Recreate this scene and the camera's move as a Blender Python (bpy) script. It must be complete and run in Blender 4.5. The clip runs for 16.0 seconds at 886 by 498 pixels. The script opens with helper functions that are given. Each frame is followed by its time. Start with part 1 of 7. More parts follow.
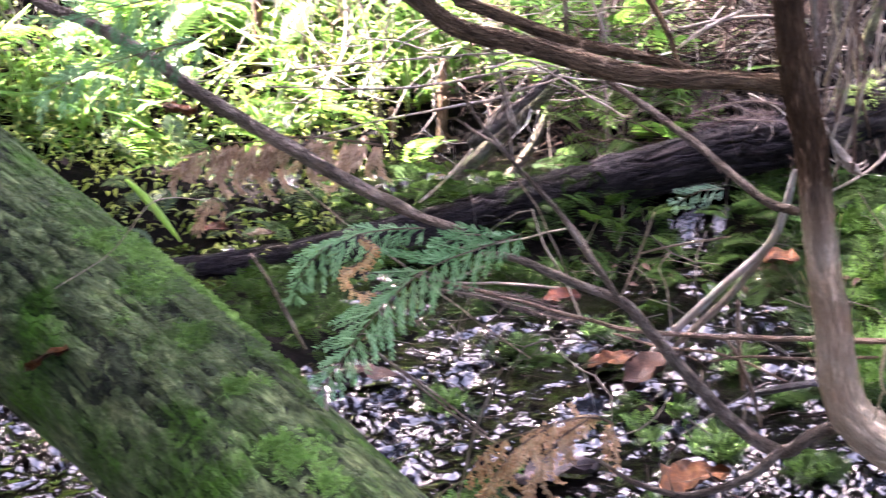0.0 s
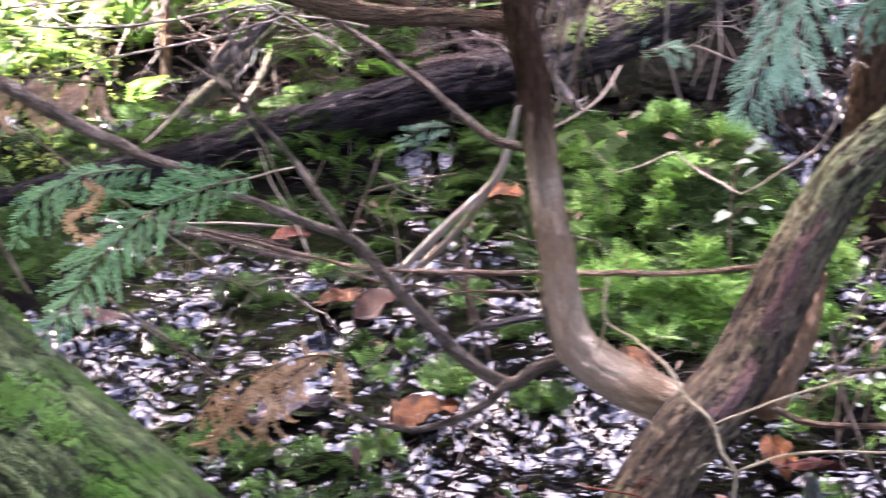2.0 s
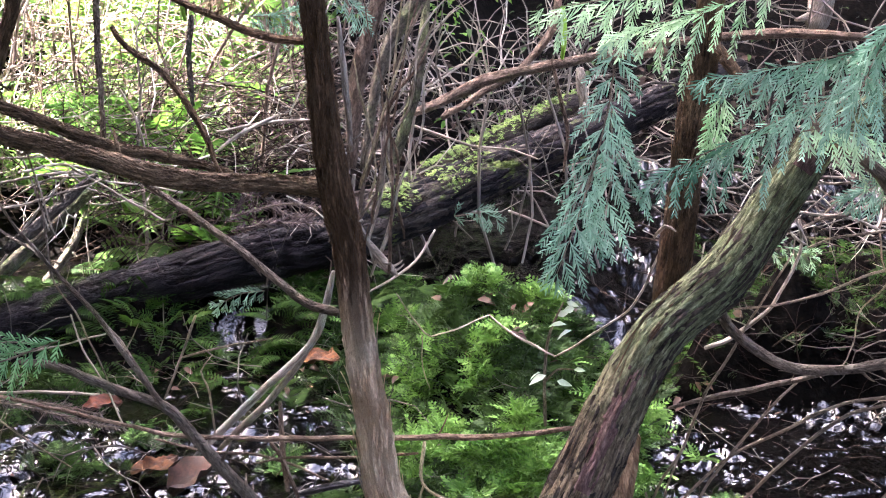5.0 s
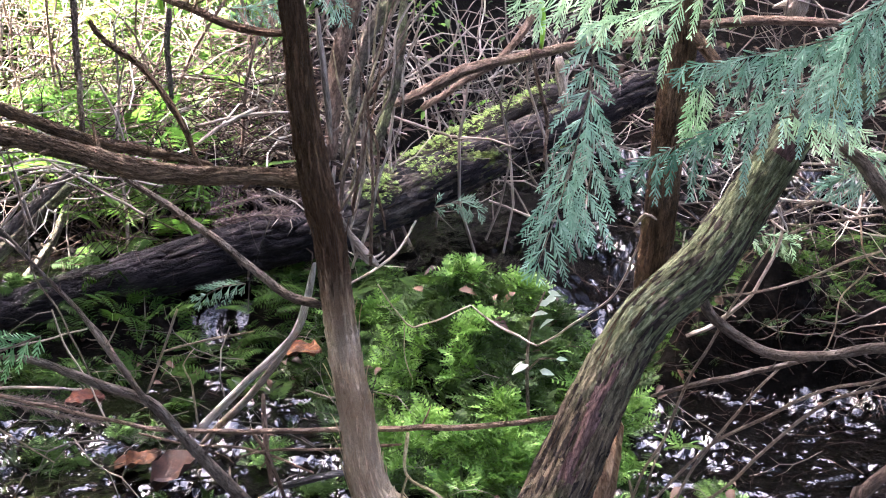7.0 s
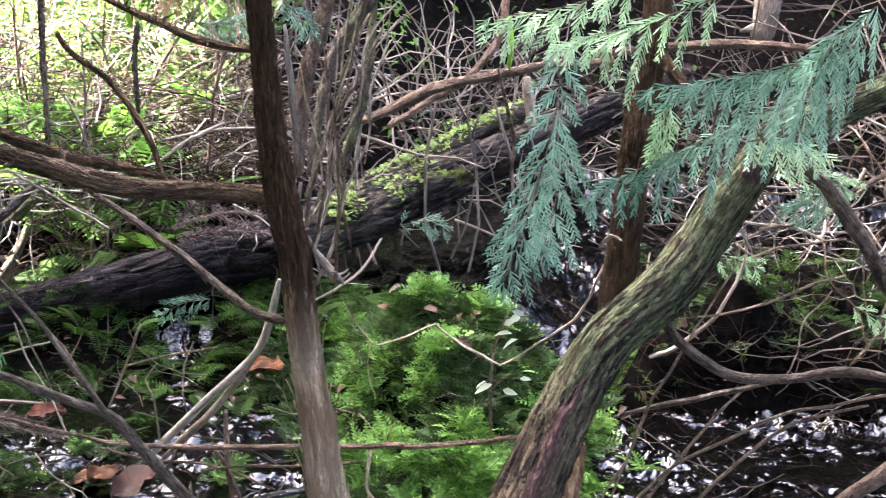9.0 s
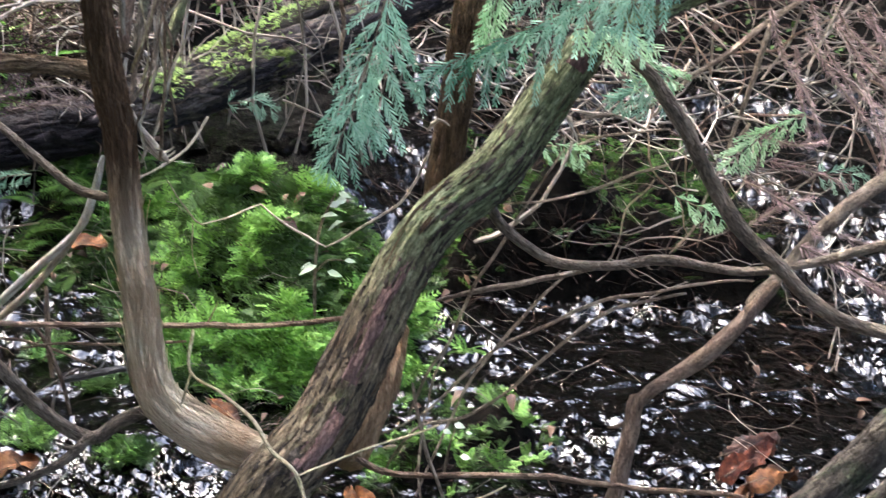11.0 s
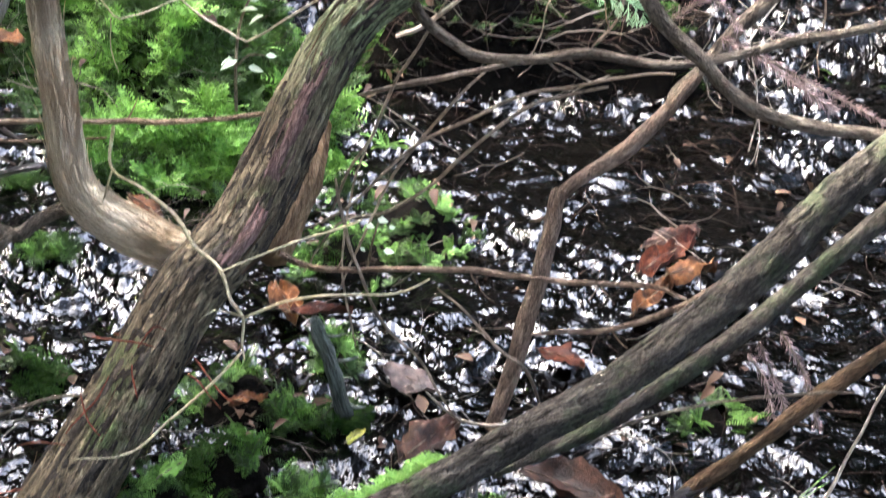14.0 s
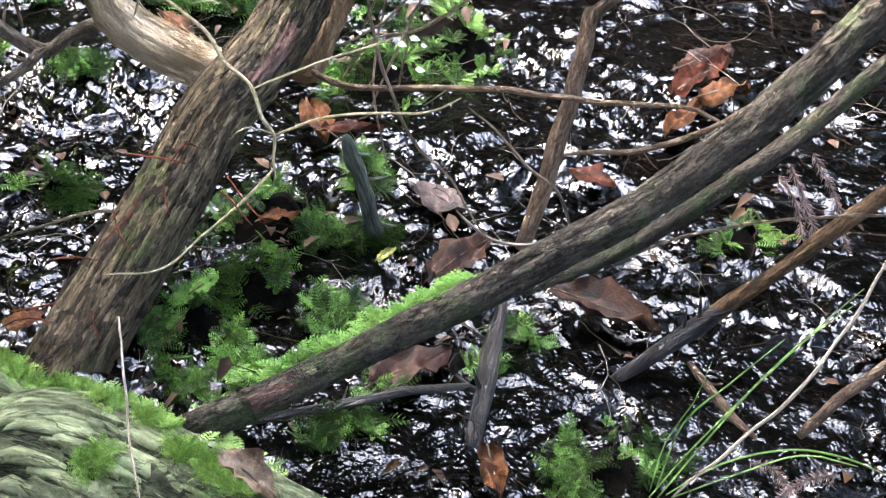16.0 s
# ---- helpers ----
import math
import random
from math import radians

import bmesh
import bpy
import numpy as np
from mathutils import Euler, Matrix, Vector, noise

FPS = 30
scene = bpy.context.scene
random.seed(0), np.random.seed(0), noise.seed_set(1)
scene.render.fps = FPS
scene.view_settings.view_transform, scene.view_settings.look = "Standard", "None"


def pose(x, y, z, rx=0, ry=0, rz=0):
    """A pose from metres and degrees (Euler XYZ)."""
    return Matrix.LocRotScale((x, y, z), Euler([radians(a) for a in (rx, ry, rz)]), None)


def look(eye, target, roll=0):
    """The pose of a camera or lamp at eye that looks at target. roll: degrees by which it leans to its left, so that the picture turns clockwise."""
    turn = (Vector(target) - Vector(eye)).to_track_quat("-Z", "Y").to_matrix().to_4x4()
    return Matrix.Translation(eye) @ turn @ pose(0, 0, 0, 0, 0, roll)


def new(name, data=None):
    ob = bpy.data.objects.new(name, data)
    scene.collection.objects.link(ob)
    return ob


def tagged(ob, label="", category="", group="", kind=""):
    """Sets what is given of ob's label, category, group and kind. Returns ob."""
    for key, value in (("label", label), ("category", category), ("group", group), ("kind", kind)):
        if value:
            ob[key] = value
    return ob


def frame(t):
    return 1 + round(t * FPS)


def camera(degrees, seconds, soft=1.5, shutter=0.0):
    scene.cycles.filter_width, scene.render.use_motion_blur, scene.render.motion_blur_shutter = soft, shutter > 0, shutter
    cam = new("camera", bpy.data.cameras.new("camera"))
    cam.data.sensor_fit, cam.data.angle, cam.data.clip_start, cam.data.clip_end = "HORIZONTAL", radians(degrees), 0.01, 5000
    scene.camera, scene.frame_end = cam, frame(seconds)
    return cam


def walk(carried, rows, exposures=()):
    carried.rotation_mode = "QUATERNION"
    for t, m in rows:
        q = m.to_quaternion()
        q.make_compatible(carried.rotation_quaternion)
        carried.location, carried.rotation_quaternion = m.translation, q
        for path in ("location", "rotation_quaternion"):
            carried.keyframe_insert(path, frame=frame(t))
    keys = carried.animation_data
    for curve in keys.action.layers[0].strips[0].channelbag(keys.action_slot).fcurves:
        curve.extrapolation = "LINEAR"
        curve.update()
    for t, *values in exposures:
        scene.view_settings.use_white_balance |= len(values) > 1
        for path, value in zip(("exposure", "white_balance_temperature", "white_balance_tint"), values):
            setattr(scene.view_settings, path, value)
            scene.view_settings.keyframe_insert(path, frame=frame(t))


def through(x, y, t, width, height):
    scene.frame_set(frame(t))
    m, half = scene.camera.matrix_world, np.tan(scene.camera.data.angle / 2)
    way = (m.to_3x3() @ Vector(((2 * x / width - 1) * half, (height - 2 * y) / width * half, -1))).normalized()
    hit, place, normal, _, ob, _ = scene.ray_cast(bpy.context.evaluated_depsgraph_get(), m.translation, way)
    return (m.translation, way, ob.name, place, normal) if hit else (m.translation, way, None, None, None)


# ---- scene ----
# ---------------------------------------------------------------- camera
cam = camera(25.98, 16.0, soft=1.1, shutter=0.6)
EYE = (0.0, 0.0, 2.0)
TURNS = [
    (0, 72.416, 2.317, 14.091),
    (0.5, 72.135, 1.819, 11.788),
    (1, 71.584, 1.663, 10.845),
    (1.5, 70.885, 1.518, 9.770),
    (2, 70.373, 0.633, 6.117),
    (2.5, 71.858, 0.013, 3.024),
    (3, 75.062, -0.255, 1.589),
    (3.5, 75.887, -0.227, 0.990),
    (4, 75.399, -0.342, 0.859),
    (6.5, 75.151, -0.262, 0.307),
    (7, 75.000, -0.000, 0.000),
    (7.5, 75.171, 0.113, -0.001),
    (8, 75.437, 0.034, 0.025),
    (8.2, 75.601, -0.056, 0.022),
    (10.3, 74.726, -3.349, -3.166),
    (10.5, 74.002, -3.402, -3.752),
    (11, 72.237, -3.691, -5.426),
    (11.5, 72.014, -3.660, -6.068),
    (12, 71.915, -3.330, -6.087),
    (12.5, 70.792, -3.287, -6.132),
    (13, 69.214, -3.603, -6.973),
    (13.5, 67.870, -4.025, -7.793),
    (14, 66.275, -4.208, -7.701),
    (14.5, 64.190, -4.189, -7.228),
    (15, 62.714, -4.097, -6.900),
    (15.5, 61.553, -4.163, -6.620),
    (16, 60.806, -4.247, -6.649),
]
walk(cam, [(t, pose(*EYE, rx, ry, rz)) for t, rx, ry, rz in TURNS], [(0.0, 5.65, 6150, 35), (2.5, 5.65, 6150, 33), (4.0, 5.4, 6100, 27), (8.0, 5.42, 6100, 24), (10.5, 5.4, 6150, 12), (12.5, 5.6, 6150, 8), (16.0, 5.8, 6200, 9)])

# ---------------------------------------------------------------- sky and sun
world = bpy.data.worlds.new("sky")
scene.world = world
world.use_nodes = True
sky = world.node_tree.nodes.new("ShaderNodeTexSky")
sky.sky_type, sky.sun_disc = "NISHITA", False
sky.sun_elevation, sky.sun_rotation = radians(47), radians(-67)
sky.air_density, sky.dust_density = 0.7, 9.0
world.node_tree.nodes["Background"].inputs[1].default_value = 0.15
world.node_tree.links.new(sky.outputs[0], world.node_tree.nodes["Background"].inputs[0])
sun = bpy.data.lights.new("sun", "SUN")
sun.energy, sun.angle, sun.color = 4.5, radians(0.6), (1.0, 0.95, 0.86)
new("sun", sun).matrix_world = look((-6.0, 2.5, 7.0), (0, 0, 0))

# ---------------------------------------------------------------- materials


def nodes_of(name):
    m = bpy.data.materials.new(name)
    m.use_nodes = True
    nt = m.node_tree
    return m, nt, nt.nodes["Principled BSDF"]


def ramp_of(nt, fac, cols, lo=0.3, hi=0.7):
    r = nt.nodes.new("ShaderNodeValToRGB")
    e = r.color_ramp.elements
    while len(e) < len(cols):
        e.new(0.5)
    for i, c in enumerate(cols):
        e[i].position = lo + (hi - lo) * i / (len(cols) - 1)
        e[i].color = (*c, 1)
    nt.links.new(fac, r.inputs[0])
    return r.outputs[0]


def noise_of(nt, coords, scale, detail=6.0, rough=0.6):
    n = nt.nodes.new("ShaderNodeTexNoise")
    n.inputs["Scale"].default_value, n.inputs["Detail"].default_value, n.inputs["Roughness"].default_value = scale, detail, rough
    nt.links.new(coords, n.inputs["Vector"])
    return n.outputs["Fac"]


def coords_of(nt, kind, stretch=(1, 1, 1)):
    tc = nt.nodes.new("ShaderNodeTexCoord")
    mp = nt.nodes.new("ShaderNodeMapping")
    mp.inputs["Scale"].default_value = stretch
    nt.links.new(tc.outputs[kind], mp.inputs[0])
    return mp.outputs[0]


def mixed(nt, fac, a, b, mode="MIX"):
    mx = nt.nodes.new("ShaderNodeMix")
    mx.data_type, mx.blend_type = "RGBA", mode
    for sock, v in ((mx.inputs[0], fac), (mx.inputs[6], a), (mx.inputs[7], b)):
        if isinstance(v, (int, float)):
            sock.default_value = v
        elif isinstance(v, tuple):
            sock.default_value = (*v, 1)
        else:
            nt.links.new(v, sock)
    return mx.outputs[2]


def bumped(nt, bsdf, height, strength, distance=0.01):
    b = nt.nodes.new("ShaderNodeBump")
    b.inputs["Strength"].default_value, b.inputs["Distance"].default_value = strength, distance
    nt.links.new(height, b.inputs["Height"])
    nt.links.new(b.outputs[0], bsdf.inputs["Normal"])


def ridged(nt, fac, width):
    """0 along thin wandering lines where the noise crosses its middle, 1 elsewhere."""
    d = nt.nodes.new("ShaderNodeMath")
    d.operation = "SUBTRACT"
    d.inputs[1].default_value = 0.5
    nt.links.new(fac, d.inputs[0])
    a = nt.nodes.new("ShaderNodeMath")
    a.operation = "ABSOLUTE"
    nt.links.new(d.outputs[0], a.inputs[0])
    return ramp_of(nt, a.outputs[0], [(0, 0, 0), (1, 1, 1)], width * 0.15, width)


def warped(nt, stretch, amount=0.006):
    """Bark coordinates in metres round and along the limb, with the grain bent a little."""
    tc = nt.nodes.new("ShaderNodeTexCoord")
    n = nt.nodes.new("ShaderNodeTexNoise")
    n.inputs["Scale"].default_value, n.inputs["Detail"].default_value = 22.0, 4.0
    nt.links.new(tc.outputs["Object"], n.inputs["Vector"])
    m = nt.nodes.new("ShaderNodeVectorMath")
    m.operation = "MULTIPLY_ADD"
    m.inputs[1].default_value = (amount, amount, 0)
    nt.links.new(n.outputs["Color"], m.inputs[0])
    nt.links.new(tc.outputs["UV"], m.inputs[2])
    mp = nt.nodes.new("ShaderNodeMapping")
    mp.inputs["Scale"].default_value = stretch
    nt.links.new(m.outputs[0], mp.inputs[0])
    return mp.outputs[0]


def bark(name, cols, patch=None, patch_scale=4.0, patch_at=(0.55, 0.62), rough=0.85, across=70.0, along=7.0, bump=1.0, crack=0.6, other=None, grain=0.5, vary=0.45):
    """Stringy bark: grain runs along the limb, with dark cracks between strips, and patches of moss, lichen or bare wood."""
    m, nt, b = nodes_of(name)
    g = noise_of(nt, warped(nt, (across, along, 1)), 1.0, 8.0, 0.75)
    fine = noise_of(nt, warped(nt, (across * 3.2, along * 4.5, 1)), 1.0, 5.0, 0.7)
    grit = noise_of(nt, coords_of(nt, "Object"), 420.0, 3.0, 0.7)
    big = noise_of(nt, coords_of(nt, "Object"), 7.0, 5.0)
    deep = noise_of(nt, warped(nt, (across * 0.5, along * 0.8, 1), 0.010), 1.0, 9.0, 0.75)
    gap = ramp_of(nt, deep, [(0.16, 0.14, 0.12), (1, 1, 1)], 0.39, 0.49)
    line = ridged(nt, noise_of(nt, warped(nt, (across * 0.45, along * 0.7, 1), 0.012), 1.0, 4.0, 0.6), 0.035)
    gap = mixed(nt, 0.8, gap, line, "MULTIPLY")
    col = ramp_of(nt, g, cols, 0.38, 0.62)
    col = mixed(nt, 0.3, col, ramp_of(nt, big, [tuple(0.4 * v for v in cols[1]), tuple(min(1, 1.5 * v) for v in cols[-1])], 0.35, 0.65))
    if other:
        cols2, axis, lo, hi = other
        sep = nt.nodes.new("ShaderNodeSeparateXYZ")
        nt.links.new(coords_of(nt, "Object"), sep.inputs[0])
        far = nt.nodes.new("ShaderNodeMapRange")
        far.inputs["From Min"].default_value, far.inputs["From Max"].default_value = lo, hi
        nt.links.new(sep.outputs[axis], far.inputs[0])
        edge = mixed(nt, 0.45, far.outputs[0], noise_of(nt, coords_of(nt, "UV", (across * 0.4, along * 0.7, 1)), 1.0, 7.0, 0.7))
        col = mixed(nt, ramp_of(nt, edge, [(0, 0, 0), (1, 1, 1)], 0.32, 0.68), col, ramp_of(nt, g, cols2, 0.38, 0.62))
    if patch:
        p = noise_of(nt, coords_of(nt, "Object"), patch_scale, 9.0, 0.68)
        fac = ramp_of(nt, p, [(0, 0, 0), (1, 1, 1)], *patch_at)
        col = mixed(nt, fac, col, mixed(nt, 0.6, patch, ramp_of(nt, fine, [tuple(0.4 * v for v in patch), tuple(min(1, 1.5 * v) for v in patch)])))
    col = mixed(nt, grain, col, ramp_of(nt, fine, [(0.35, 0.33, 0.32), (1.15, 1.15, 1.15)], 0.36, 0.62), "MULTIPLY")
    col = mixed(nt, 0.3, col, ramp_of(nt, grit, [(0.45, 0.45, 0.45), (1.2, 1.2, 1.2)], 0.35, 0.65), "MULTIPLY")
    col = mixed(nt, crack, col, gap, "MULTIPLY")
    geo = nt.nodes.new("ShaderNodeNewGeometry")
    col = mixed(nt, 1.0, col, ramp_of(nt, geo.outputs["Random Per Island"], [(1 - vary,) * 3, (0.95 - vary * 0.25,) * 3, (1 + vary * 0.5, 1 + vary * 0.47, 1 + vary * 0.4)], 0.0, 1.0), "MULTIPLY")
    nt.links.new(col, b.inputs["Base Color"])
    b.inputs["Roughness"].default_value = rough
    b.inputs["Specular IOR Level"].default_value = 0.12 if rough > 0.6 else 0.4
    hgt = mixed(nt, 0.5, mixed(nt, 0.4, g, fine), gap)
    bumped(nt, b, hgt, bump, 0.012)
    return m


def plain(name, cols, scale=30.0, rough=0.7, bump=0.3, kind="Object", stretch=(1, 1, 1), coat=0.0, shine=0.06):
    m, nt, b = nodes_of(name)
    g = noise_of(nt, coords_of(nt, kind, stretch), scale)
    nt.links.new(ramp_of(nt, g, cols), b.inputs["Base Color"])
    b.inputs["Roughness"].default_value = rough
    b.inputs["Specular IOR Level"].default_value = shine
    b.inputs["Coat Weight"].default_value = coat
    b.inputs["Coat Roughness"].default_value = 0.15
    bumped(nt, b, g, bump)
    return m


def leafy(name, cols, through=0.4, rough=0.5, wet=0.0, shine=0.2):
    """Thin leaves that vary from leaf to leaf and let some light through."""
    m, nt, b = nodes_of(name)
    geo = nt.nodes.new("ShaderNodeNewGeometry")
    col = ramp_of(nt, geo.outputs["Random Per Island"], cols, 0.0, 1.0)
    big = noise_of(nt, coords_of(nt, "Object"), 3.0, 3.0)
    col = mixed(nt, 0.5, col, ramp_of(nt, big, [tuple(0.55 * v for v in cols[0]), cols[-1]], 0.35, 0.65))
    fine = noise_of(nt, coords_of(nt, "Object"), 220.0, 3.0)
    col = mixed(nt, 0.25, col, ramp_of(nt, fine, [(0.25, 0.25, 0.25), (1, 1, 1)]), "MULTIPLY")
    nt.links.new(col, b.inputs["Base Color"])
    b.inputs["Roughness"].default_value = rough
    b.inputs["Specular IOR Level"].default_value = shine
    b.inputs["Coat Weight"].default_value = wet
    tr = nt.nodes.new("ShaderNodeBsdfTranslucent")
    nt.links.new(col, tr.inputs[0])
    mix = nt.nodes.new("ShaderNodeMixShader")
    mix.inputs[0].default_value = through
    nt.links.new(b.outputs[0], mix.inputs[1])
    nt.links.new(tr.outputs[0], mix.inputs[2])
    nt.links.new(mix.outputs[0], nt.nodes["Material Output"].inputs[0])
    return m


BARK_TAN = bark("tan_cedar_bark", [(0.18, 0.09, 0.043), (0.45, 0.255, 0.125), (0.68, 0.45, 0.25)], across=150.0, along=18.0, crack=0.5)
# Lighter copy of BARK_BROWN: light on the limbs is put into it.
BARK_LIMB = bark("lit_brown_limb_bark", [(0.075, 0.047, 0.024), (0.19, 0.125, 0.066), (0.33, 0.23, 0.135)], across=160.0, along=20.0)
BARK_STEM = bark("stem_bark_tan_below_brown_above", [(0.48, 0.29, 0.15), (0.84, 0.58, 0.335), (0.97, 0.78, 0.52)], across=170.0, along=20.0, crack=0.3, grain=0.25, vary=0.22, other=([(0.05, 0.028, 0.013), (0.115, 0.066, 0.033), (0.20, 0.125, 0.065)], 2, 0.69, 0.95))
BARK_BROWN = bark("brown_cedar_bark", [(0.045, 0.026, 0.012), (0.125, 0.075, 0.037), (0.235, 0.15, 0.08)], across=160.0, along=20.0)
BARK_LICHEN = bark("lichened_bark", [(0.03, 0.022, 0.014), (0.105, 0.085, 0.058), (0.23, 0.195, 0.14)], (0.22, 0.25, 0.11), 6.0, (0.47, 0.60), across=100.0, along=26.0)
BARK_MOSSY = bark("mossy_bark", [(0.02, 0.024, 0.012), (0.06, 0.07, 0.036), (0.13, 0.15, 0.08)], (0.05, 0.13, 0.010), 3.5, (0.48, 0.62), across=42.0, along=14.0, crack=0.9, other=([(0.012, 0.018, 0.007), (0.04, 0.054, 0.024), (0.09, 0.115, 0.05)], 1, 2.85, 3.15))
BARK_DARK = bark("wet_dark_bark", [(0.0039, 0.0029, 0.0029), (0.0137, 0.0108, 0.0108), (0.0367, 0.0294, 0.0294)], rough=0.8, across=60.0, along=8.0)
BARK_LOGMOSS = bark("log_bark_with_moss", [(0.012, 0.009, 0.008), (0.045, 0.035, 0.03), (0.12, 0.10, 0.08)], (0.16, 0.21, 0.05), 5.0, (0.57, 0.64), across=60.0, along=11.0)
BARK_BRANCH = bark("grey_brown_branch_bark", [(0.026, 0.021, 0.016), (0.08, 0.066, 0.05), (0.14, 0.118, 0.09)], (0.07, 0.09, 0.04), 9.0, (0.50, 0.65), across=110.0, along=26.0)
BARK_TWIG = bark("twig_bark", [(0.065, 0.048, 0.033), (0.17, 0.13, 0.09), (0.32, 0.26, 0.19)], across=120.0, along=25.0)
BARK_RED = bark("red_brown_twig_bark", [(0.0759, 0.0425, 0.0263), (0.1924, 0.1266, 0.081), (0.3341, 0.243, 0.1721)], across=120.0, along=25.0)
STRAW = bark("bleached_dead_wood", [(0.21, 0.165, 0.115), (0.40, 0.33, 0.24), (0.58, 0.50, 0.395)], across=150.0, along=12.0, bump=0.4)
RIB = bark("dry_orange_fern_rib", [(0.34, 0.17, 0.07), (0.62, 0.37, 0.17), (0.82, 0.60, 0.34)], across=150.0, along=20.0, bump=0.4)
CREAM = bark("cream_dry_reed", [(0.42, 0.36, 0.26), (0.68, 0.61, 0.47), (0.86, 0.80, 0.66)], across=200.0, along=6.0, bump=0.4)
VINE = bark("yellow_tan_vine", [(0.22, 0.17, 0.085), (0.42, 0.34, 0.19), (0.56, 0.48, 0.31)], across=150.0, along=30.0, bump=0.4)
PINK_WOOD = bark("pink_peeled_wood", [(0.085, 0.045, 0.035), (0.20, 0.11, 0.085), (0.34, 0.22, 0.18)], across=140.0, along=18.0, crack=0.5)
RED_STEM = bark("red_stem", [(0.06, 0.012, 0.006), (0.14, 0.035, 0.018), (0.22, 0.075, 0.04)], across=150.0, along=30.0, bump=0.3)
PLATE_GREY = bark("grey_green_bark_plate", [(0.045, 0.054, 0.026), (0.14, 0.165, 0.085), (0.28, 0.315, 0.18)], (0.045, 0.12, 0.010), 3.5, (0.47, 0.60), across=40.0, along=12.0, crack=0.35, grain=0.3, vary=0.3, other=([(0.028, 0.042, 0.014), (0.082, 0.115, 0.042), (0.17, 0.215, 0.085)], 1, 2.85, 3.15))
PLATE_BROWN = bark("brown_bark_plate", [(0.05, 0.036, 0.020), (0.16, 0.118, 0.068), (0.31, 0.245, 0.15)], (0.14, 0.155, 0.065), 6.0, (0.56, 0.67), across=150.0, along=24.0, crack=0.5, vary=0.35, other=([(0.07, 0.078, 0.032), (0.20, 0.22, 0.105), (0.40, 0.43, 0.235)], 2, 0.58, 0.92))
PLATE_DARK = bark("dark_bark_plate", [(0.0042, 0.0035, 0.0035), (0.0154, 0.0119, 0.0119), (0.042, 0.0336, 0.0336)], rough=0.8, across=80.0, along=10.0, crack=0.6)
WET_STICK = bark("wet_black_stick", [(0.006, 0.005, 0.005), (0.02, 0.016, 0.014), (0.05, 0.04, 0.035)], rough=0.35)
GREY_WOOD = bark("grey_weathered_wood", [(0.08, 0.09, 0.07), (0.17, 0.19, 0.15), (0.30, 0.32, 0.26)], across=120.0)
# Blacker than wet soil: shade under banks and twigs is put into it.
MUD = plain("shade_black_wet_mud", [(0.0010, 0.0009, 0.0007), (0.0025, 0.0021, 0.0016), (0.008, 0.0065, 0.005)], 26.0, 0.9, 1.0, shine=0.02)
MOSS = leafy("bright_fern_moss", [(0.030, 0.085, 0.010), (0.10, 0.235, 0.030), (0.25, 0.44, 0.095)], 0.2, 0.6)
# MOSS_MID and MOSS_DARK put the shade of hollows and gaps into their green.
MOSS_MID = leafy("half_shade_moss", [(0.010, 0.025, 0.005), (0.030, 0.066, 0.012), (0.07, 0.128, 0.028)], 0.2, 0.6)
MOSS_DARK = leafy("shade_dark_moss", [(0.0072, 0.021, 0.0036), (0.018, 0.045, 0.0072), (0.042, 0.084, 0.0132)], 0.3, 0.7, 0.0, 0.05)
MOSS_PALE = leafy("yellow_green_moss", [(0.10, 0.17, 0.03), (0.21, 0.32, 0.065), (0.35, 0.47, 0.14)], 0.35, 0.6)
MOSS_TIP = leafy("fresh_moss_tips", [(0.11, 0.23, 0.03), (0.24, 0.41, 0.07), (0.42, 0.58, 0.17)], 0.3, 0.6)
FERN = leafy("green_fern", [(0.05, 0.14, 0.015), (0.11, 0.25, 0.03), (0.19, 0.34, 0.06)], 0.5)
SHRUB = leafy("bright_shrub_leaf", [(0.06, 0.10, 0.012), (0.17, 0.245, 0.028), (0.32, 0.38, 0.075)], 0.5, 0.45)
BRIGHT_GRASS = leafy("bright_yellow_green_grass", [(0.16, 0.36, 0.03), (0.30, 0.55, 0.06), (0.46, 0.70, 0.14)], 0.6, 0.4)
GRASS = leafy("green_grass", [(0.10, 0.24, 0.04), (0.20, 0.38, 0.07), (0.32, 0.48, 0.16)], 0.5, 0.4)
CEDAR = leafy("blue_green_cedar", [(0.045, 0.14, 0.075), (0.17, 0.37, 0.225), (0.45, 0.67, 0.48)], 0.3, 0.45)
# Paler copy of CEDAR: sunlight is put into its green.
CEDAR_LIT = leafy("sun_brightened_cedar", [(0.22, 0.42, 0.18), (0.4, 0.62, 0.32), (0.6, 0.78, 0.5)], 0.4, 0.45)
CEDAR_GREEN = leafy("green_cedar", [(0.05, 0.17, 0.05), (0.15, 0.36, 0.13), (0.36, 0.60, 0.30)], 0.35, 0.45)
CEDAR_PALE = leafy("pale_grey_green_cedar", [(0.09, 0.19, 0.11), (0.17, 0.3, 0.19), (0.29, 0.42, 0.3)], 0.3, 0.5)
DRY_FERN = leafy("dry_orange_fern", [(0.36, 0.155, 0.05), (0.68, 0.38, 0.16), (0.88, 0.62, 0.35)], 0.35, 0.7)
# Sun on the hanging dead spray is put into the pale end.
DRY_BROWN = leafy("sun_brightened_dry_foliage", [(0.14, 0.065, 0.028), (0.48, 0.28, 0.145), (0.82, 0.60, 0.40)], 0.3, 0.7)
DRY_DARK = leafy("dark_dead_needles", [(0.03, 0.02, 0.018), (0.10, 0.07, 0.062), (0.26, 0.20, 0.18)], 0.1, 0.8)
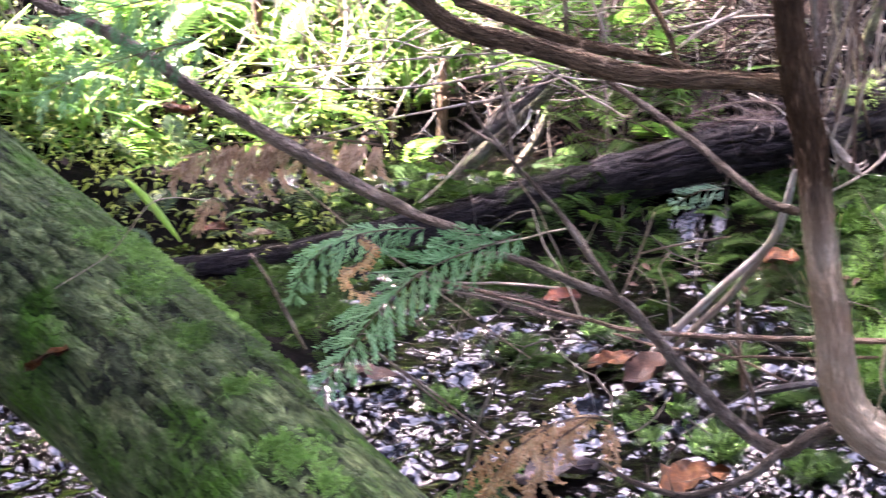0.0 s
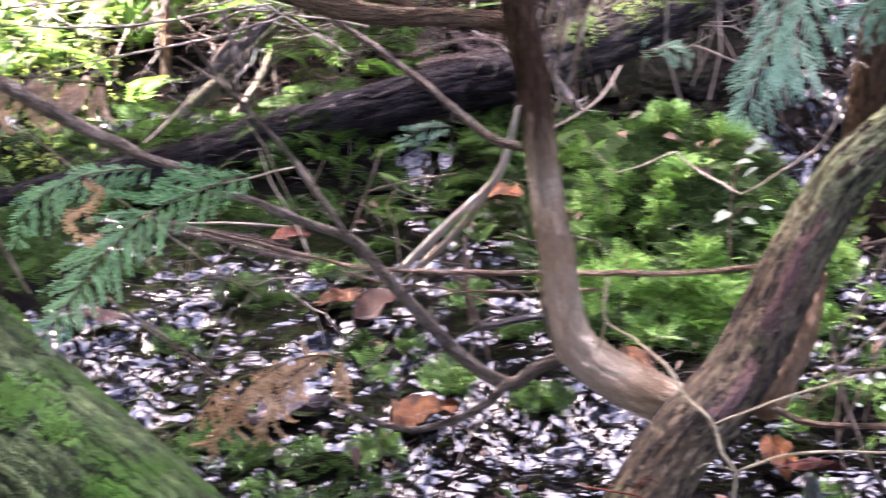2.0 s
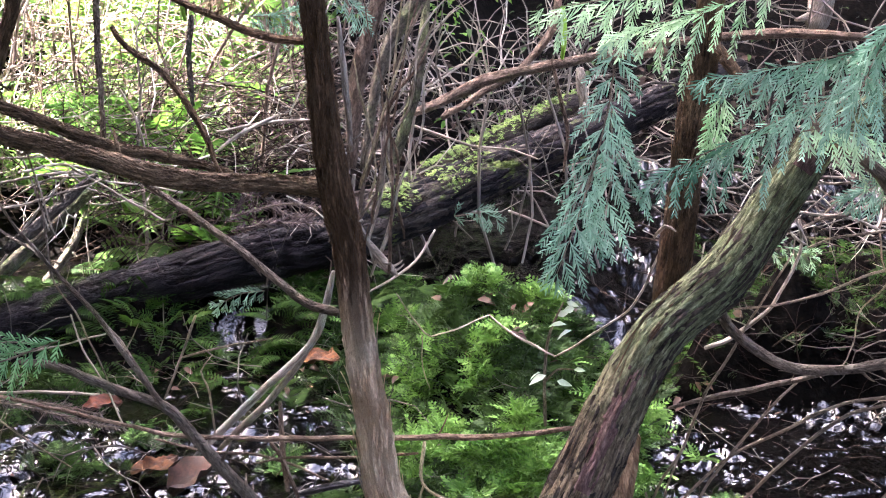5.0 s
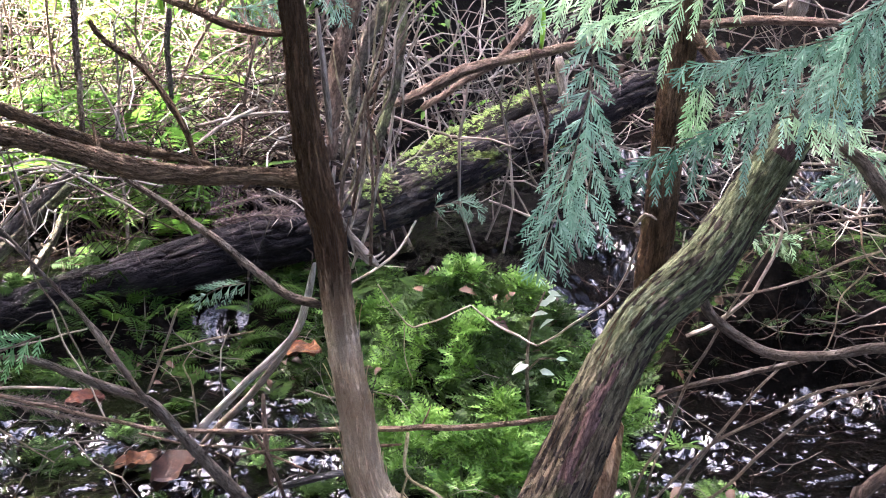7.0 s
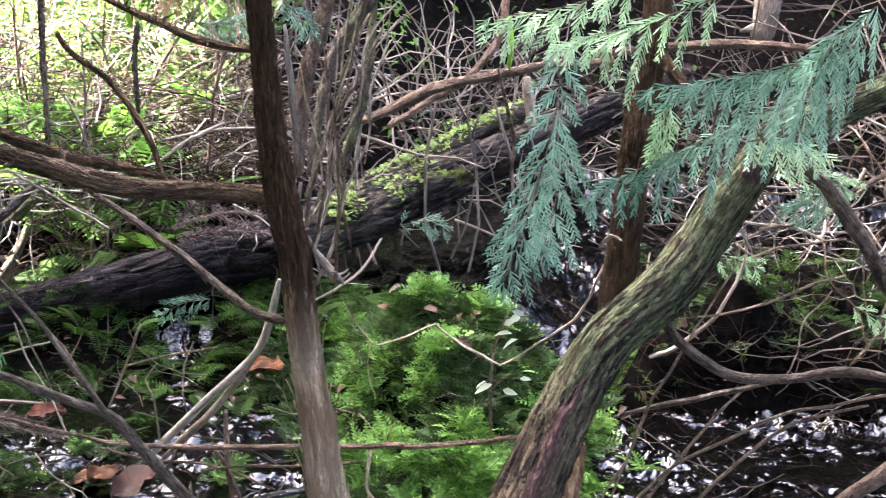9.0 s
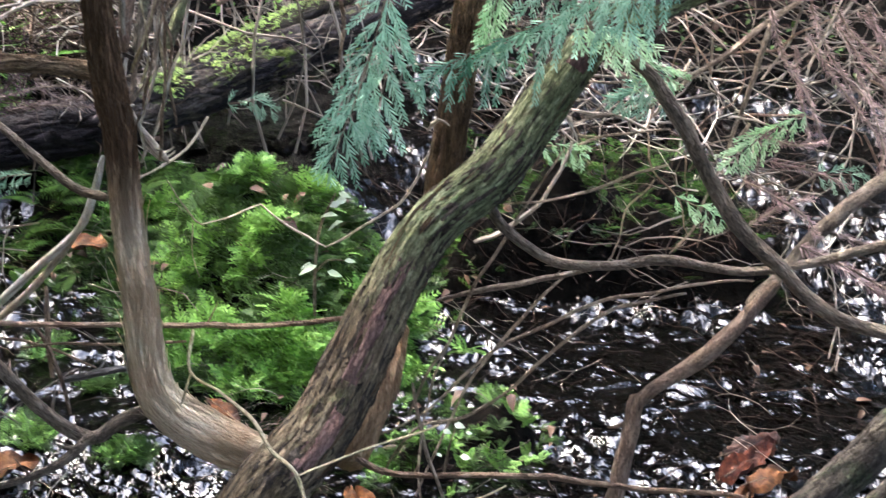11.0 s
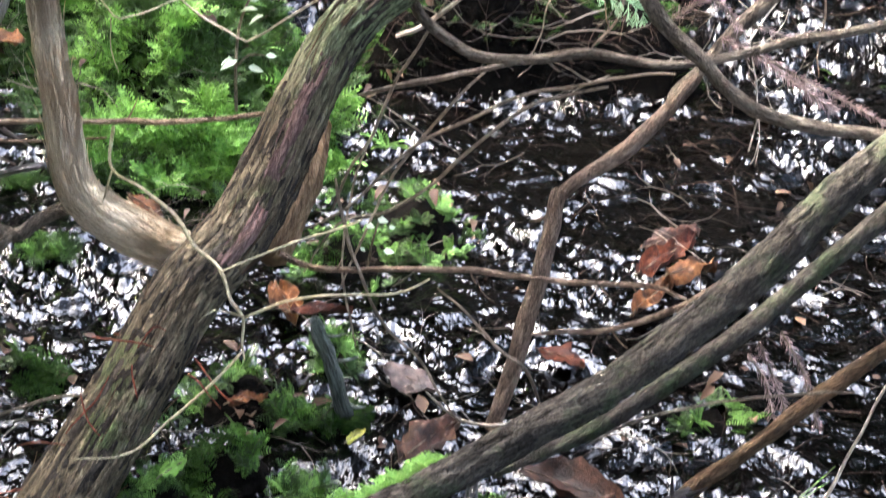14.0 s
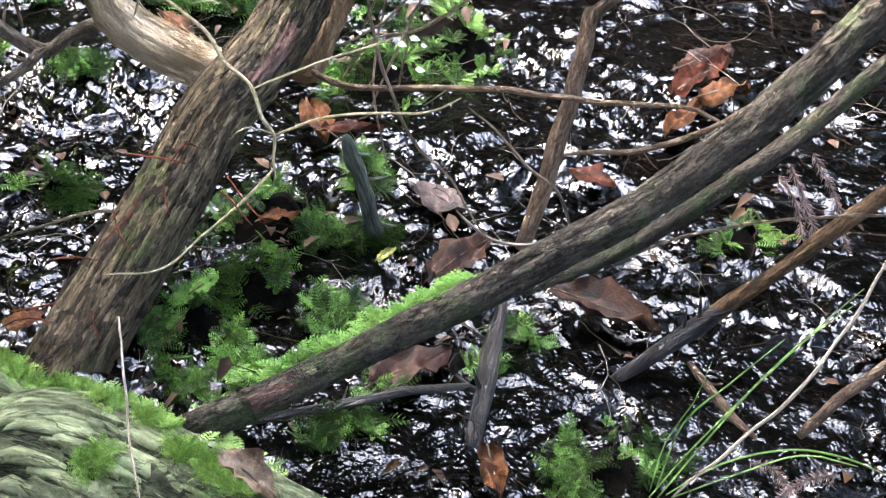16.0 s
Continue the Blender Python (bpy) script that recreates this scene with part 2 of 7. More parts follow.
DRY_PINK = leafy("dry_pink_brown_foliage", [(0.15, 0.088, 0.08), (0.34, 0.22, 0.2), (0.54, 0.40, 0.37)], 0.2, 0.7)
# Lowered like MUD: shade under the twigs is put into this brown.
LITTER = leafy("dead_needle_litter", [(0.006, 0.004, 0.003), (0.022, 0.014, 0.01), (0.075, 0.052, 0.038)], 0.05, 0.8, 0.0, 0.05)
LITTER_LEAF = leafy("wet_brown_leaf_litter", [(0.022, 0.011, 0.006), (0.06, 0.03, 0.015), (0.13, 0.072, 0.04)], 0.1, 0.6)
DEAD_TWIG = leafy("dead_grey_twigs", [(0.015, 0.011, 0.008), (0.09, 0.07, 0.052), (0.45, 0.385, 0.31)], 0.0, 0.8)
TANGLE = leafy("dark_dead_twigs", [(0.006, 0.0045, 0.0035), (0.035, 0.027, 0.02), (0.22, 0.185, 0.145)], 0.0, 0.8)
BRUSH = leafy("brown_dead_brush", [(0.03, 0.019, 0.012), (0.12, 0.08, 0.055), (0.30, 0.22, 0.165)], 0.0, 0.8)
PALE_TWIG = leafy("pale_dead_twigs", [(0.16, 0.125, 0.085), (0.38, 0.32, 0.24), (0.60, 0.53, 0.43)], 0.0, 0.8)
# Near-black: the shade inside the crowns is put into the leaf colour.
CANOPY = leafy("shade_dark_canopy_leaf", [(0.004, 0.009, 0.003), (0.007, 0.014, 0.005), (0.012, 0.022, 0.008)], 0.1, 0.8, 0.0, 0.0)
WHITE_LEAF = leafy("pale_white_green_leaf", [(0.45, 0.55, 0.38), (0.60, 0.68, 0.50), (0.75, 0.80, 0.66)], 0.4)


def dead_leaf(name, cols, wet):
    """Dead leaf blade: mottled, with dark rotten stains and fine veins."""
    m, nt, b = nodes_of(name)
    g = noise_of(nt, coords_of(nt, "Object"), 34.0, 10.0, 0.7)
    col = ramp_of(nt, g, cols, 0.35, 0.65)
    rot = noise_of(nt, coords_of(nt, "Object"), 16.0, 7.0, 0.65)
    col = mixed(nt, 0.85, col, ramp_of(nt, rot, [(0.12, 0.10, 0.09), (1, 1, 1)], 0.40, 0.54), "MULTIPLY")
    vein = noise_of(nt, coords_of(nt, "Object"), 190.0, 4.0)
    col = mixed(nt, 0.5, col, ramp_of(nt, vein, [(0.4, 0.4, 0.4), (1, 1, 1)]), "MULTIPLY")
    nt.links.new(col, b.inputs["Base Color"])
    b.inputs["Roughness"].default_value = 0.6
    b.inputs["Specular IOR Level"].default_value = wet
    bumped(nt, b, mixed(nt, 0.5, g, vein), 0.7, 0.006)
    return m


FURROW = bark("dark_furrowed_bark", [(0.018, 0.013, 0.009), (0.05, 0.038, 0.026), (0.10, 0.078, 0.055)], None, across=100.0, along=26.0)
# Shade of the woods is put into this trunk colour too.
BARK_FOREST = bark("dark_forest_trunk_bark", [(0.006, 0.005, 0.004), (0.018, 0.015, 0.012), (0.036, 0.03, 0.024)], across=30.0, along=5.0)
LEAF_BROWN = dead_leaf("wet_brown_leaf", [(0.018, 0.007, 0.004), (0.05, 0.02, 0.010), (0.11, 0.05, 0.028)], 0.2)
LEAF_RED = dead_leaf("red_brown_leaf", [(0.025, 0.006, 0.003), (0.075, 0.018, 0.007), (0.15, 0.045, 0.018)], 0.1)
LEAF_ORANGE = dead_leaf("orange_brown_leaf", [(0.035, 0.011, 0.003), (0.095, 0.033, 0.009), (0.19, 0.085, 0.028)], 0.1)
LEAF_PINK = dead_leaf("pinkish_grey_leaf", [(0.05, 0.03, 0.024), (0.11, 0.07, 0.058), (0.2, 0.15, 0.13)], 0.3)
LEAF_YELLOW = dead_leaf("yellow_leaf", [(0.30, 0.27, 0.03), (0.48, 0.45, 0.06), (0.62, 0.58, 0.15)], 0.2)
LEAF_BEIGE = dead_leaf("beige_leaf", [(0.135, 0.0855, 0.0495), (0.216, 0.153, 0.099), (0.279, 0.225, 0.171)], 0.0)

WATER, nt, b = nodes_of("dark_stream_water")
b.inputs["Base Color"].default_value = (0.0012, 0.0010, 0.0009, 1)
b.inputs["Roughness"].default_value = 0.02
b.inputs["IOR"].default_value = 1.35
b.inputs["Specular IOR Level"].default_value = 0.6
bumped(nt, b, noise_of(nt, coords_of(nt, "Object", (1, 0.75, 1)), 90.0, 1.0, 0.5), 1.0, 0.003)

# ---------------------------------------------------------------- mesh builders
V = Vector


def mesh_of(name, verts, faces, mat, smooth=True, uv=None):
    me = bpy.data.meshes.new(name)
    me.from_pydata([tuple(v) for v in verts], [], faces)
    me.materials.append(mat)
    if smooth:
        me.polygons.foreach_set("use_smooth", [True] * len(me.polygons))
    if uv is not None:
        layer = me.uv_layers.new(name="UVMap")
        idx = np.empty(len(me.loops), dtype=np.int32)
        me.loops.foreach_get("vertex_index", idx)
        layer.data.foreach_set("uv", np.asarray(uv, dtype=np.float32)[idx].ravel())
    return me


def part(name, me, parent, label=""):
    ob = new(name, me)
    ob.parent = parent
    return tagged(ob, label)


def thing(name, me, label, category, group="", kind=""):
    return tagged(new(name, me), label, category, group, kind)


def smooth_path(rows, step):
    """Catmull-Rom through rows of x, y, z, radius."""
    p = np.array(rows, dtype=float)
    p = np.vstack([2 * p[0] - p[1], p, 2 * p[-1] - p[-2]])
    out = []
    for i in range(1, len(p) - 2):
        n = max(2, int(np.linalg.norm(p[i + 1, :3] - p[i, :3]) / step))
        for u in np.arange(n) / n:
            out.append(0.5 * (2 * p[i] + (p[i + 1] - p[i - 1]) * u + (2 * p[i - 1] - 5 * p[i] + 4 * p[i + 1] - p[i + 2]) * u ** 2 + (3 * p[i] - p[i - 1] - 3 * p[i + 1] + p[i + 2]) * u ** 3))
    out.append(p[-2])
    out = np.array(out)
    out[:, 3] = np.maximum(out[:, 3], 0.0008)
    return out


def tube(name, rows, mat, sides=8, step=0.03, lumps=0.06, ridges=0.0, wander=0.0, ridge_n=9.0):
    """A limb with round ends: lumps swell it, ridges furrow its bark along the grain."""
    p = smooth_path(rows, step)
    if wander:
        for q in p[1:-1]:
            w = noise.noise_vector(V(q[:3]) * 14)
            q[:3] += np.array(w) * wander
    t = np.gradient(p[:, :3], axis=0)
    t /= np.linalg.norm(t, axis=1)[:, None] + 1e-9
    side = np.cross(t[0], (0.3, 0.2, 0.9))
    verts, uv, s = [], [], 0.0
    seed = float(p[0, 0] * 7.3)
    for i in range(len(p)):
        side = side - t[i] * np.dot(side, t[i])
        side /= np.linalg.norm(side)
        up = np.cross(t[i], side)
        if i:
            s += np.linalg.norm(p[i, :3] - p[i - 1, :3])
        end = min(i, len(p) - 1 - i)
        r0 = p[i, 3] * (0.75 if end == 0 else 1.0)
        for k in range(sides + 1):
            a = 2 * math.pi * (k % sides) / sides
            c, d = math.cos(a), math.sin(a)
            r = r0 * (1 + lumps * noise.noise((c * 1.3 + seed, d * 1.3, s * 9)))
            if ridges:
                n1 = abs(noise.noise((c * ridge_n + seed, d * ridge_n, s * 8 + 2 * noise.noise((c * 2, d * 2, s * 12)))))
                n2 = noise.noise((c * ridge_n * 1.7 + seed, d * ridge_n * 1.7, s * 26))
                r += ridges * (0.4 - 1.9 * max(0.0, 1 - n1 / 0.2) + 0.9 * n2)
            verts.append(p[i, :3] + (side * c + up * d) * r)
            uv.append((2 * math.pi * p[i, 3] * k / sides, s))
    w = sides + 1
    faces = [(i * w + k, i * w + k + 1, (i + 1) * w + k + 1, (i + 1) * w + k) for i in range(len(p) - 1) for k in range(sides)]
    faces.append(tuple(range(sides - 1, -1, -1)))
    faces.append(tuple((len(p) - 1) * w + k for k in range(sides)))
    return mesh_of(name, verts, faces, mat, True, uv)


def stubs_on(ob, rows, mat, count, rng):
    """Short broken side shoots along a limb."""
    p = smooth_path(rows, 0.02)
    t = np.gradient(p[:, :3], axis=0)
    for _ in range(count):
        i = int(rng.uniform(0.08, 0.92) * len(p))
        d = rng.normal(0, 1, 3)
        d -= t[i] * np.dot(d, t[i]) / np.dot(t[i], t[i])
        d = d / np.linalg.norm(d) + 0.5 * t[i] / np.linalg.norm(t[i])
        r, ln = p[i, 3], rng.uniform(0.012, 0.05) + p[i, 3]
        q = p[i, :3]
        part("stub", tube("stub", [(*q, r * 0.4), (*(q + d * ln * 0.6), r * 0.25), (*(q + d * ln + (0, 0, 0.006)), r * 0.12)], mat, 5, 0.02, 0.1), ob)


def twig(name, rows, mat, label, category="twig", group="", **kw):
    me = tube("bark", rows, mat, **{"sides": 7, "step": 0.02, "lumps": 0.25, "wander": 0.004, **kw})
    if max(r[3] for r in rows) < 0.006:
        me.name = name
        return thing(name, me, label, category, group)
    ob = tagged(new(name), label, category, group)
    part("bark", me, ob)
    stubs_on(ob, rows, mat, min(4, 2 + int(max(r[3] for r in rows) * 150)), np.random.default_rng(int(abs(rows[0][0]) * 1000)))
    return ob


def surface_frame(p, t, i, toward):
    ti = t[i] / np.linalg.norm(t[i])
    up = np.array(toward, dtype=float) - p[i, :3]
    up -= ti * np.dot(up, ti)
    up /= np.linalg.norm(up)
    return ti, up, np.cross(ti, up)


def shell(name, rows, mat, a, b, mid, half, seed=0.0, lift=0.004, toward=(0, 0, 2), rag=0.95):
    """A ragged sheet of bark or bare wood lying on a limb, between a and b of its length, round the angle mid from the eye's side."""
    p = smooth_path(rows, 0.008)
    t = np.gradient(p[:, :3], axis=0)
    i0, i1, nv = int(a * len(p)), int(b * len(p)), 16
    verts, uv, ok, sl = [], [], [], 0.0
    for i in range(i0, i1):
        ti, up, sd = surface_frame(p, t, i, toward)
        u = (i - i0) / max(1, i1 - i0 - 1)
        sl += 0.008
        for j in range(nv + 1):
            v = 2 * j / nv - 1
            ang = mid + half * v
            e = min(1.0, 4 * u * (1 - u)) ** 0.5 * (1 - abs(v)) + rag * noise.noise((sl * 18, v * 3, seed))
            ok.append(e > 0.22)
            r = p[i, 3] + lift * (0.6 + min(1.0, max(0.0, e))) + 0.003 * noise.noise((sl * 60, v * 9, seed))
            verts.append(p[i, :3] + (up * math.cos(ang) + sd * math.sin(ang)) * r)
            uv.append((p[i, 3] * ang, sl))
    w, faces = nv + 1, []
    for i in range(i1 - i0 - 1):
        for j in range(nv):
            q = (i * w + j, (i + 1) * w + j, (i + 1) * w + j + 1, i * w + j + 1)
            if all(ok[k] for k in q):
                faces.append(q)
    return mesh_of(name, verts, faces, mat, True, uv)


def plates_on(ob, rows, mat, count, width, length, thick, seed, toward=(0, 0, 2), a=0.0, b=1.0, around=3.14, single=0, wild=1.0, name="bark_scale"):
    """Bark plates that lie close along a limb, each with its own edges and a slight lift."""
    p = smooth_path(rows, 0.01)
    t = np.gradient(p[:, :3], axis=0)
    rng = np.random.default_rng(seed)
    frames = [surface_frame(p, t, i, toward) for i in range(len(p))]
    joint_v, joint_uv, done = [], [], 0
    faces = [(r * 5 + c, r * 5 + c + 5, r * 5 + c + 6, r * 5 + c + 1) for r in range(5) for c in range(4)]
    for _ in range(count):
        i = int(rng.uniform(a, b) * len(p))
        n = max(3, int(length * rng.uniform(0.4, 1.6) / 0.01))
        if i + n >= len(p):
            continue
        ang, wd, skew, tilt = rng.uniform(-around, around), width * rng.uniform(0.4, 1.5), wild * rng.uniform(-0.35, 0.35), rng.uniform(0.2, 1.0)
        verts, uv = [], []
        bow = wild * rng.uniform(-0.3, 0.3)
        for f in (0.0, 0.15, 0.4, 0.65, 0.88, 1.0):
            j = i + int(f * n)
            ti, up, sd = frames[j]
            w = wd * (0.4 + 0.6 * math.sin(math.pi * min(0.95, 0.12 + 0.86 * f))) * rng.uniform(0.65, 1.3)
            off = bow * wd * math.sin(math.pi * f) + 0.15 * wd * rng.uniform(-1, 1)
            for v in (-1.0, -0.78, 0.0, 0.78, 1.0):
                an = ang + (skew * (f - 0.5) * wd * 2 + off + v * w * 0.5) / p[j, 3]
                h = -0.004 if abs(v) == 1.0 or f in (0.0, 1.0) else thick * (0.5 + tilt * f) + 0.0015 * rng.uniform(-1, 1)
                verts.append(p[j, :3] + (up * math.cos(an) + sd * math.sin(an)) * (p[j, 3] + h))
                uv.append((p[j, 3] * an + seed, j * 0.01))
        if done < single:
            part("bark_plate", mesh_of("bark_plate", verts, faces, mat, True, uv), ob)
            done += 1
        else:
            joint_v += verts
            joint_uv += uv
    many = [tuple(q + 30 * k for q in f) for k in range(len(joint_v) // 30) for f in faces]
    return tagged(part(name, mesh_of(name, joint_v, many, mat, True, joint_uv), ob), kind="stuff")


def strips_on(ob, rows, mat, count, seed, toward=(0, 0, 2), a=0.05, b=0.95):
    """Narrow peeling bark strips, loose at one end."""
    p = smooth_path(rows, 0.01)
    t = np.gradient(p[:, :3], axis=0)
    rng = np.random.default_rng(seed)
    for _ in range(count):
        i = int(rng.uniform(a, b) * len(p))
        n = min(int(rng.uniform(5, 13)), len(p) - 1 - i)
        if n < 4:
            continue
        ang, wid, loose = rng.uniform(-1.5, 1.5), rng.uniform(0.0015, 0.004), rng.uniform(0.004, 0.018)
        verts = []
        for k in range(n + 1):
            ti, up, sd = surface_frame(p, t, i + k, toward)
            d = up * math.cos(ang) + sd * math.sin(ang)
            c = np.cross(ti, d)
            u = k / n
            q = p[i + k, :3] + d * (p[i + k, 3] + 0.002 + loose * u ** 3)
            wk = wid * (1 - 0.7 * u ** 2)
            verts += [q - c * wk, q + c * wk + d * 0.001, q + d * 0.002]
        faces = []
        for k in range(n):
            m = 3 * k
            faces += [(m, m + 3, m + 5, m + 2), (m + 2, m + 5, m + 4, m + 1), (m, m + 1, m + 4, m + 3)]
        part("bark_strip", mesh_of("bark_strip", verts, faces, mat, True, [(0.3 * (k % 3), 0.01 * (k // 3)) for k in range(len(verts))]), ob)


def joined(name, base, faces, mats, mat, smooth=False):
    """One mesh of many copies of a small base shape; mats: n x 4 x 4."""
    base = np.asarray(base, dtype=np.float32)
    mats = np.asarray(mats, dtype=np.float32)
    n, k = len(mats), len(base)
    co = np.einsum("nij,kj->nki", mats[:, :3, :3], base) + mats[:, None, :3, 3]
    counts = np.array([len(f) for f in faces], dtype=np.int32)
    flat = np.concatenate([np.array(f, dtype=np.int32) for f in faces])
    loops = (flat[None] + (np.arange(n, dtype=np.int32) * k)[:, None]).ravel()
    sizes = np.tile(counts, n)
    me = bpy.data.meshes.new(name)
    me.vertices.add(n * k)
    me.vertices.foreach_set("co", co.ravel())
    me.loops.add(len(loops))
    me.loops.foreach_set("vertex_index", loops)
    me.polygons.add(len(sizes))
    me.polygons.foreach_set("loop_start", np.concatenate([[0], np.cumsum(sizes)[:-1]]).astype(np.int32))
    me.materials.append(mat)
    me.update(calc_edges=True)
    if smooth:
        me.polygons.foreach_set("use_smooth", [True] * len(me.polygons))
    return me


def leaf_shape(width=0.5, fold=0.15, droop=0.2):
    """A small pointed leaf along +x, folded at its midrib."""
    xs, ws = (0.0, 0.3, 0.65, 1.0), (0.06, 1.0, 0.75, 0.02)
    verts, faces = [], []
    for x, w in zip(xs, ws):
        z = -droop * x * x
        verts += [(x, -w * width / 2, z + fold * w * 0.5), (x, 0, z), (x, w * width / 2, z + fold * w * 0.5)]
    for i in range(3):
        a = 3 * i
        faces += [(a, a + 3, a + 4, a + 1), (a + 1, a + 4, a + 5, a + 2)]
    return verts, faces


def frond_shape(pairs=8, reach=0.36, droop=0.35, width=0.07):
    """A feathered frond along +x, arching over: a rib and pairs of narrow leaflets."""
    verts, faces = [], []

    def at(u):
        return np.array((u, 0, 0.35 * u - droop * 1.6 * u * u))
    for i in range(5):
        c = at(i / 4)
        verts += [c + (0, -0.012, 0), c + (0, 0.012, 0)]
    faces += [(2 * i, 2 * i + 2, 2 * i + 3, 2 * i + 1) for i in range(4)]
    for i in range(pairs):
        u = 0.12 + 0.83 * i / (pairs - 1)
        ln = reach * math.sin(math.pi * (0.2 + 0.75 * u)) + 0.05
        for sgn in (-1, 1):
            c, k = at(u), len(verts)
            tip = c + (ln * 0.55, sgn * ln, -0.25 * ln)
            mid = c * 0.5 + tip * 0.5
            verts += [c, mid + (width, -sgn * width * 0.5, 0.02), tip, mid + (-width, sgn * width * 0.3, 0.02)]
            faces.append((k, k + 1, k + 2, k + 3))
    return verts, faces


def turned(x, y, z, size, yaw, pitch=0.0, roll=0.0):
    return np.array(Matrix.LocRotScale((x, y, z), Euler((roll, pitch, yaw)), (size, size, size)))


def ease(a, b, v):
    u = min(1.0, max(0.0, (v - a) / (b - a)))
    return u * u * (3 - 2 * u)


# ---------------------------------------------------------------- ground and water
MOUNDS = [
    # x, y, radius, height of mossy lumps that stand out of the stream
    (0.50, 4.41, 0.11, 0.10),
    (0.71, 4.61, 0.13, 0.12),
    (0.03, 3.23, 0.07, 0.07),
    (0.18, 3.36, 0.08, 0.08),
    (0.20, 3.64, 0.09, 0.08),
    (0.42, 3.87, 0.05, 0.07),
    (-0.26, 3.77, 0.05, 0.05),
    (0.77, 2.74, 0.08, 0.08),
    (0.62, 3.15, 0.06, 0.07),
    (-1.00, 4.23, 0.05, 0.03),
    (-0.70, 4.69, 0.10, 0.07),
    (-1.26, 4.69, 0.06, 0.05),
    (-1.13, 5.12, 0.07, 0.06),
    (-0.71, 4.01, 0.13, 0.06),
    (-0.24, 4.45, 0.04, 0.03),
    (1.21, 3.57, 0.06, 0.07),
    (0.41, 3.00, 0.03, 0.03),
    (0.09, 2.99, 0.06, 0.07),
    (-1.62, 5.25, 0.24, 0.05),
    (-1.92, 4.95, 0.26, 0.06),
    (-1.30, 5.62, 0.20, 0.04),
    (-2.05, 5.5, 0.28, 0.06),
]


def ground_z(x, y):
    z = -0.07 + 0.05 * noise.noise((x * 2.1, y * 2.1, 0.3)) + 0.025 * noise.noise((x * 7, y * 7, 1.7))
    z += 0.20 * ease(6.1, 6.5, y)
    z += (0.36 + 0.22 * noise.noise((x * 4.5, y * 4.5, 2.2))) * math.exp(-((x - 0.12) / 0.40) ** 2) * ease(4.6, 5.75, y) * (1 - ease(5.8, 6.25, y))
    z += 0.26 * math.exp(-((y - 6.2) / 0.2) ** 2) * (0.75 + 0.5 * noise.noise((x * 4, 4.2, 0))) * (1 - math.exp(-((x + 0.76) / 0.1) ** 2)) * (1 - ease(-0.1, 0.1, x))
    z -= 0.24 * ease(6.0, 6.4, y) * ease(0.4, 0.7, x) * (1 - ease(7.6, 8.4, y))
    z -= 0.24 * math.exp(-((x - 0.38) / 0.36) ** 2) * ease(6.15, 6.4, y) * (1 - ease(8.0, 8.6, y))
    # Bank raised where the place reads black; MUD's colour holds that shade.
    z += (0.34 + 0.28 * noise.noise((x * 5, y * 5, 3.3)) + 0.10 * noise.noise((x * 14, y * 14, 5.1))) * ease(0.62, 0.8, x) * (1 - ease(1.55, 1.9, x)) * ease(5.72, 5.85, y) * (1 - ease(6.5, 7.1, y))
    start = 6.5 + 1.9 * ease(-0.4, 0.3, x)
    z += 0.34 * max(0.0, y - start) * (1 - 0.6 * ease(12, 25, y))
    z += 0.5 * max(0.0, -2.4 - 0.9 * ease(4.5, 6.0, y) - x) * ease(0.5, 3.0, y) * (1 - ease(2, 8, -x) * 0.7)
    z += 0.45 * max(0.0, x - 2.4 - 0.12 * max(0, y - 4)) * (1 - ease(2, 8, x) * 0.7)
    z += 0.65 * (1 - ease(0.8, 2.8, y))
    # Unseen hill, added to keep low bright sky out of the reflections.
    z += 0.42 * max(0.0, min(y, 45.0) - 12.5)
    for mx, my, mr, mh in MOUNDS:
        d = ((x - mx) ** 2 + (y - my) ** 2) / (mr * mr)
        if d < 6:
            z += (mh + 0.06) * math.exp(-d)
    return z


def water_z(x, y):
    far = ease(0.35, 0.7, x)
    return 0.19 * (ease(6.05, 6.4, y) * (1 - far) + ease(6.0, 8.8, y) * far)


def spaced(n, near, far):
    u = np.linspace(-1, 1, n)
    return near * u + (far - near) * np.sign(u) * np.abs(u) ** 7


gx, gy = spaced(190, 4.0, 120.0), 5.0 + spaced(190, 4.5, 120.0)
verts = [(x, y, ground_z(x, y)) for y in gy for x in gx]
n = len(gx)
faces = [(j * n + i, j * n + i + 1, (j + 1) * n + i + 1, (j + 1) * n + i) for j in range(len(gy) - 1) for i in range(n - 1)]
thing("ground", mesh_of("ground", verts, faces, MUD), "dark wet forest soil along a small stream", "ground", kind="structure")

wx, wy = np.arange(-2.7, 2.9, 0.009), np.concatenate([np.arange(2.35, 5.9, 0.011), np.arange(5.9, 8.6, 0.02)])
verts = []
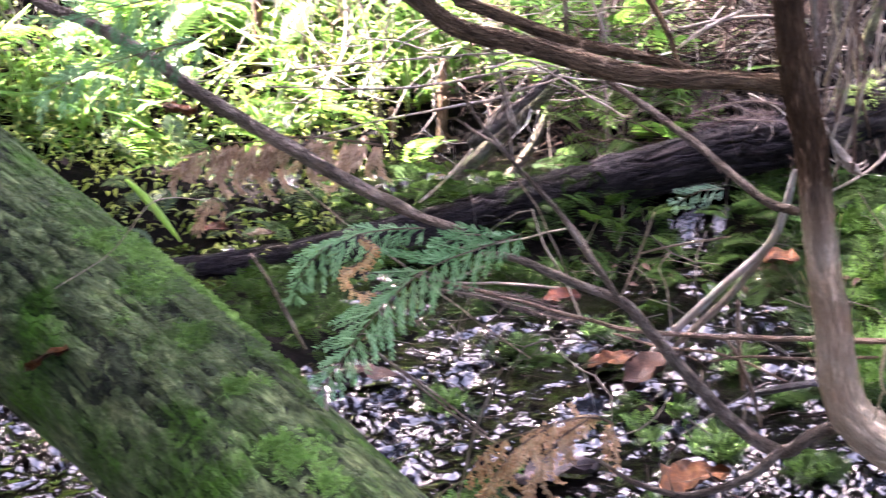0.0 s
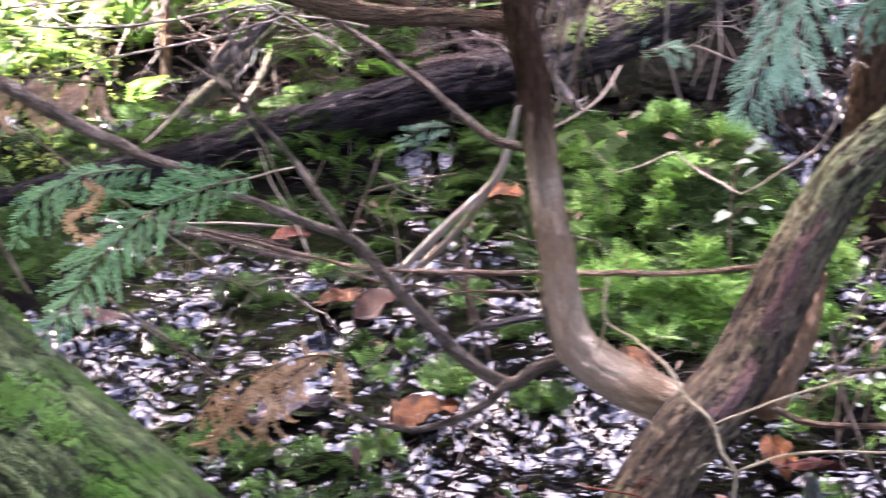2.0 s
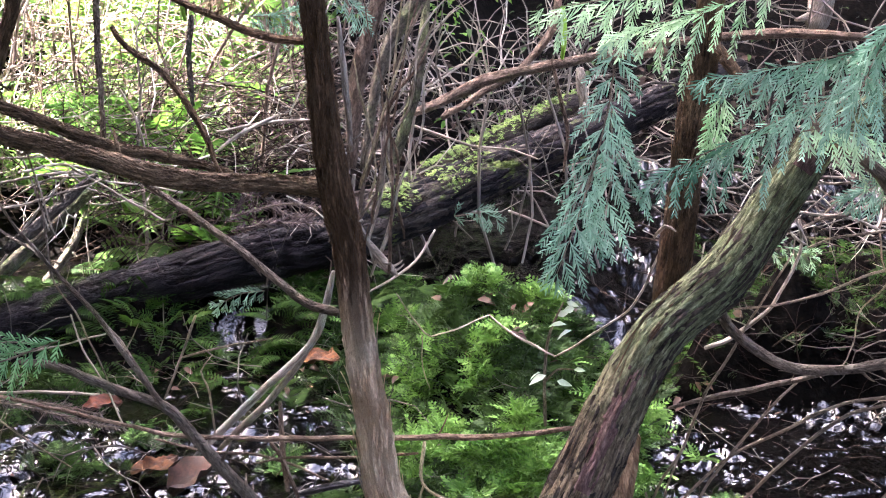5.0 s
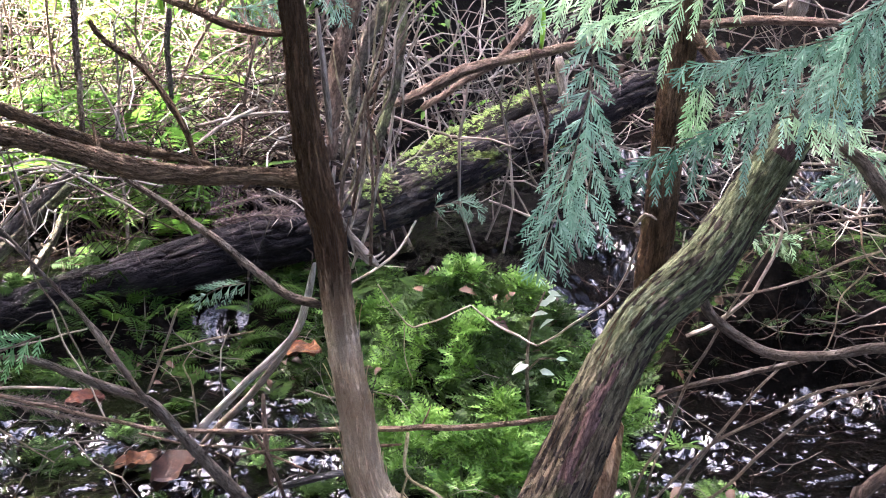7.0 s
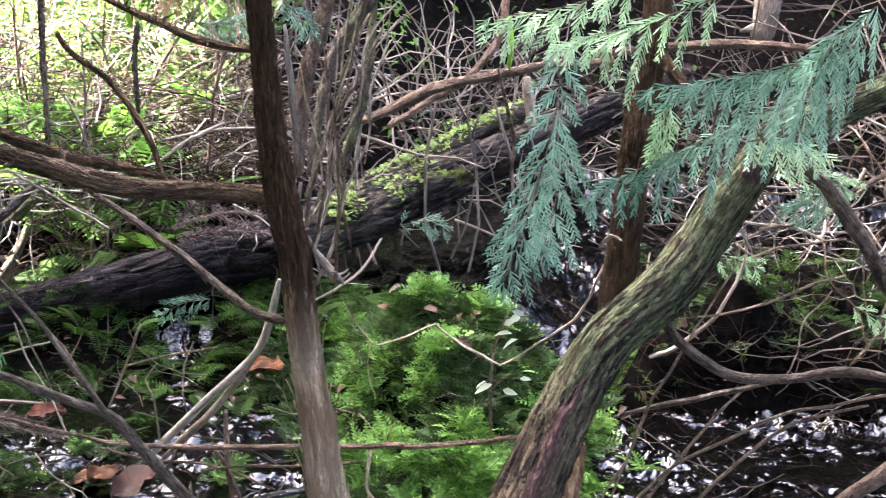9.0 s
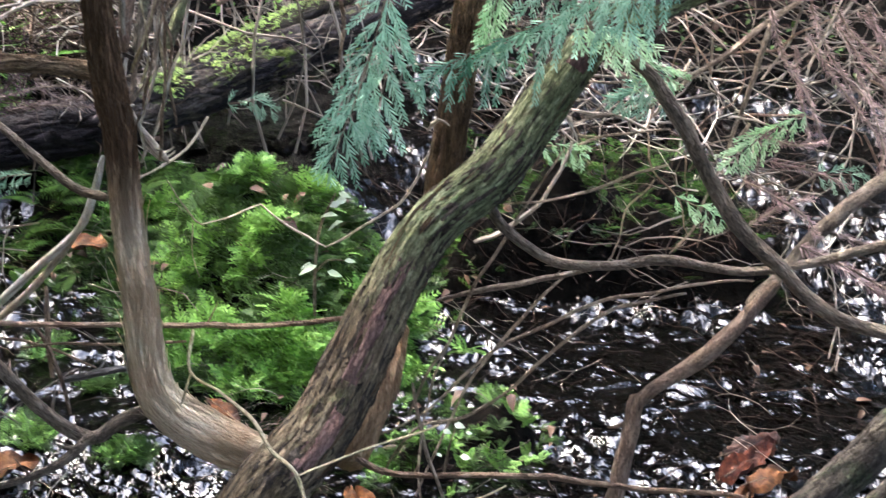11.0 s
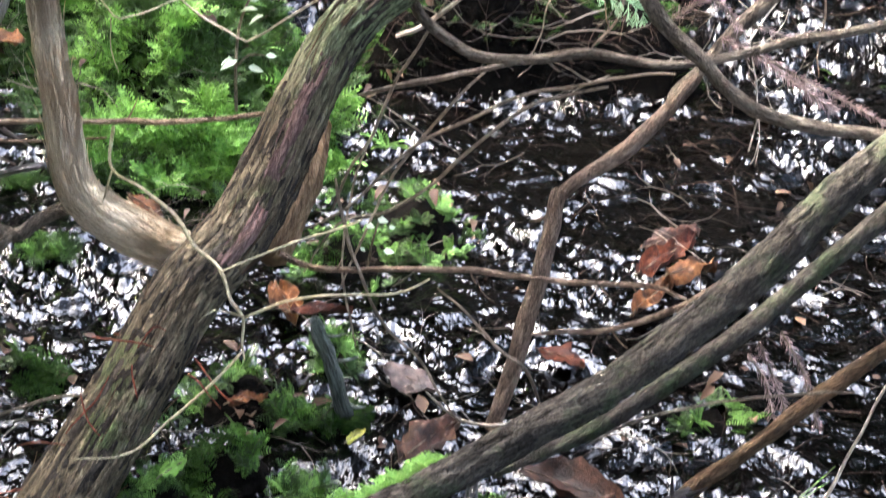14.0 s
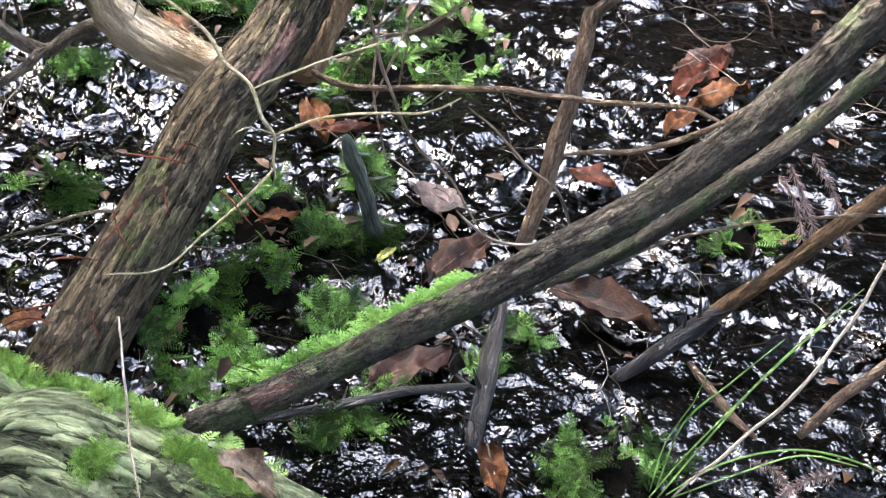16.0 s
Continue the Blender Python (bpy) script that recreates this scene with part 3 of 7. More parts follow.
for y in wy:
    for x in wx:
        flow = noise.noise_vector((x * 8, y * 7, 5.0))
        a, c = x + 0.10 * flow[0], y + 0.10 * flow[1]
        calm = 0.36 + 0.72 * ease(-0.25, 0.35, noise.noise((x * 2.6, y * 2.2, 6.0)))
        calm *= 1 - 0.55 * math.exp(-((x - 1.4) / 0.13) ** 2 - ((y - 4.5) / 0.25) ** 2)
        calm *= 1 + 0.25 * ease(0.6, 0.9, x) * ease(4.2, 4.7, y)
        calm *= 1 - 0.15 * ease(0.1, 0.6, x) * (1 - ease(5.0, 5.8, y))
        calm *= 1 + 0.7 * ease(5.7, 6.3, y) * ease(0.3, 0.7, x)
        calm *= 1 + 0.45 * (1 - ease(-0.3, 0.2, x)) * (1 - ease(4.6, 5.4, y))
        h = 1.15 * calm * (0.018 * noise.noise((a * 11, c * 8, 0.0)) + 0.017 * noise.noise((a * 29, c * 21, 3.0)) + 0.0105 * noise.noise((a * 66, c * 46, 7.0)))
        verts.append((x, y, water_z(x, y) + h))
n = len(wx)
faces = [(j * n + i, j * n + i + 1, (j + 1) * n + i + 1, (j + 1) * n + i) for j in range(len(wy) - 1) for i in range(n - 1)]
thing("water", mesh_of("water", verts, faces, WATER), "rippling dark stream water with bright sky glints", "water", kind="structure")

# ---------------------------------------------------------------- the many-stemmed cedar over the stream
STEM = [(0.114, 3.72, 0.324, 0.0408), (0.042, 3.741, 0.333, 0.0471), (-0.041, 3.767, 0.363, 0.0487), (-0.116, 3.791, 0.403, 0.0436), (-0.16, 3.814, 0.466, 0.039), (-0.186, 3.859, 0.614, 0.0341), (-0.205, 3.888, 0.705, 0.0326), (-0.222, 3.921, 0.808, 0.0322), (-0.236, 3.955, 0.911, 0.0322), (-0.249, 3.98, 0.992, 0.0333), (-0.259, 3.99, 1.02, 0.0333)]
STEM_TOP = [(-0.251, 3.985, 0.984, 0.0315), (-0.263, 3.99, 1.039, 0.0345), (-0.281, 3.998, 1.136, 0.0313), (-0.297, 4.007, 1.244, 0.0282), (-0.31, 4.018, 1.375, 0.025), (-0.324, 4.03, 1.516, 0.0239), (-0.336, 4.05, 1.748, 0.0217)]
LEAN = [(-0.284, 3, -0.121, 0.0848), (-0.194, 3.125, -0.002, 0.0779), (-0.086, 3.267, 0.134, 0.0724), (-0.006, 3.372, 0.241, 0.0683), (0.076, 3.478, 0.351, 0.0661), (0.179, 3.576, 0.44, 0.0641), (0.243, 3.657, 0.532, 0.0617), (0.324, 3.753, 0.683, 0.0559), (0.412, 3.826, 0.815, 0.0509), (0.542, 3.898, 0.913, 0.052), (0.617, 3.948, 0.999, 0.0485), (0.684, 3.979, 1.096, 0.0453), (0.734, 4.001, 1.165, 0.042), (0.781, 4.018, 1.215, 0.0364), (0.855, 4.037, 1.245, 0.0332), (0.939, 4.059, 1.283, 0.0305), (1.104, 4.1, 1.35, 0.0279)]
STEM_BACK = [(0.449, 4.15, 0.683, 0.0353), (0.463, 4.159, 0.747, 0.0376), (0.478, 4.178, 0.875, 0.0362), (0.495, 4.2, 1.026, 0.035), (0.511, 4.224, 1.189, 0.0331), (0.534, 4.246, 1.338, 0.0312), (0.55, 4.272, 1.51, 0.0299), (0.559, 4.3, 1.705, 0.0286)]
FALLEN = [(-2.901, 4.3, 0.974, 0.2713), (-2.553, 4.175, 0.792, 0.2618), (-2.178, 4.027, 0.599, 0.2518), (-1.66, 3.766, 0.373, 0.2364), (-0.449, 2.805, -0.006, 0.2157), (-0.176, 2.606, -0.004, 0.2211), (0.029, 2.465, -0.036, 0.2295), (0.256, 2.3, -0.063, 0.2311)]


def limb(rows, mat, sides, step, lumps, ridges, wander, label=""):
    """A branch of the cedar with the broken shoots on it."""
    ob = part("branch", tube("branch", rows, mat, sides, step, lumps, ridges, wander), cedar, label)
    stubs_on(ob, rows, mat, 7, np.random.default_rng(int(abs(rows[1][0]) * 1000)))


cedar = tagged(new("cedar_tree"), "leaning cedar with several stringy-barked stems beside the stream", "tree")
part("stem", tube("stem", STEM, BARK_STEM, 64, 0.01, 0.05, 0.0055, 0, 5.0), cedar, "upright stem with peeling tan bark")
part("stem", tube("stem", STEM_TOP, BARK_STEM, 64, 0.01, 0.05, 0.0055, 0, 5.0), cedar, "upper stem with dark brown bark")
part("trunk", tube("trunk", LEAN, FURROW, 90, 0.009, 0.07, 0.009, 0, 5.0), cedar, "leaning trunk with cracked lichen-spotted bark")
part("stem", tube("stem", STEM_BACK, BARK_BROWN, 44, 0.012, 0.05, 0.004, 0, 5.0), cedar, "straight brown stem")
part("root", tube("root", [(0.363, 3.95, 0.556, 0.031), (0.338, 3.884, 0.468, 0.0406), (0.295, 3.819, 0.389, 0.0487), (0.24, 3.75, 0.313, 0.0541)], BARK_TAN, 40, 0.012, 0.08, 0.006, 0, 5.0), cedar, "tan stringy root flare")
LIMB_1 = [(-0.282, 4.03, 1.073, 0.0214), (-0.408, 4.013, 1.088, 0.0184), (-0.527, 3.997, 1.091, 0.0203), (-0.645, 3.981, 1.108, 0.0217), (-0.761, 3.965, 1.145, 0.0215), (-0.876, 3.949, 1.178, 0.02), (-0.99, 3.933, 1.211, 0.0198), (-1.077, 3.918, 1.279, 0.0192), (-1.193, 3.9, 1.348, 0.0173)]
limb(LIMB_1, BARK_LIMB, 12, 0.02, 0.1, 0.0015, 0.003)
plates_on(cedar, LIMB_1, BARK_LIMB, 468, 0.007, 0.05, 0.0014, 41)
LIMB_2 = [(-0.503, 4.1, 1.089, 0.0059), (-0.563, 4.088, 1.108, 0.0089), (-0.658, 4.07, 1.132, 0.0108), (-0.776, 4.047, 1.161, 0.0122), (-0.891, 4.024, 1.212, 0.0121), (-1.004, 4.001, 1.258, 0.012), (-0.999, 4, 1.258, 0.0107)]
limb(LIMB_2, BARK_LIMB, 10, 0.02, 0.15, 0.001, 0.004)
plates_on(cedar, LIMB_2, BARK_LIMB, 468, 0.007, 0.05, 0.0014, 41)
limb([(-0.791, 4.2, 1.107, 0.0051), (-0.709, 4.168, 1.05, 0.0071), (-0.575, 4.119, 0.974, 0.0085), (-0.444, 4.067, 0.887, 0.0089), (-0.342, 4.025, 0.819, 0.0098), (-0.267, 4, 0.802, 0.0117)], BARK_TWIG, 9, 0.02, 0.15, 0, 0.003)
limb([(-0.145, 3.88, 0.373, 0.0165), (-0.227, 3.868, 0.341, 0.0146), (-0.287, 3.859, 0.306, 0.0166), (-0.371, 3.846, 0.355, 0.0146), (-0.467, 3.827, 0.463, 0.0146), (-0.548, 3.809, 0.569, 0.0134), (-0.618, 3.795, 0.654, 0.0114), (-0.723, 3.778, 0.699, 0.0095), (-0.839, 3.76, 0.755, 0.0086), (-0.91, 3.75, 0.764, 0.0048)], BARK_TWIG, 10, 0.02, 0.12, 0.001, 0.003)
limb([(-0.278, 3.82, 0.332, 0.0126), (-0.365, 3.789, 0.264, 0.0097), (-0.483, 3.756, 0.235, 0.0078), (-0.577, 3.73, 0.268, 0.0058), (-0.668, 3.7, 0.335, 0.0038)], BARK_TWIG, 8, 0.02, 0.12, 0, 0.003)
limb([(-0.615, 3.78, 0.659, 0.0066), (-0.672, 3.766, 0.749, 0.0057), (-0.738, 3.748, 0.857, 0.0051), (-0.826, 3.728, 0.97, 0.0046), (-0.89, 3.712, 1.056, 0.0032), (-0.932, 3.7, 1.129, 0.0023)], BARK_TWIG, 7, 0.02, 0.15, 0, 0.003)
limb([(0.541, 3.95, 0.878, 0.0136), (0.57, 3.94, 0.805, 0.0118), (0.64, 3.928, 0.747, 0.0118), (0.716, 3.917, 0.716, 0.0118), (0.825, 3.903, 0.719, 0.0108), (0.933, 3.888, 0.742, 0.0118), (1.032, 3.875, 0.73, 0.0098), (1.129, 3.863, 0.728, 0.0098), (1.248, 3.847, 0.758, 0.0108), (1.364, 3.831, 0.799, 0.0107), (1.444, 3.82, 0.818, 0.0107), (1.597, 3.8, 0.861, 0.0097)], BARK_TWIG, 10, 0.02, 0.12, 0.001, 0.003)
limb([(-0.68, 4.2, 1.475, 0.0059), (-0.536, 4.13, 1.427, 0.0088), (-0.433, 4.078, 1.395, 0.0097), (-0.333, 4.03, 1.39, 0.0086)], BARK_BROWN, 9, 0.02, 0.15, 0, 0.003)
limb([(0.261, 3.5, 0.431, 0.0081), (0.334, 3.486, 0.405, 0.0063), (0.49, 3.457, 0.42, 0.0058), (0.655, 3.426, 0.43, 0.0063), (0.822, 3.395, 0.424, 0.0058), (0.987, 3.364, 0.431, 0.005), (1.062, 3.35, 0.408, 0.0041)], BARK_RED, 8, 0.02, 0.15, 0, 0.003, "thin red-brown side branch")

strips_on(cedar, STEM, BARK_STEM, 110, 5, a=0.02, b=0.98)
strips_on(cedar, STEM_TOP, BARK_BROWN, 40, 8)
strips_on(cedar, LEAN, BARK_BROWN, 40, 6)
strips_on(cedar, STEM_BACK, BARK_BROWN, 16, 7)
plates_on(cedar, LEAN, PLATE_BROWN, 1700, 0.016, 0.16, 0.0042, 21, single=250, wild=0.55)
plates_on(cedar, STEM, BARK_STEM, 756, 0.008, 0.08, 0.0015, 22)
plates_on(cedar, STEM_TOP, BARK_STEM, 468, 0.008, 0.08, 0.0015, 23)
plates_on(cedar, STEM_BACK, BARK_BROWN, 468, 0.009, 0.07, 0.0018, 24)
part("bare_patch", shell("bare_patch", LEAN, PINK_WOOD, 0.44, 0.57, 0.05, 0.36, 3.0, 0.009), cedar, "pink bare wood where bark has peeled")
part("bare_patch", shell("bare_patch", LEAN, PINK_WOOD, 0.34, 0.42, 0.25, 0.35, 8.0, 0.009), cedar, "pink bare wood where bark has peeled")
part("bare_patch", shell("bare_patch", LEAN, PINK_WOOD, 0.80, 0.87, 0.0, 0.6, 5.0, 0.009), cedar, "pink bare wood where bark has peeled")

# ---------------------------------------------------------------- logs and fallen limbs
mossy = tagged(new("fallen_tree"), "thick fallen tree with scaly grey-green bark and moss", "tree")
part("bark", tube("bark", FALLEN, BARK_MOSSY, 150, 0.012, 0.05, 0.005, 0, 12.0), mossy)
LOG_LOW = [(-2.576, 5.7, 0, 0.0379), (-2.367, 5.785, -0.004, 0.0496), (-2.102, 5.893, 0.004, 0.0633), (-1.833, 6.004, 0.039, 0.0733), (-1.56, 6.116, 0.084, 0.0795), (-1.277, 6.194, 0.16, 0.0833), (-0.992, 6.257, 0.231, 0.083), (-0.71, 6.319, 0.301, 0.0827), (-0.448, 6.376, 0.351, 0.0843), (-0.342, 6.4, 0.389, 0.0855)]
LOG_HIGH = [(-0.399, 6.38, 0.368, 0.0853), (-0.268, 6.504, 0.394, 0.0887), (-0.113, 6.645, 0.427, 0.0904), (0.048, 6.791, 0.474, 0.087), (0.257, 6.971, 0.531, 0.0785), (0.476, 7.14, 0.578, 0.0748), (0.679, 7.297, 0.643, 0.0653), (0.866, 7.433, 0.698, 0.0552), (1.107, 7.6, 0.762, 0.0506)]
log = tagged(new("fallen_log"), "dark wet cracked log lying across the stream", "log")
part("bark", tube("bark", LOG_LOW, BARK_DARK, 64, 0.018, 0.06, 0.012, 0, 5.0), log)
part("bark", tube("bark", LOG_HIGH, BARK_LOGMOSS, 56, 0.018, 0.06, 0.010, 0, 5.0), log, "upper length with moss on its back")
limb2 = tagged(new("fallen_log"), "thinner mossy log lying along the dark one", "log")
part("bark", tube("bark", [(-0.392, 6.6, 0.41, 0.034), (-0.197, 6.769, 0.451, 0.0449), (0.027, 6.966, 0.535, 0.0439), (0.24, 7.144, 0.614, 0.0406), (0.44, 7.3, 0.679, 0.037)], BARK_LOGMOSS, 18, 0.02, 0.08, 0.005, 0, 4.0), limb2)
LOW = [(0.017, 2.72, 0.104, 0.0295), (0.103, 2.752, 0.126, 0.0289), (0.241, 2.803, 0.168, 0.0274), (0.381, 2.855, 0.216, 0.0286), (0.535, 2.91, 0.268, 0.031), (0.692, 2.967, 0.33, 0.0318), (0.821, 3.013, 0.381, 0.033), (0.939, 3.06, 0.446, 0.0347), (1.047, 3.103, 0.513, 0.0359), (1.155, 3.149, 0.592, 0.0365), (1.262, 3.196, 0.682, 0.0366), (1.29, 3.208, 0.707, 0.0346), (1.382, 3.244, 0.769, 0.0328), (1.533, 3.3, 0.871, 0.0301)]
plates_on(mossy, FALLEN, PLATE_GREY, 1100, 0.04, 0.19, 0.007, 31, a=0.05, b=0.6, single=160, wild=0.4)
plates_on(mossy, FALLEN, PLATE_GREY, 900, 0.028, 0.15, 0.004, 35, a=0.55, b=0.99, single=140, wild=0.1)
plates_on(log, LOG_LOW, PLATE_DARK, 756, 0.030, 0.16, 0.006, 32, single=120)
plates_on(log, LOG_HIGH, PLATE_DARK, 468, 0.026, 0.14, 0.006, 33)
low = tagged(new("fallen_branch"), "long low branch propped over the stream", "branch")
part("bark", tube("bark", LOW, BARK_BRANCH, 22, 0.015, 0.06, 0.0025), low)
part("bark", tube("bark", [(0.647, 3.05, 0.185, 0.0066), (0.725, 3.079, 0.209, 0.0116), (0.838, 3.12, 0.238, 0.0155), (0.952, 3.164, 0.289, 0.0186), (1.066, 3.208, 0.347, 0.0197), (1.181, 3.253, 0.412, 0.0197), (1.296, 3.299, 0.49, 0.0198), (1.411, 3.345, 0.568, 0.02), (1.55, 3.4, 0.669, 0.0192)], BARK_BRANCH, 16, 0.015, 0.08, 0.002), low, "second pale limb beside it")
plates_on(low, LOW, BARK_BRANCH, 756, 0.012, 0.06, 0.002, 34, single=120)
part("bare_patch", shell("bare_patch", LOW, PINK_WOOD, 0.06, 0.12, 0.0, 0.7, 3.0, 0.004), low, "pink scar near its end")
twig("fallen_branch", [(0.69, 3.75, 1.281, 0.0106), (0.761, 3.739, 1.241, 0.0124), (0.846, 3.722, 1.161, 0.0151), (0.897, 3.71, 1.089, 0.0161), (0.962, 3.694, 0.989, 0.0161), (1.028, 3.677, 0.888, 0.0162), (1.117, 3.662, 0.81, 0.0163), (1.206, 3.646, 0.731, 0.0165), (1.304, 3.632, 0.689, 0.0147), (1.396, 3.62, 0.677, 0.0137), (1.551, 3.6, 0.669, 0.0128)], BARK_TWIG, "curved grey-brown branch hanging over the stream", "branch", sides=12, ridges=0.001)
twig("dead_stick", [(1.21, 3.95, 0.675, 0.0138), (1.119, 3.889, 0.601, 0.0165), (1.023, 3.828, 0.536, 0.0174), (0.941, 3.781, 0.5, 0.0162), (0.876, 3.743, 0.468, 0.0171), (0.867, 3.737, 0.463, 0.0188), (0.839, 3.679, 0.343, 0.0188), (0.802, 3.631, 0.206, 0.0198), (0.759, 3.578, 0.055, 0.018), (0.725, 3.55, -0.021, 0.0152)], BARK_RED, "bent brown stick standing in the water", "stick", sides=12, ridges=0.0015)
twig("dead_limb", [(1.194, 4.1, 0.569, 0.0133), (1.273, 4.142, 0.627, 0.0154), (1.381, 4.205, 0.728, 0.0187), (1.498, 4.262, 0.805, 0.0189), (1.6, 4.308, 0.865, 0.0179), (1.8, 4.4, 1.003, 0.0183)], BARK_TWIG, "pale brown dead limb", "limb", sides=12, ridges=0.001)
twig("fallen_branch", [(0.843, 3.05, -0.006, 0.0111), (0.945, 3.086, 0.047, 0.0154), (1.036, 3.118, 0.095, 0.0164), (1.128, 3.15, 0.147, 0.0165), (1.22, 3.182, 0.2, 0.0165), (1.312, 3.215, 0.259, 0.0175), (1.405, 3.246, 0.313, 0.0175), (1.569, 3.3, 0.408, 0.0167)], BARK_BROWN, "brown branch with its end in the water", "branch", sides=12, ridges=0.001)
twig("wet_stick", [(0.831, 3.045, -0.01, 0.0094), (0.876, 3.058, 0.015, 0.0137), (0.942, 3.078, 0.052, 0.0167), (1.01, 3.098, 0.09, 0.0172), (1.049, 3.11, 0.111, 0.0129)], WET_STICK, "black wet end of a branch in the water", "stick", sides=12)
twig("dead_stick", [(1.113, 2.75, 0.067, 0.0103), (1.179, 2.775, 0.126, 0.0112), (1.272, 2.805, 0.179, 0.0112), (1.411, 2.85, 0.272, 0.0105)], BARK_RED, "short red-brown broken stick", "stick", sides=10)

# ---------------------------------------------------------------- twigs, vines and sticks
GREYT = "thin grey-brown twig hanging over the stream"
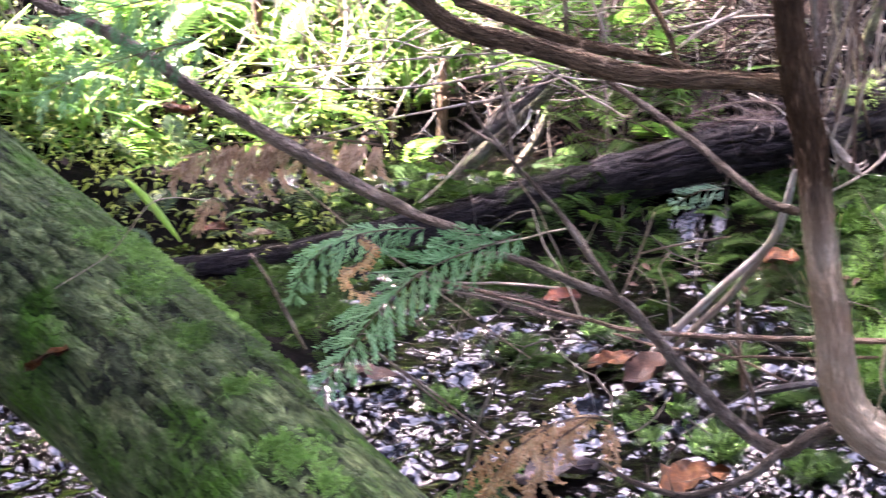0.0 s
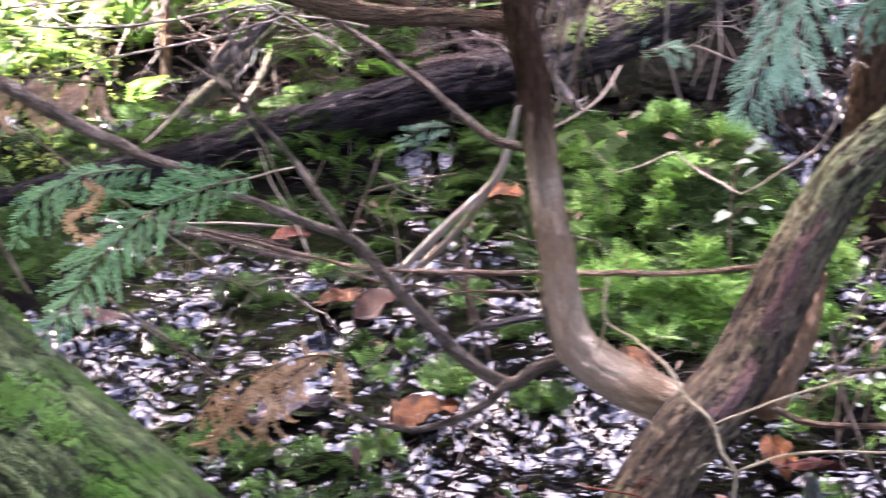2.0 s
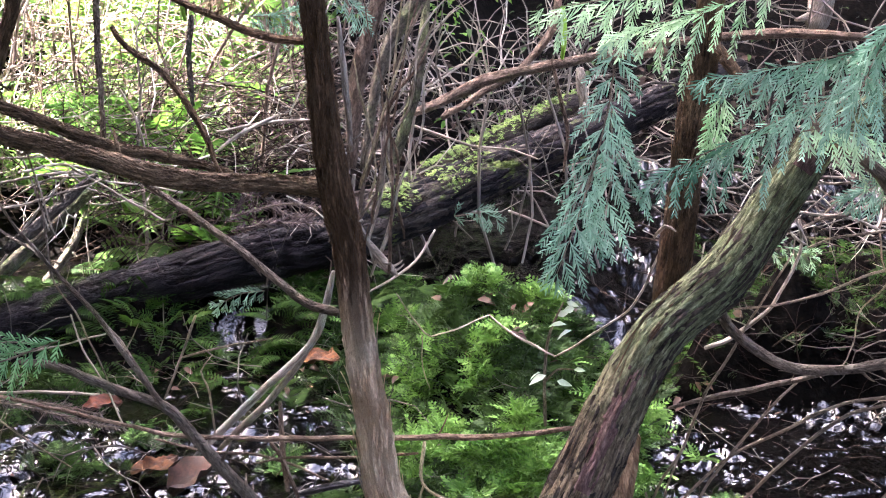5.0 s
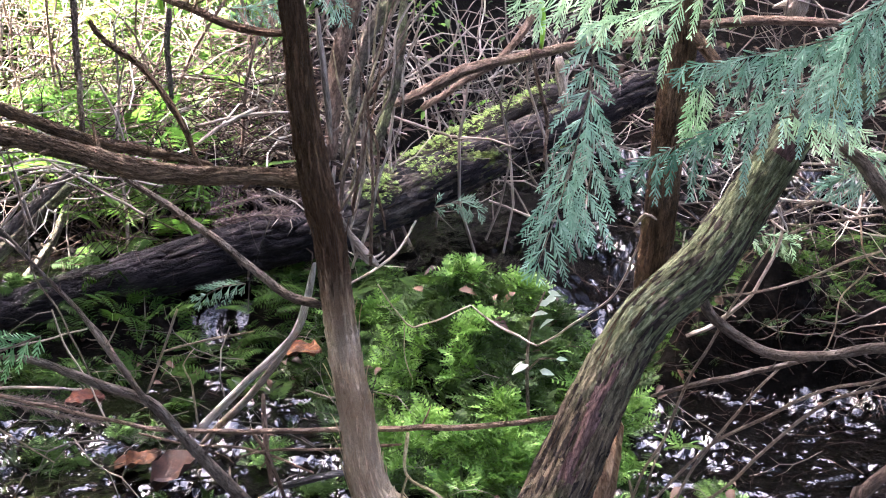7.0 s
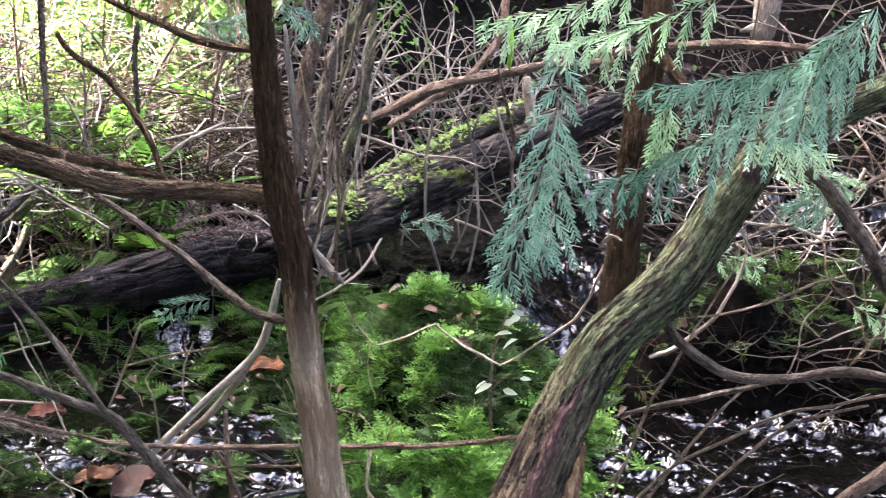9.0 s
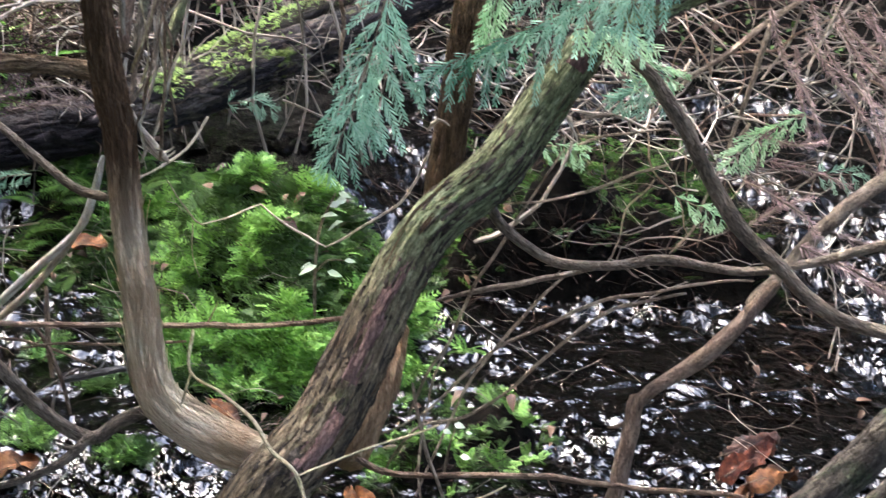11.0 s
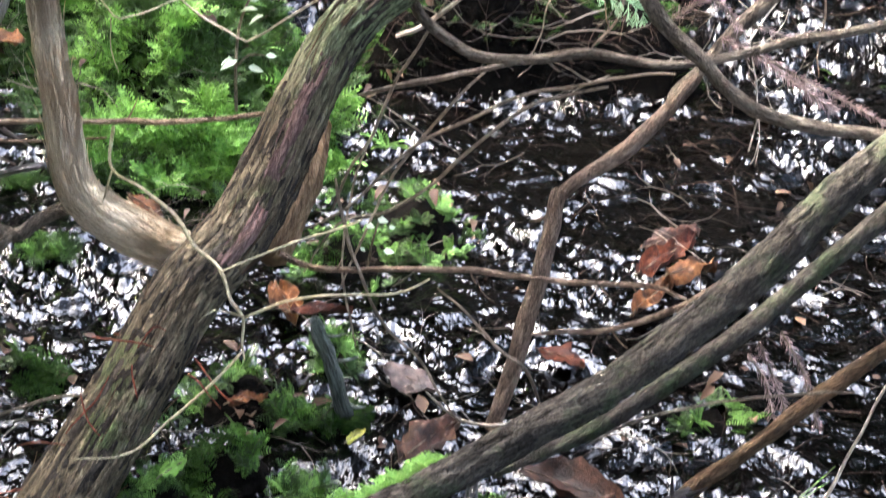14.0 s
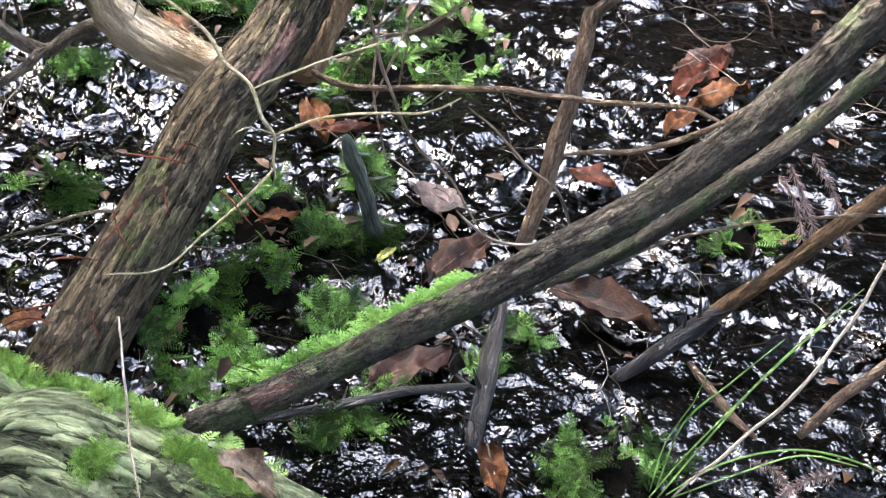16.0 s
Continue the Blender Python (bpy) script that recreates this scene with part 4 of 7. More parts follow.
for rows in (
    [(0.47, 4.1, 0.558, 0.0047), (0.605, 4.065, 0.607, 0.007), (0.739, 4.031, 0.65, 0.0062), (0.858, 4, 0.693, 0.0034)],
    [(0.292, 3.9, 0.287, 0.0019), (0.439, 3.909, 0.364, 0.003), (0.569, 3.918, 0.5, 0.0038), (0.691, 3.925, 0.566, 0.0042), (0.814, 3.933, 0.626, 0.0042), (0.94, 3.939, 0.65, 0.0038), (1.054, 3.945, 0.674, 0.0034), (1.157, 3.95, 0.678, 0.0027)],
    [(0.332, 3.75, 0.274, 0.0018), (0.401, 3.766, 0.38, 0.003), (0.51, 3.78, 0.409, 0.0033), (0.605, 3.795, 0.47, 0.0037), (0.711, 3.813, 0.569, 0.004), (0.819, 3.83, 0.643, 0.004), (0.981, 3.85, 0.679, 0.0033)],
    [(0.411, 4, 0.314, 0.0039), (0.446, 4.021, 0.403, 0.0035), (0.495, 4.041, 0.478, 0.0039), (0.542, 4.068, 0.591, 0.0039), (0.603, 4.094, 0.692, 0.0035), (0.664, 4.12, 0.793, 0.0027), (0.737, 4.15, 0.906, 0.0024)],
    [(0.363, 3.5, 0.596, 0.0033), (0.382, 3.464, 0.504, 0.0037), (0.423, 3.422, 0.403, 0.0034), (0.47, 3.386, 0.322, 0.003), (0.538, 3.352, 0.265, 0.0027), (0.585, 3.32, 0.193, 0.0021), (0.62, 3.3, 0.153, 0.0017)],
    [(0.826, 3.1, 0.218, 0.0023), (0.946, 3.125, 0.267, 0.003), (1.095, 3.152, 0.285, 0.0033), (1.25, 3.178, 0.288, 0.0033), (1.382, 3.2, 0.28, 0.003)],
    [(0.6, 3.6, 0.31, 0.0021), (0.66, 3.577, 0.269, 0.0029), (0.722, 3.55, 0.205, 0.0036), (0.789, 3.525, 0.159, 0.004), (0.823, 3.5, 0.084, 0.0036)],
    [(-0.349, 3.4, 0.101, 0.0027), (-0.247, 3.359, 0.157, 0.003), (-0.179, 3.331, 0.194, 0.0033), (-0.103, 3.3, 0.222, 0.0027)],
    [(-1.119, 4.4, 0.892, 0.0029), (-0.986, 4.272, 0.858, 0.004), (-0.886, 4.156, 0.81, 0.0043), (-0.773, 4.019, 0.76, 0.0045), (-0.693, 3.9, 0.709, 0.0044), (-0.63, 3.8, 0.668, 0.0046)],
    [(-1.028, 4.4, 1.111, 0.0024), (-0.984, 4.37, 0.928, 0.0024), (-0.965, 4.347, 0.783, 0.0028), (-0.899, 4.328, 0.678, 0.0024), (-0.826, 4.3, 0.52, 0.0021)],
    [(-0.622, 4.6, 0.298, 0.003), (-0.64, 4.647, 0.388, 0.0027), (-0.664, 4.676, 0.439, 0.0022), (-0.638, 4.7, 0.477, 0.0013)],
    [(-0.722, 5, 0.492, 0.0037), (-0.756, 4.953, 0.394, 0.0033), (-0.798, 4.9, 0.283, 0.0033)],
    [(-0.855, 5.6, 0.175, 0.0036), (-0.709, 5.55, 0.229, 0.0036), (-0.567, 5.5, 0.272, 0.0031)],
    [(-1.712, 4.5, 0.495, 0.004), (-1.678, 4.482, 0.456, 0.0049), (-1.592, 4.432, 0.345, 0.0058), (-1.541, 4.4, 0.274, 0.0049)],
    [(-1.291, 4.2, 0.354, 0.0025), (-1.148, 4.156, 0.268, 0.0029), (-1.045, 4.123, 0.207, 0.0033), (-0.965, 4.1, 0.173, 0.0021)],
    [(-1.61, 4.6, 0.661, 0.0023), (-1.464, 4.557, 0.571, 0.0027), (-1.304, 4.509, 0.477, 0.0027), (-1.147, 4.461, 0.385, 0.0026), (-0.948, 4.4, 0.279, 0.0021)],
    [(-1.049, 4, 0.064, 0.0028), (-1.026, 4.036, 0.18, 0.0033), (-0.995, 4.069, 0.282, 0.0028), (-0.951, 4.1, 0.372, 0.0021)],
    [(-0.225, 4.1, 0.987, 0.003), (-0.183, 4.139, 1.068, 0.0034), (-0.172, 4.195, 1.197, 0.0034), (-0.149, 4.245, 1.315, 0.0034), (-0.094, 4.3, 1.435, 0.0031)],
    [(-0.234, 4.15, 0.949, 0.0038), (-0.217, 4.2, 1.067, 0.0046), (-0.187, 4.245, 1.174, 0.0043), (-0.125, 4.296, 1.282, 0.0039), (-0.063, 4.35, 1.403, 0.0031)],
    [(1.202, 4.3, 0.951, 0.0057), (1.143, 4.247, 0.88, 0.004), (1.091, 4.19, 0.799, 0.0036), (1.053, 4.142, 0.731, 0.0032), (0.996, 4.1, 0.688, 0.0027)],
    [(1.315, 4.6, 1.138, 0.0077), (1.264, 4.556, 0.974, 0.0068), (1.226, 4.526, 0.865, 0.0051), (1.201, 4.5, 0.77, 0.0039)],
    [(1.05, 4.5, 0.993, 0.0042), (1.173, 4.566, 1.04, 0.0068), (1.298, 4.638, 1.115, 0.0078), (1.41, 4.7, 1.18, 0.0078)],
    [(0.848, 4.5, 0.901, 0.0059), (0.949, 4.522, 0.914, 0.0055), (1.049, 4.545, 0.954, 0.0051), (1.134, 4.567, 1.01, 0.0051), (1.262, 4.6, 1.093, 0.0047)],
    [(0.816, 4.4, 0.857, 0.0036), (0.895, 4.4, 0.885, 0.0036), (1.038, 4.4, 0.906, 0.0033)],
    [(0.634, 4.3, 0.733, 0.0028), (0.757, 4.329, 0.738, 0.0032), (0.853, 4.353, 0.759, 0.0036), (0.949, 4.377, 0.794, 0.0036), (1.043, 4.4, 0.816, 0.0033)],
    [(0.584, 4.5, 0.971, 0.0037), (0.644, 4.535, 0.928, 0.0037), (0.706, 4.57, 0.884, 0.0038), (0.766, 4.6, 0.884, 0.003)],
    [(0.427, 3.9, 0.163, 0.0024), (0.489, 3.948, 0.295, 0.0031), (0.55, 3.993, 0.415, 0.0035), (0.678, 4.055, 0.558, 0.0035), (0.781, 4.1, 0.653, 0.0027)],
    [(0.461, 3.8, 0.071, 0.0019), (0.433, 3.908, 0.201, 0.0027), (0.455, 4.023, 0.346, 0.0027), (0.496, 4.1, 0.441, 0.0024)],
    [(-1.274, 4.1, 0.403, 0.0024), (-1.114, 4.048, 0.322, 0.0028), (-0.971, 4, 0.242, 0.0028)],
):
    twig("twig", rows, BARK_TWIG, GREYT, group="twigs over the stream")
for rows in (
    [(-1.121, 4.25, 0.523, 0.0035), (-0.962, 4.239, 0.493, 0.0045), (-0.803, 4.228, 0.459, 0.005), (-0.67, 4.218, 0.435, 0.0055), (-0.511, 4.207, 0.435, 0.006), (-0.3, 4.192, 0.442, 0.0065), (-0.116, 4.179, 0.451, 0.0074), (0.08, 4.165, 0.46, 0.0074), (0.286, 4.15, 0.493, 0.0059)],
    [(-0.094, 4.1, 0.442, 0.0034), (-0.245, 4.139, 0.416, 0.0034), (-0.404, 4.179, 0.397, 0.003), (-0.485, 4.2, 0.372, 0.0025)],
    [(0.731, 3.25, 0.378, 0.0033), (0.794, 3.235, 0.391, 0.0049), (0.856, 3.219, 0.403, 0.0058), (0.946, 3.196, 0.439, 0.0065), (1.032, 3.171, 0.499, 0.0073), (1.095, 3.15, 0.562, 0.008)],
    [(-0.825, 4.9, 0.169, 0.0035), (-0.684, 4.871, 0.148, 0.004), (-0.513, 4.837, 0.145, 0.004), (-0.345, 4.8, 0.095, 0.0034)],
    [(-0.47, 4.4, 0.363, 0.0046), (-0.431, 4.4, 0.306, 0.0062), (-0.404, 4.4, 0.233, 0.0057), (-0.377, 4.4, 0.13, 0.0052)],
    [(-0.446, 4.5, 0.423, 0.0053), (-0.437, 4.456, 0.336, 0.0074), (-0.42, 4.4, 0.224, 0.0063)],
    [(0.211, 4.6, 1.268, 0.0042), (0.233, 4.6, 1.185, 0.0047), (0.255, 4.6, 1.074, 0.0047), (0.247, 4.6, 0.989, 0.0032)],
):
    twig("twig", rows, BARK_RED, "thin red-brown twig above the water", group="red twigs over the stream")
for rows in (
    [(-0.145, 3.15, 0.219, 0.001), (-0.104, 3.176, 0.265, 0.0012), (-0.068, 3.2, 0.312, 0.001)], [(-0.23, 3.1, 0.222, 0.001), (-0.189, 3.1, 0.229, 0.0011), (-0.143, 3.1, 0.223, 0.0008)], [(-0.147, 2.95, 0.205, 0.0008), (-0.142, 2.935, 0.179, 0.0009), (-0.137, 2.92, 0.153, 0.0008)],
    [(-0.117, 3.12, 0.318, 0.001), (-0.101, 3.077, 0.284, 0.0011), (-0.08, 3.05, 0.27, 0.0008)], [(-0.026, 3.15, 0.362, 0.001), (-0.02, 3.125, 0.34, 0.0011), (-0.015, 3.1, 0.319, 0.0008)], [(-0.294, 3, 0.174, 0.0011), (-0.244, 3, 0.181, 0.0014), (-0.214, 3, 0.192, 0.001)],
    [(-0.31, 2.95, 0.17, 0.0011), (-0.261, 2.95, 0.187, 0.0013), (-0.217, 2.95, 0.182, 0.0008)], [(-0.016, 3.2, 0.371, 0.001), (0.014, 3.214, 0.406, 0.0012), (0.035, 3.22, 0.397, 0.0008)], [(-0.102, 3.3, 0.343, 0.001), (-0.028, 3.3, 0.338, 0.0012), (0.015, 3.3, 0.321, 0.0008)],
    [(-0.064, 3.4, 0.298, 0.0011), (-0.009, 3.4, 0.3, 0.0013), (0.045, 3.4, 0.296, 0.0008)], [(0.073, 3.1, 0.369, 0.001), (0.093, 3.083, 0.355, 0.0011), (0.133, 3.05, 0.327, 0.0008)], [(0.091, 3.3, 0.298, 0.0011), (0.122, 3.253, 0.274, 0.0012), (0.164, 3.2, 0.254, 0.0008)],
):
    twig("red_twig", [(x, y, z, r * 1.7) for x, y, z, r in rows], RED_STEM, "thin red twig by the foot of the leaning trunk", group="red twigs at the foot", wander=0.008)
vine = tagged(new("vine"), "crooked yellow-tan vine hanging before the leaning trunk", "vine")
for rows in (
    [(-0.067, 3.45, 0.713, 0.004), (-0.068, 3.413, 0.642, 0.003), (-0.013, 3.383, 0.615, 0.0036), (0.051, 3.345, 0.574, 0.004), (0.088, 3.313, 0.525, 0.004), (0.135, 3.284, 0.492, 0.004), (0.157, 3.255, 0.442, 0.0036), (0.18, 3.237, 0.416, 0.0033), (0.176, 3.212, 0.369, 0.0027), (0.181, 3.2, 0.346, 0.0018)],
    [(-0.068, 3.43, 0.632, 0.0027), (-0.079, 3.43, 0.594, 0.0024), (-0.085, 3.43, 0.569, 0.0018)],
    [(0.134, 3.25, 0.504, 0.0021), (0.229, 3.286, 0.532, 0.0024), (0.359, 3.334, 0.56, 0.0021), (0.403, 3.35, 0.571, 0.0015)],
    [(0.178, 3.2, 0.434, 0.0024), (0.269, 3.214, 0.466, 0.0027), (0.376, 3.229, 0.47, 0.0024), (0.462, 3.24, 0.467, 0.0021), (0.526, 3.25, 0.494, 0.0015)],
    [(0.176, 3.2, 0.364, 0.0024), (0.116, 3.154, 0.317, 0.0027), (0.044, 3.104, 0.274, 0.0024), (-0.026, 3.054, 0.233, 0.002), (-0.124, 3, 0.252, 0.0014)],
    [(0.178, 3.2, 0.434, 0.0017), (0.123, 3.17, 0.465, 0.0015), (0.092, 3.15, 0.449, 0.0011)],
):
    part("strand", tube("strand", rows, VINE, 7, 0.015, 0.25, 0, 0.003), vine)
PALE = "bleached dead stick lying in the undergrowth"
for rows in (
    [(-0.946, 4.5, 1.014, 0.003), (-0.832, 4.556, 0.926, 0.0034), (-0.737, 4.6, 0.856, 0.0035)],
    [(-1.833, 4.4, 0.967, 0.0019), (-1.412, 4.475, 1.007, 0.0027), (-0.998, 4.55, 1.028, 0.003), (-0.725, 4.6, 1.041, 0.0027)],
    [(-1.647, 4.5, 0.94, 0.0024), (-1.291, 4.547, 0.932, 0.0031), (-1.064, 4.577, 0.967, 0.0035), (-0.896, 4.6, 0.986, 0.003)],
    [(-1.454, 4.3, 0.863, 0.0019), (-1.244, 4.369, 0.906, 0.0026), (-1.034, 4.438, 0.936, 0.003), (-0.849, 4.5, 0.987, 0.0023)],
    [(-1.19, 5, 0.965, 0.0025), (-1.147, 5, 0.841, 0.003), (-1.112, 5, 0.723, 0.0025)],
    [(-1.498, 5.4, 0.376, 0.0037), (-1.384, 5.456, 0.479, 0.0042), (-1.287, 5.517, 0.616, 0.0042), (-1.142, 5.6, 0.791, 0.0037)],
    [(-0.936, 4.4, 0.671, 0.0023), (-0.904, 4.371, 0.594, 0.0023), (-0.843, 4.335, 0.507, 0.0023), (-0.798, 4.3, 0.42, 0.0019)],
    [(-1.176, 4.6, 0.498, 0.002), (-1.037, 4.652, 0.509, 0.0024), (-0.911, 4.7, 0.529, 0.0024)],
    [(-0.657, 5, 0.947, 0.0041), (-0.592, 5.095, 0.983, 0.005), (-0.51, 5.2, 1.01, 0.0051)],
    [(-0.908, 5, 1.113, 0.0036), (-0.866, 5, 1.022, 0.0041), (-0.846, 5, 0.946, 0.0037)],
    [(-0.695, 5.3, 0.941, 0.004), (-0.557, 5.352, 0.956, 0.0044), (-0.424, 5.4, 0.96, 0.0036)],
    [(-1.047, 4.4, 1.017, 0.0033), (-0.961, 4.5, 1.016, 0.0033), (-0.873, 4.6, 0.973, 0.0027)],
    [(-1.007, 4.4, 1.017, 0.0022), (-0.979, 4.4, 0.922, 0.0026), (-0.962, 4.4, 0.86, 0.0018)],
    [(-1.074, 4.5, 0.939, 0.0026), (-0.99, 4.5, 0.981, 0.003), (-0.908, 4.5, 0.988, 0.0022)],
    [(0.76, 4.3, 0.914, 0.0043), (0.795, 4.3, 0.888, 0.0033), (0.754, 4.3, 0.982, 0.0036), (0.794, 4.3, 0.99, 0.0033)],
    [(0.793, 4.4, 0.926, 0.0047), (0.8, 4.387, 0.874, 0.0044), (0.78, 4.371, 0.816, 0.0044), (0.733, 4.347, 0.733, 0.0051), (0.639, 4.318, 0.658, 0.0059), (0.571, 4.3, 0.636, 0.0058)],
    [(0.587, 4.7, 0.98, 0.0035), (0.633, 4.7, 0.931, 0.0043), (0.685, 4.7, 0.918, 0.0031)],
    [(0.831, 2.55, 0.084, 0.0021), (0.938, 2.59, 0.159, 0.0031), (1.035, 2.627, 0.232, 0.0034), (1.129, 2.672, 0.345, 0.0034), (1.189, 2.709, 0.447, 0.0029), (1.251, 2.75, 0.566, 0.0024)],
    [(-0.087, 2.5, 0.469, 0.0019), (-0.074, 2.378, 0.418, 0.0022), (-0.064, 2.285, 0.383, 0.0018), (-0.05, 2.2, 0.356, 0.0015)],
    [(-1.224, 3.6, 0.488, 0.0046), (-1.214, 3.577, 0.433, 0.0043), (-1.197, 3.55, 0.368, 0.0033)],
    [(-1.876, 3.7, 0.661, 0.0012), (-1.749, 3.734, 0.74, 0.0014), (-1.647, 3.768, 0.849, 0.0012), (-1.514, 3.8, 0.85, 0.0009)],
    [(0.545, 3.3, 0.226, 0.0021), (0.603, 3.317, 0.164, 0.0027), (0.664, 3.331, 0.135, 0.0031), (0.746, 3.35, 0.127, 0.0028)],
    [(-1.287, 5, 0.263, 0.0038), (-1.132, 5, 0.266, 0.0046), (-0.992, 5, 0.262, 0.003)],
    [(-0.162, 4.6, 0.676, 0.0019), (-0.093, 4.684, 0.545, 0.0024), (-0.05, 4.712, 0.536, 0.002), (0.074, 4.8, 0.562, 0.0024)],
    [(0.074, 4.8, 0.562, 0.0024), (0.14, 4.757, 0.519, 0.0036), (0.198, 4.725, 0.5, 0.0036), (0.24, 4.7, 0.485, 0.0024)],
    [(0.235, 4.6, 0.514, 0.0024), (0.34, 4.516, 0.611, 0.0027), (0.415, 4.449, 0.696, 0.003), (0.457, 4.369, 0.831, 0.0029), (0.461, 4.35, 0.863, 0.0025)],
    [(-0.099, 4.65, 0.551, 0.0016), (-0.095, 4.65, 0.468, 0.0016), (-0.077, 4.65, 0.408, 0.0012)],
    [(-0.255, 4.6, 0.665, 0.003), (-0.134, 4.655, 0.725, 0.0034), (-0.068, 4.7, 0.815, 0.003)],
):
    twig("dead_twig", rows, STRAW, PALE, group="bleached sticks")
blade = tagged(new("dead_reed"), "cream dry reed blades bent down into the water", "reed")
part("blade", tube("blade", [(-0.298, 4.3, 0.813, 0.005), (-0.311, 4.359, 0.755, 0.0081), (-0.333, 4.448, 0.666, 0.0099), (-0.376, 4.562, 0.55, 0.0097), (-0.515, 4.76, 0.363, 0.0112), (-0.64, 4.9, 0.202, 0.0116), (-0.734, 5, 0.082, 0.0071)], CREAM, 8, 0.02, 0.1), blade)
part("blade", tube("blade", [(-0.337, 4.5, 0.65, 0.0047), (-0.399, 4.634, 0.497, 0.0087), (-0.505, 4.796, 0.32, 0.0102), (-0.596, 4.91, 0.199, 0.0105), (-0.671, 5, 0.099, 0.0059)], STRAW, 8, 0.02, 0.1), blade)
twig("wood_chip", [(-0.219, 4.1, 0.955, 0.0039), (-0.188, 4.1, 0.91, 0.0098), (-0.163, 4.1, 0.878, 0.0117), (-0.142, 4.1, 0.862, 0.0039)], STRAW, "splintered white strip of bare wood", "wood chip", sides=9)
for rows in (
    [(-0.212, 3.98, 1.017, 0.0027), (-0.237, 3.98, 1.004, 0.0036), (-0.267, 3.98, 0.96, 0.0041), (-0.255, 3.98, 0.916, 0.0023)],
    [(-0.24, 4.06, 1.148, 0.0055), (-0.249, 4.06, 1.247, 0.0074), (-0.261, 4.06, 1.369, 0.0064), (-0.269, 4.06, 1.441, 0.0036)],
    [(-0.231, 4, 1.111, 0.0046), (-0.238, 4.007, 1.035, 0.0055), (-0.208, 4.014, 0.971, 0.0042), (-0.19, 4.02, 0.906, 0.0024)],
    [(-0.286, 4, 1.011, 0.0023), (-0.28, 4, 0.98, 0.0027), (-0.287, 4, 0.961, 0.0018)],
    [(0.427, 4.15, 0.941, 0.0039), (0.449, 4.133, 0.972, 0.0043), (0.473, 4.12, 0.963, 0.0024)],
):
    twig("bark_strip", rows, STRAW, "curled strip of pale bark peeling from the stem", "bark strip", "peeling bark strips")
rng = np.random.default_rng(19)
for i in range(11):
    x0, x1, y0 = rng.uniform(-0.235, -0.13), rng.uniform(-0.27, -0.02), rng.uniform(4.08, 4.4)
    z0, z1 = rng.uniform(0.82, 1.08), rng.uniform(1.3, 1.6)
    rows = [(x0 + (x1 - x0) * u ** 1.3 + rng.normal(0, 0.010), y0 + rng.normal(0, 0.012), z0 + (z1 - z0) * u, (0.0036 - 0.0018 * u) * rng.uniform(0.6, 1.4)) for u in (0, 0.2, 0.4, 0.6, 0.8, 1.0)]
    twig("dead_twig", rows, (STRAW, BARK_RED, VINE)[i % 3], "thin dry shoot standing beside the upright stem", group="dry shoots by the stem")
twig("grey_stake", [(0.341, 3.55, 0.264, 0.0136), (0.366, 3.562, 0.193, 0.0156), (0.397, 3.578, 0.092, 0.0177), (0.421, 3.591, 0.002, 0.0199), (0.432, 3.6, -0.059, 0.0191)], GREY_WOOD, "grey weathered stake leaning in the stream", "stake", sides=9, ridges=0.002)
twig("wet_stick", [(0.506, 2.75, -0.062, 0.0142), (0.541, 2.86, -0.003, 0.0177), (0.584, 3, 0.079, 0.0182), (0.615, 3.1, 0.142, 0.0126)], WET_STICK, "black wet stick standing in the stream", "stick", sides=10)
twig("wet_stick", [(0.068, 2.85, 0.031, 0.0079), (0.251, 2.89, 0.034, 0.0096), (0.398, 2.921, 0.049, 0.0089), (0.538, 2.95, 0.048, 0.0066)], WET_STICK, "black wet stick lying in the stream", "stick", sides=8)
twig("wet_stick", [(-0.436, 4.8, 0.055, 0.0083), (-0.345, 4.8, 0.079, 0.0106), (-0.254, 4.8, 0.096, 0.0083)], WET_STICK, "black wet stick lying in the stream", "stick", sides=8)
twig("dead_stick", [(0.919, 2.85, 0.162, 0.0064), (0.952, 2.797, 0.136, 0.0087), (0.984, 2.744, 0.111, 0.0079), (1.016, 2.7, 0.099, 0.0055)], BARK_RED, "short tan stick on the mossy bank", "stick")

# stems and limbs of the undergrowth behind the log
UNDER = "thin upright stem in the undergrowth"
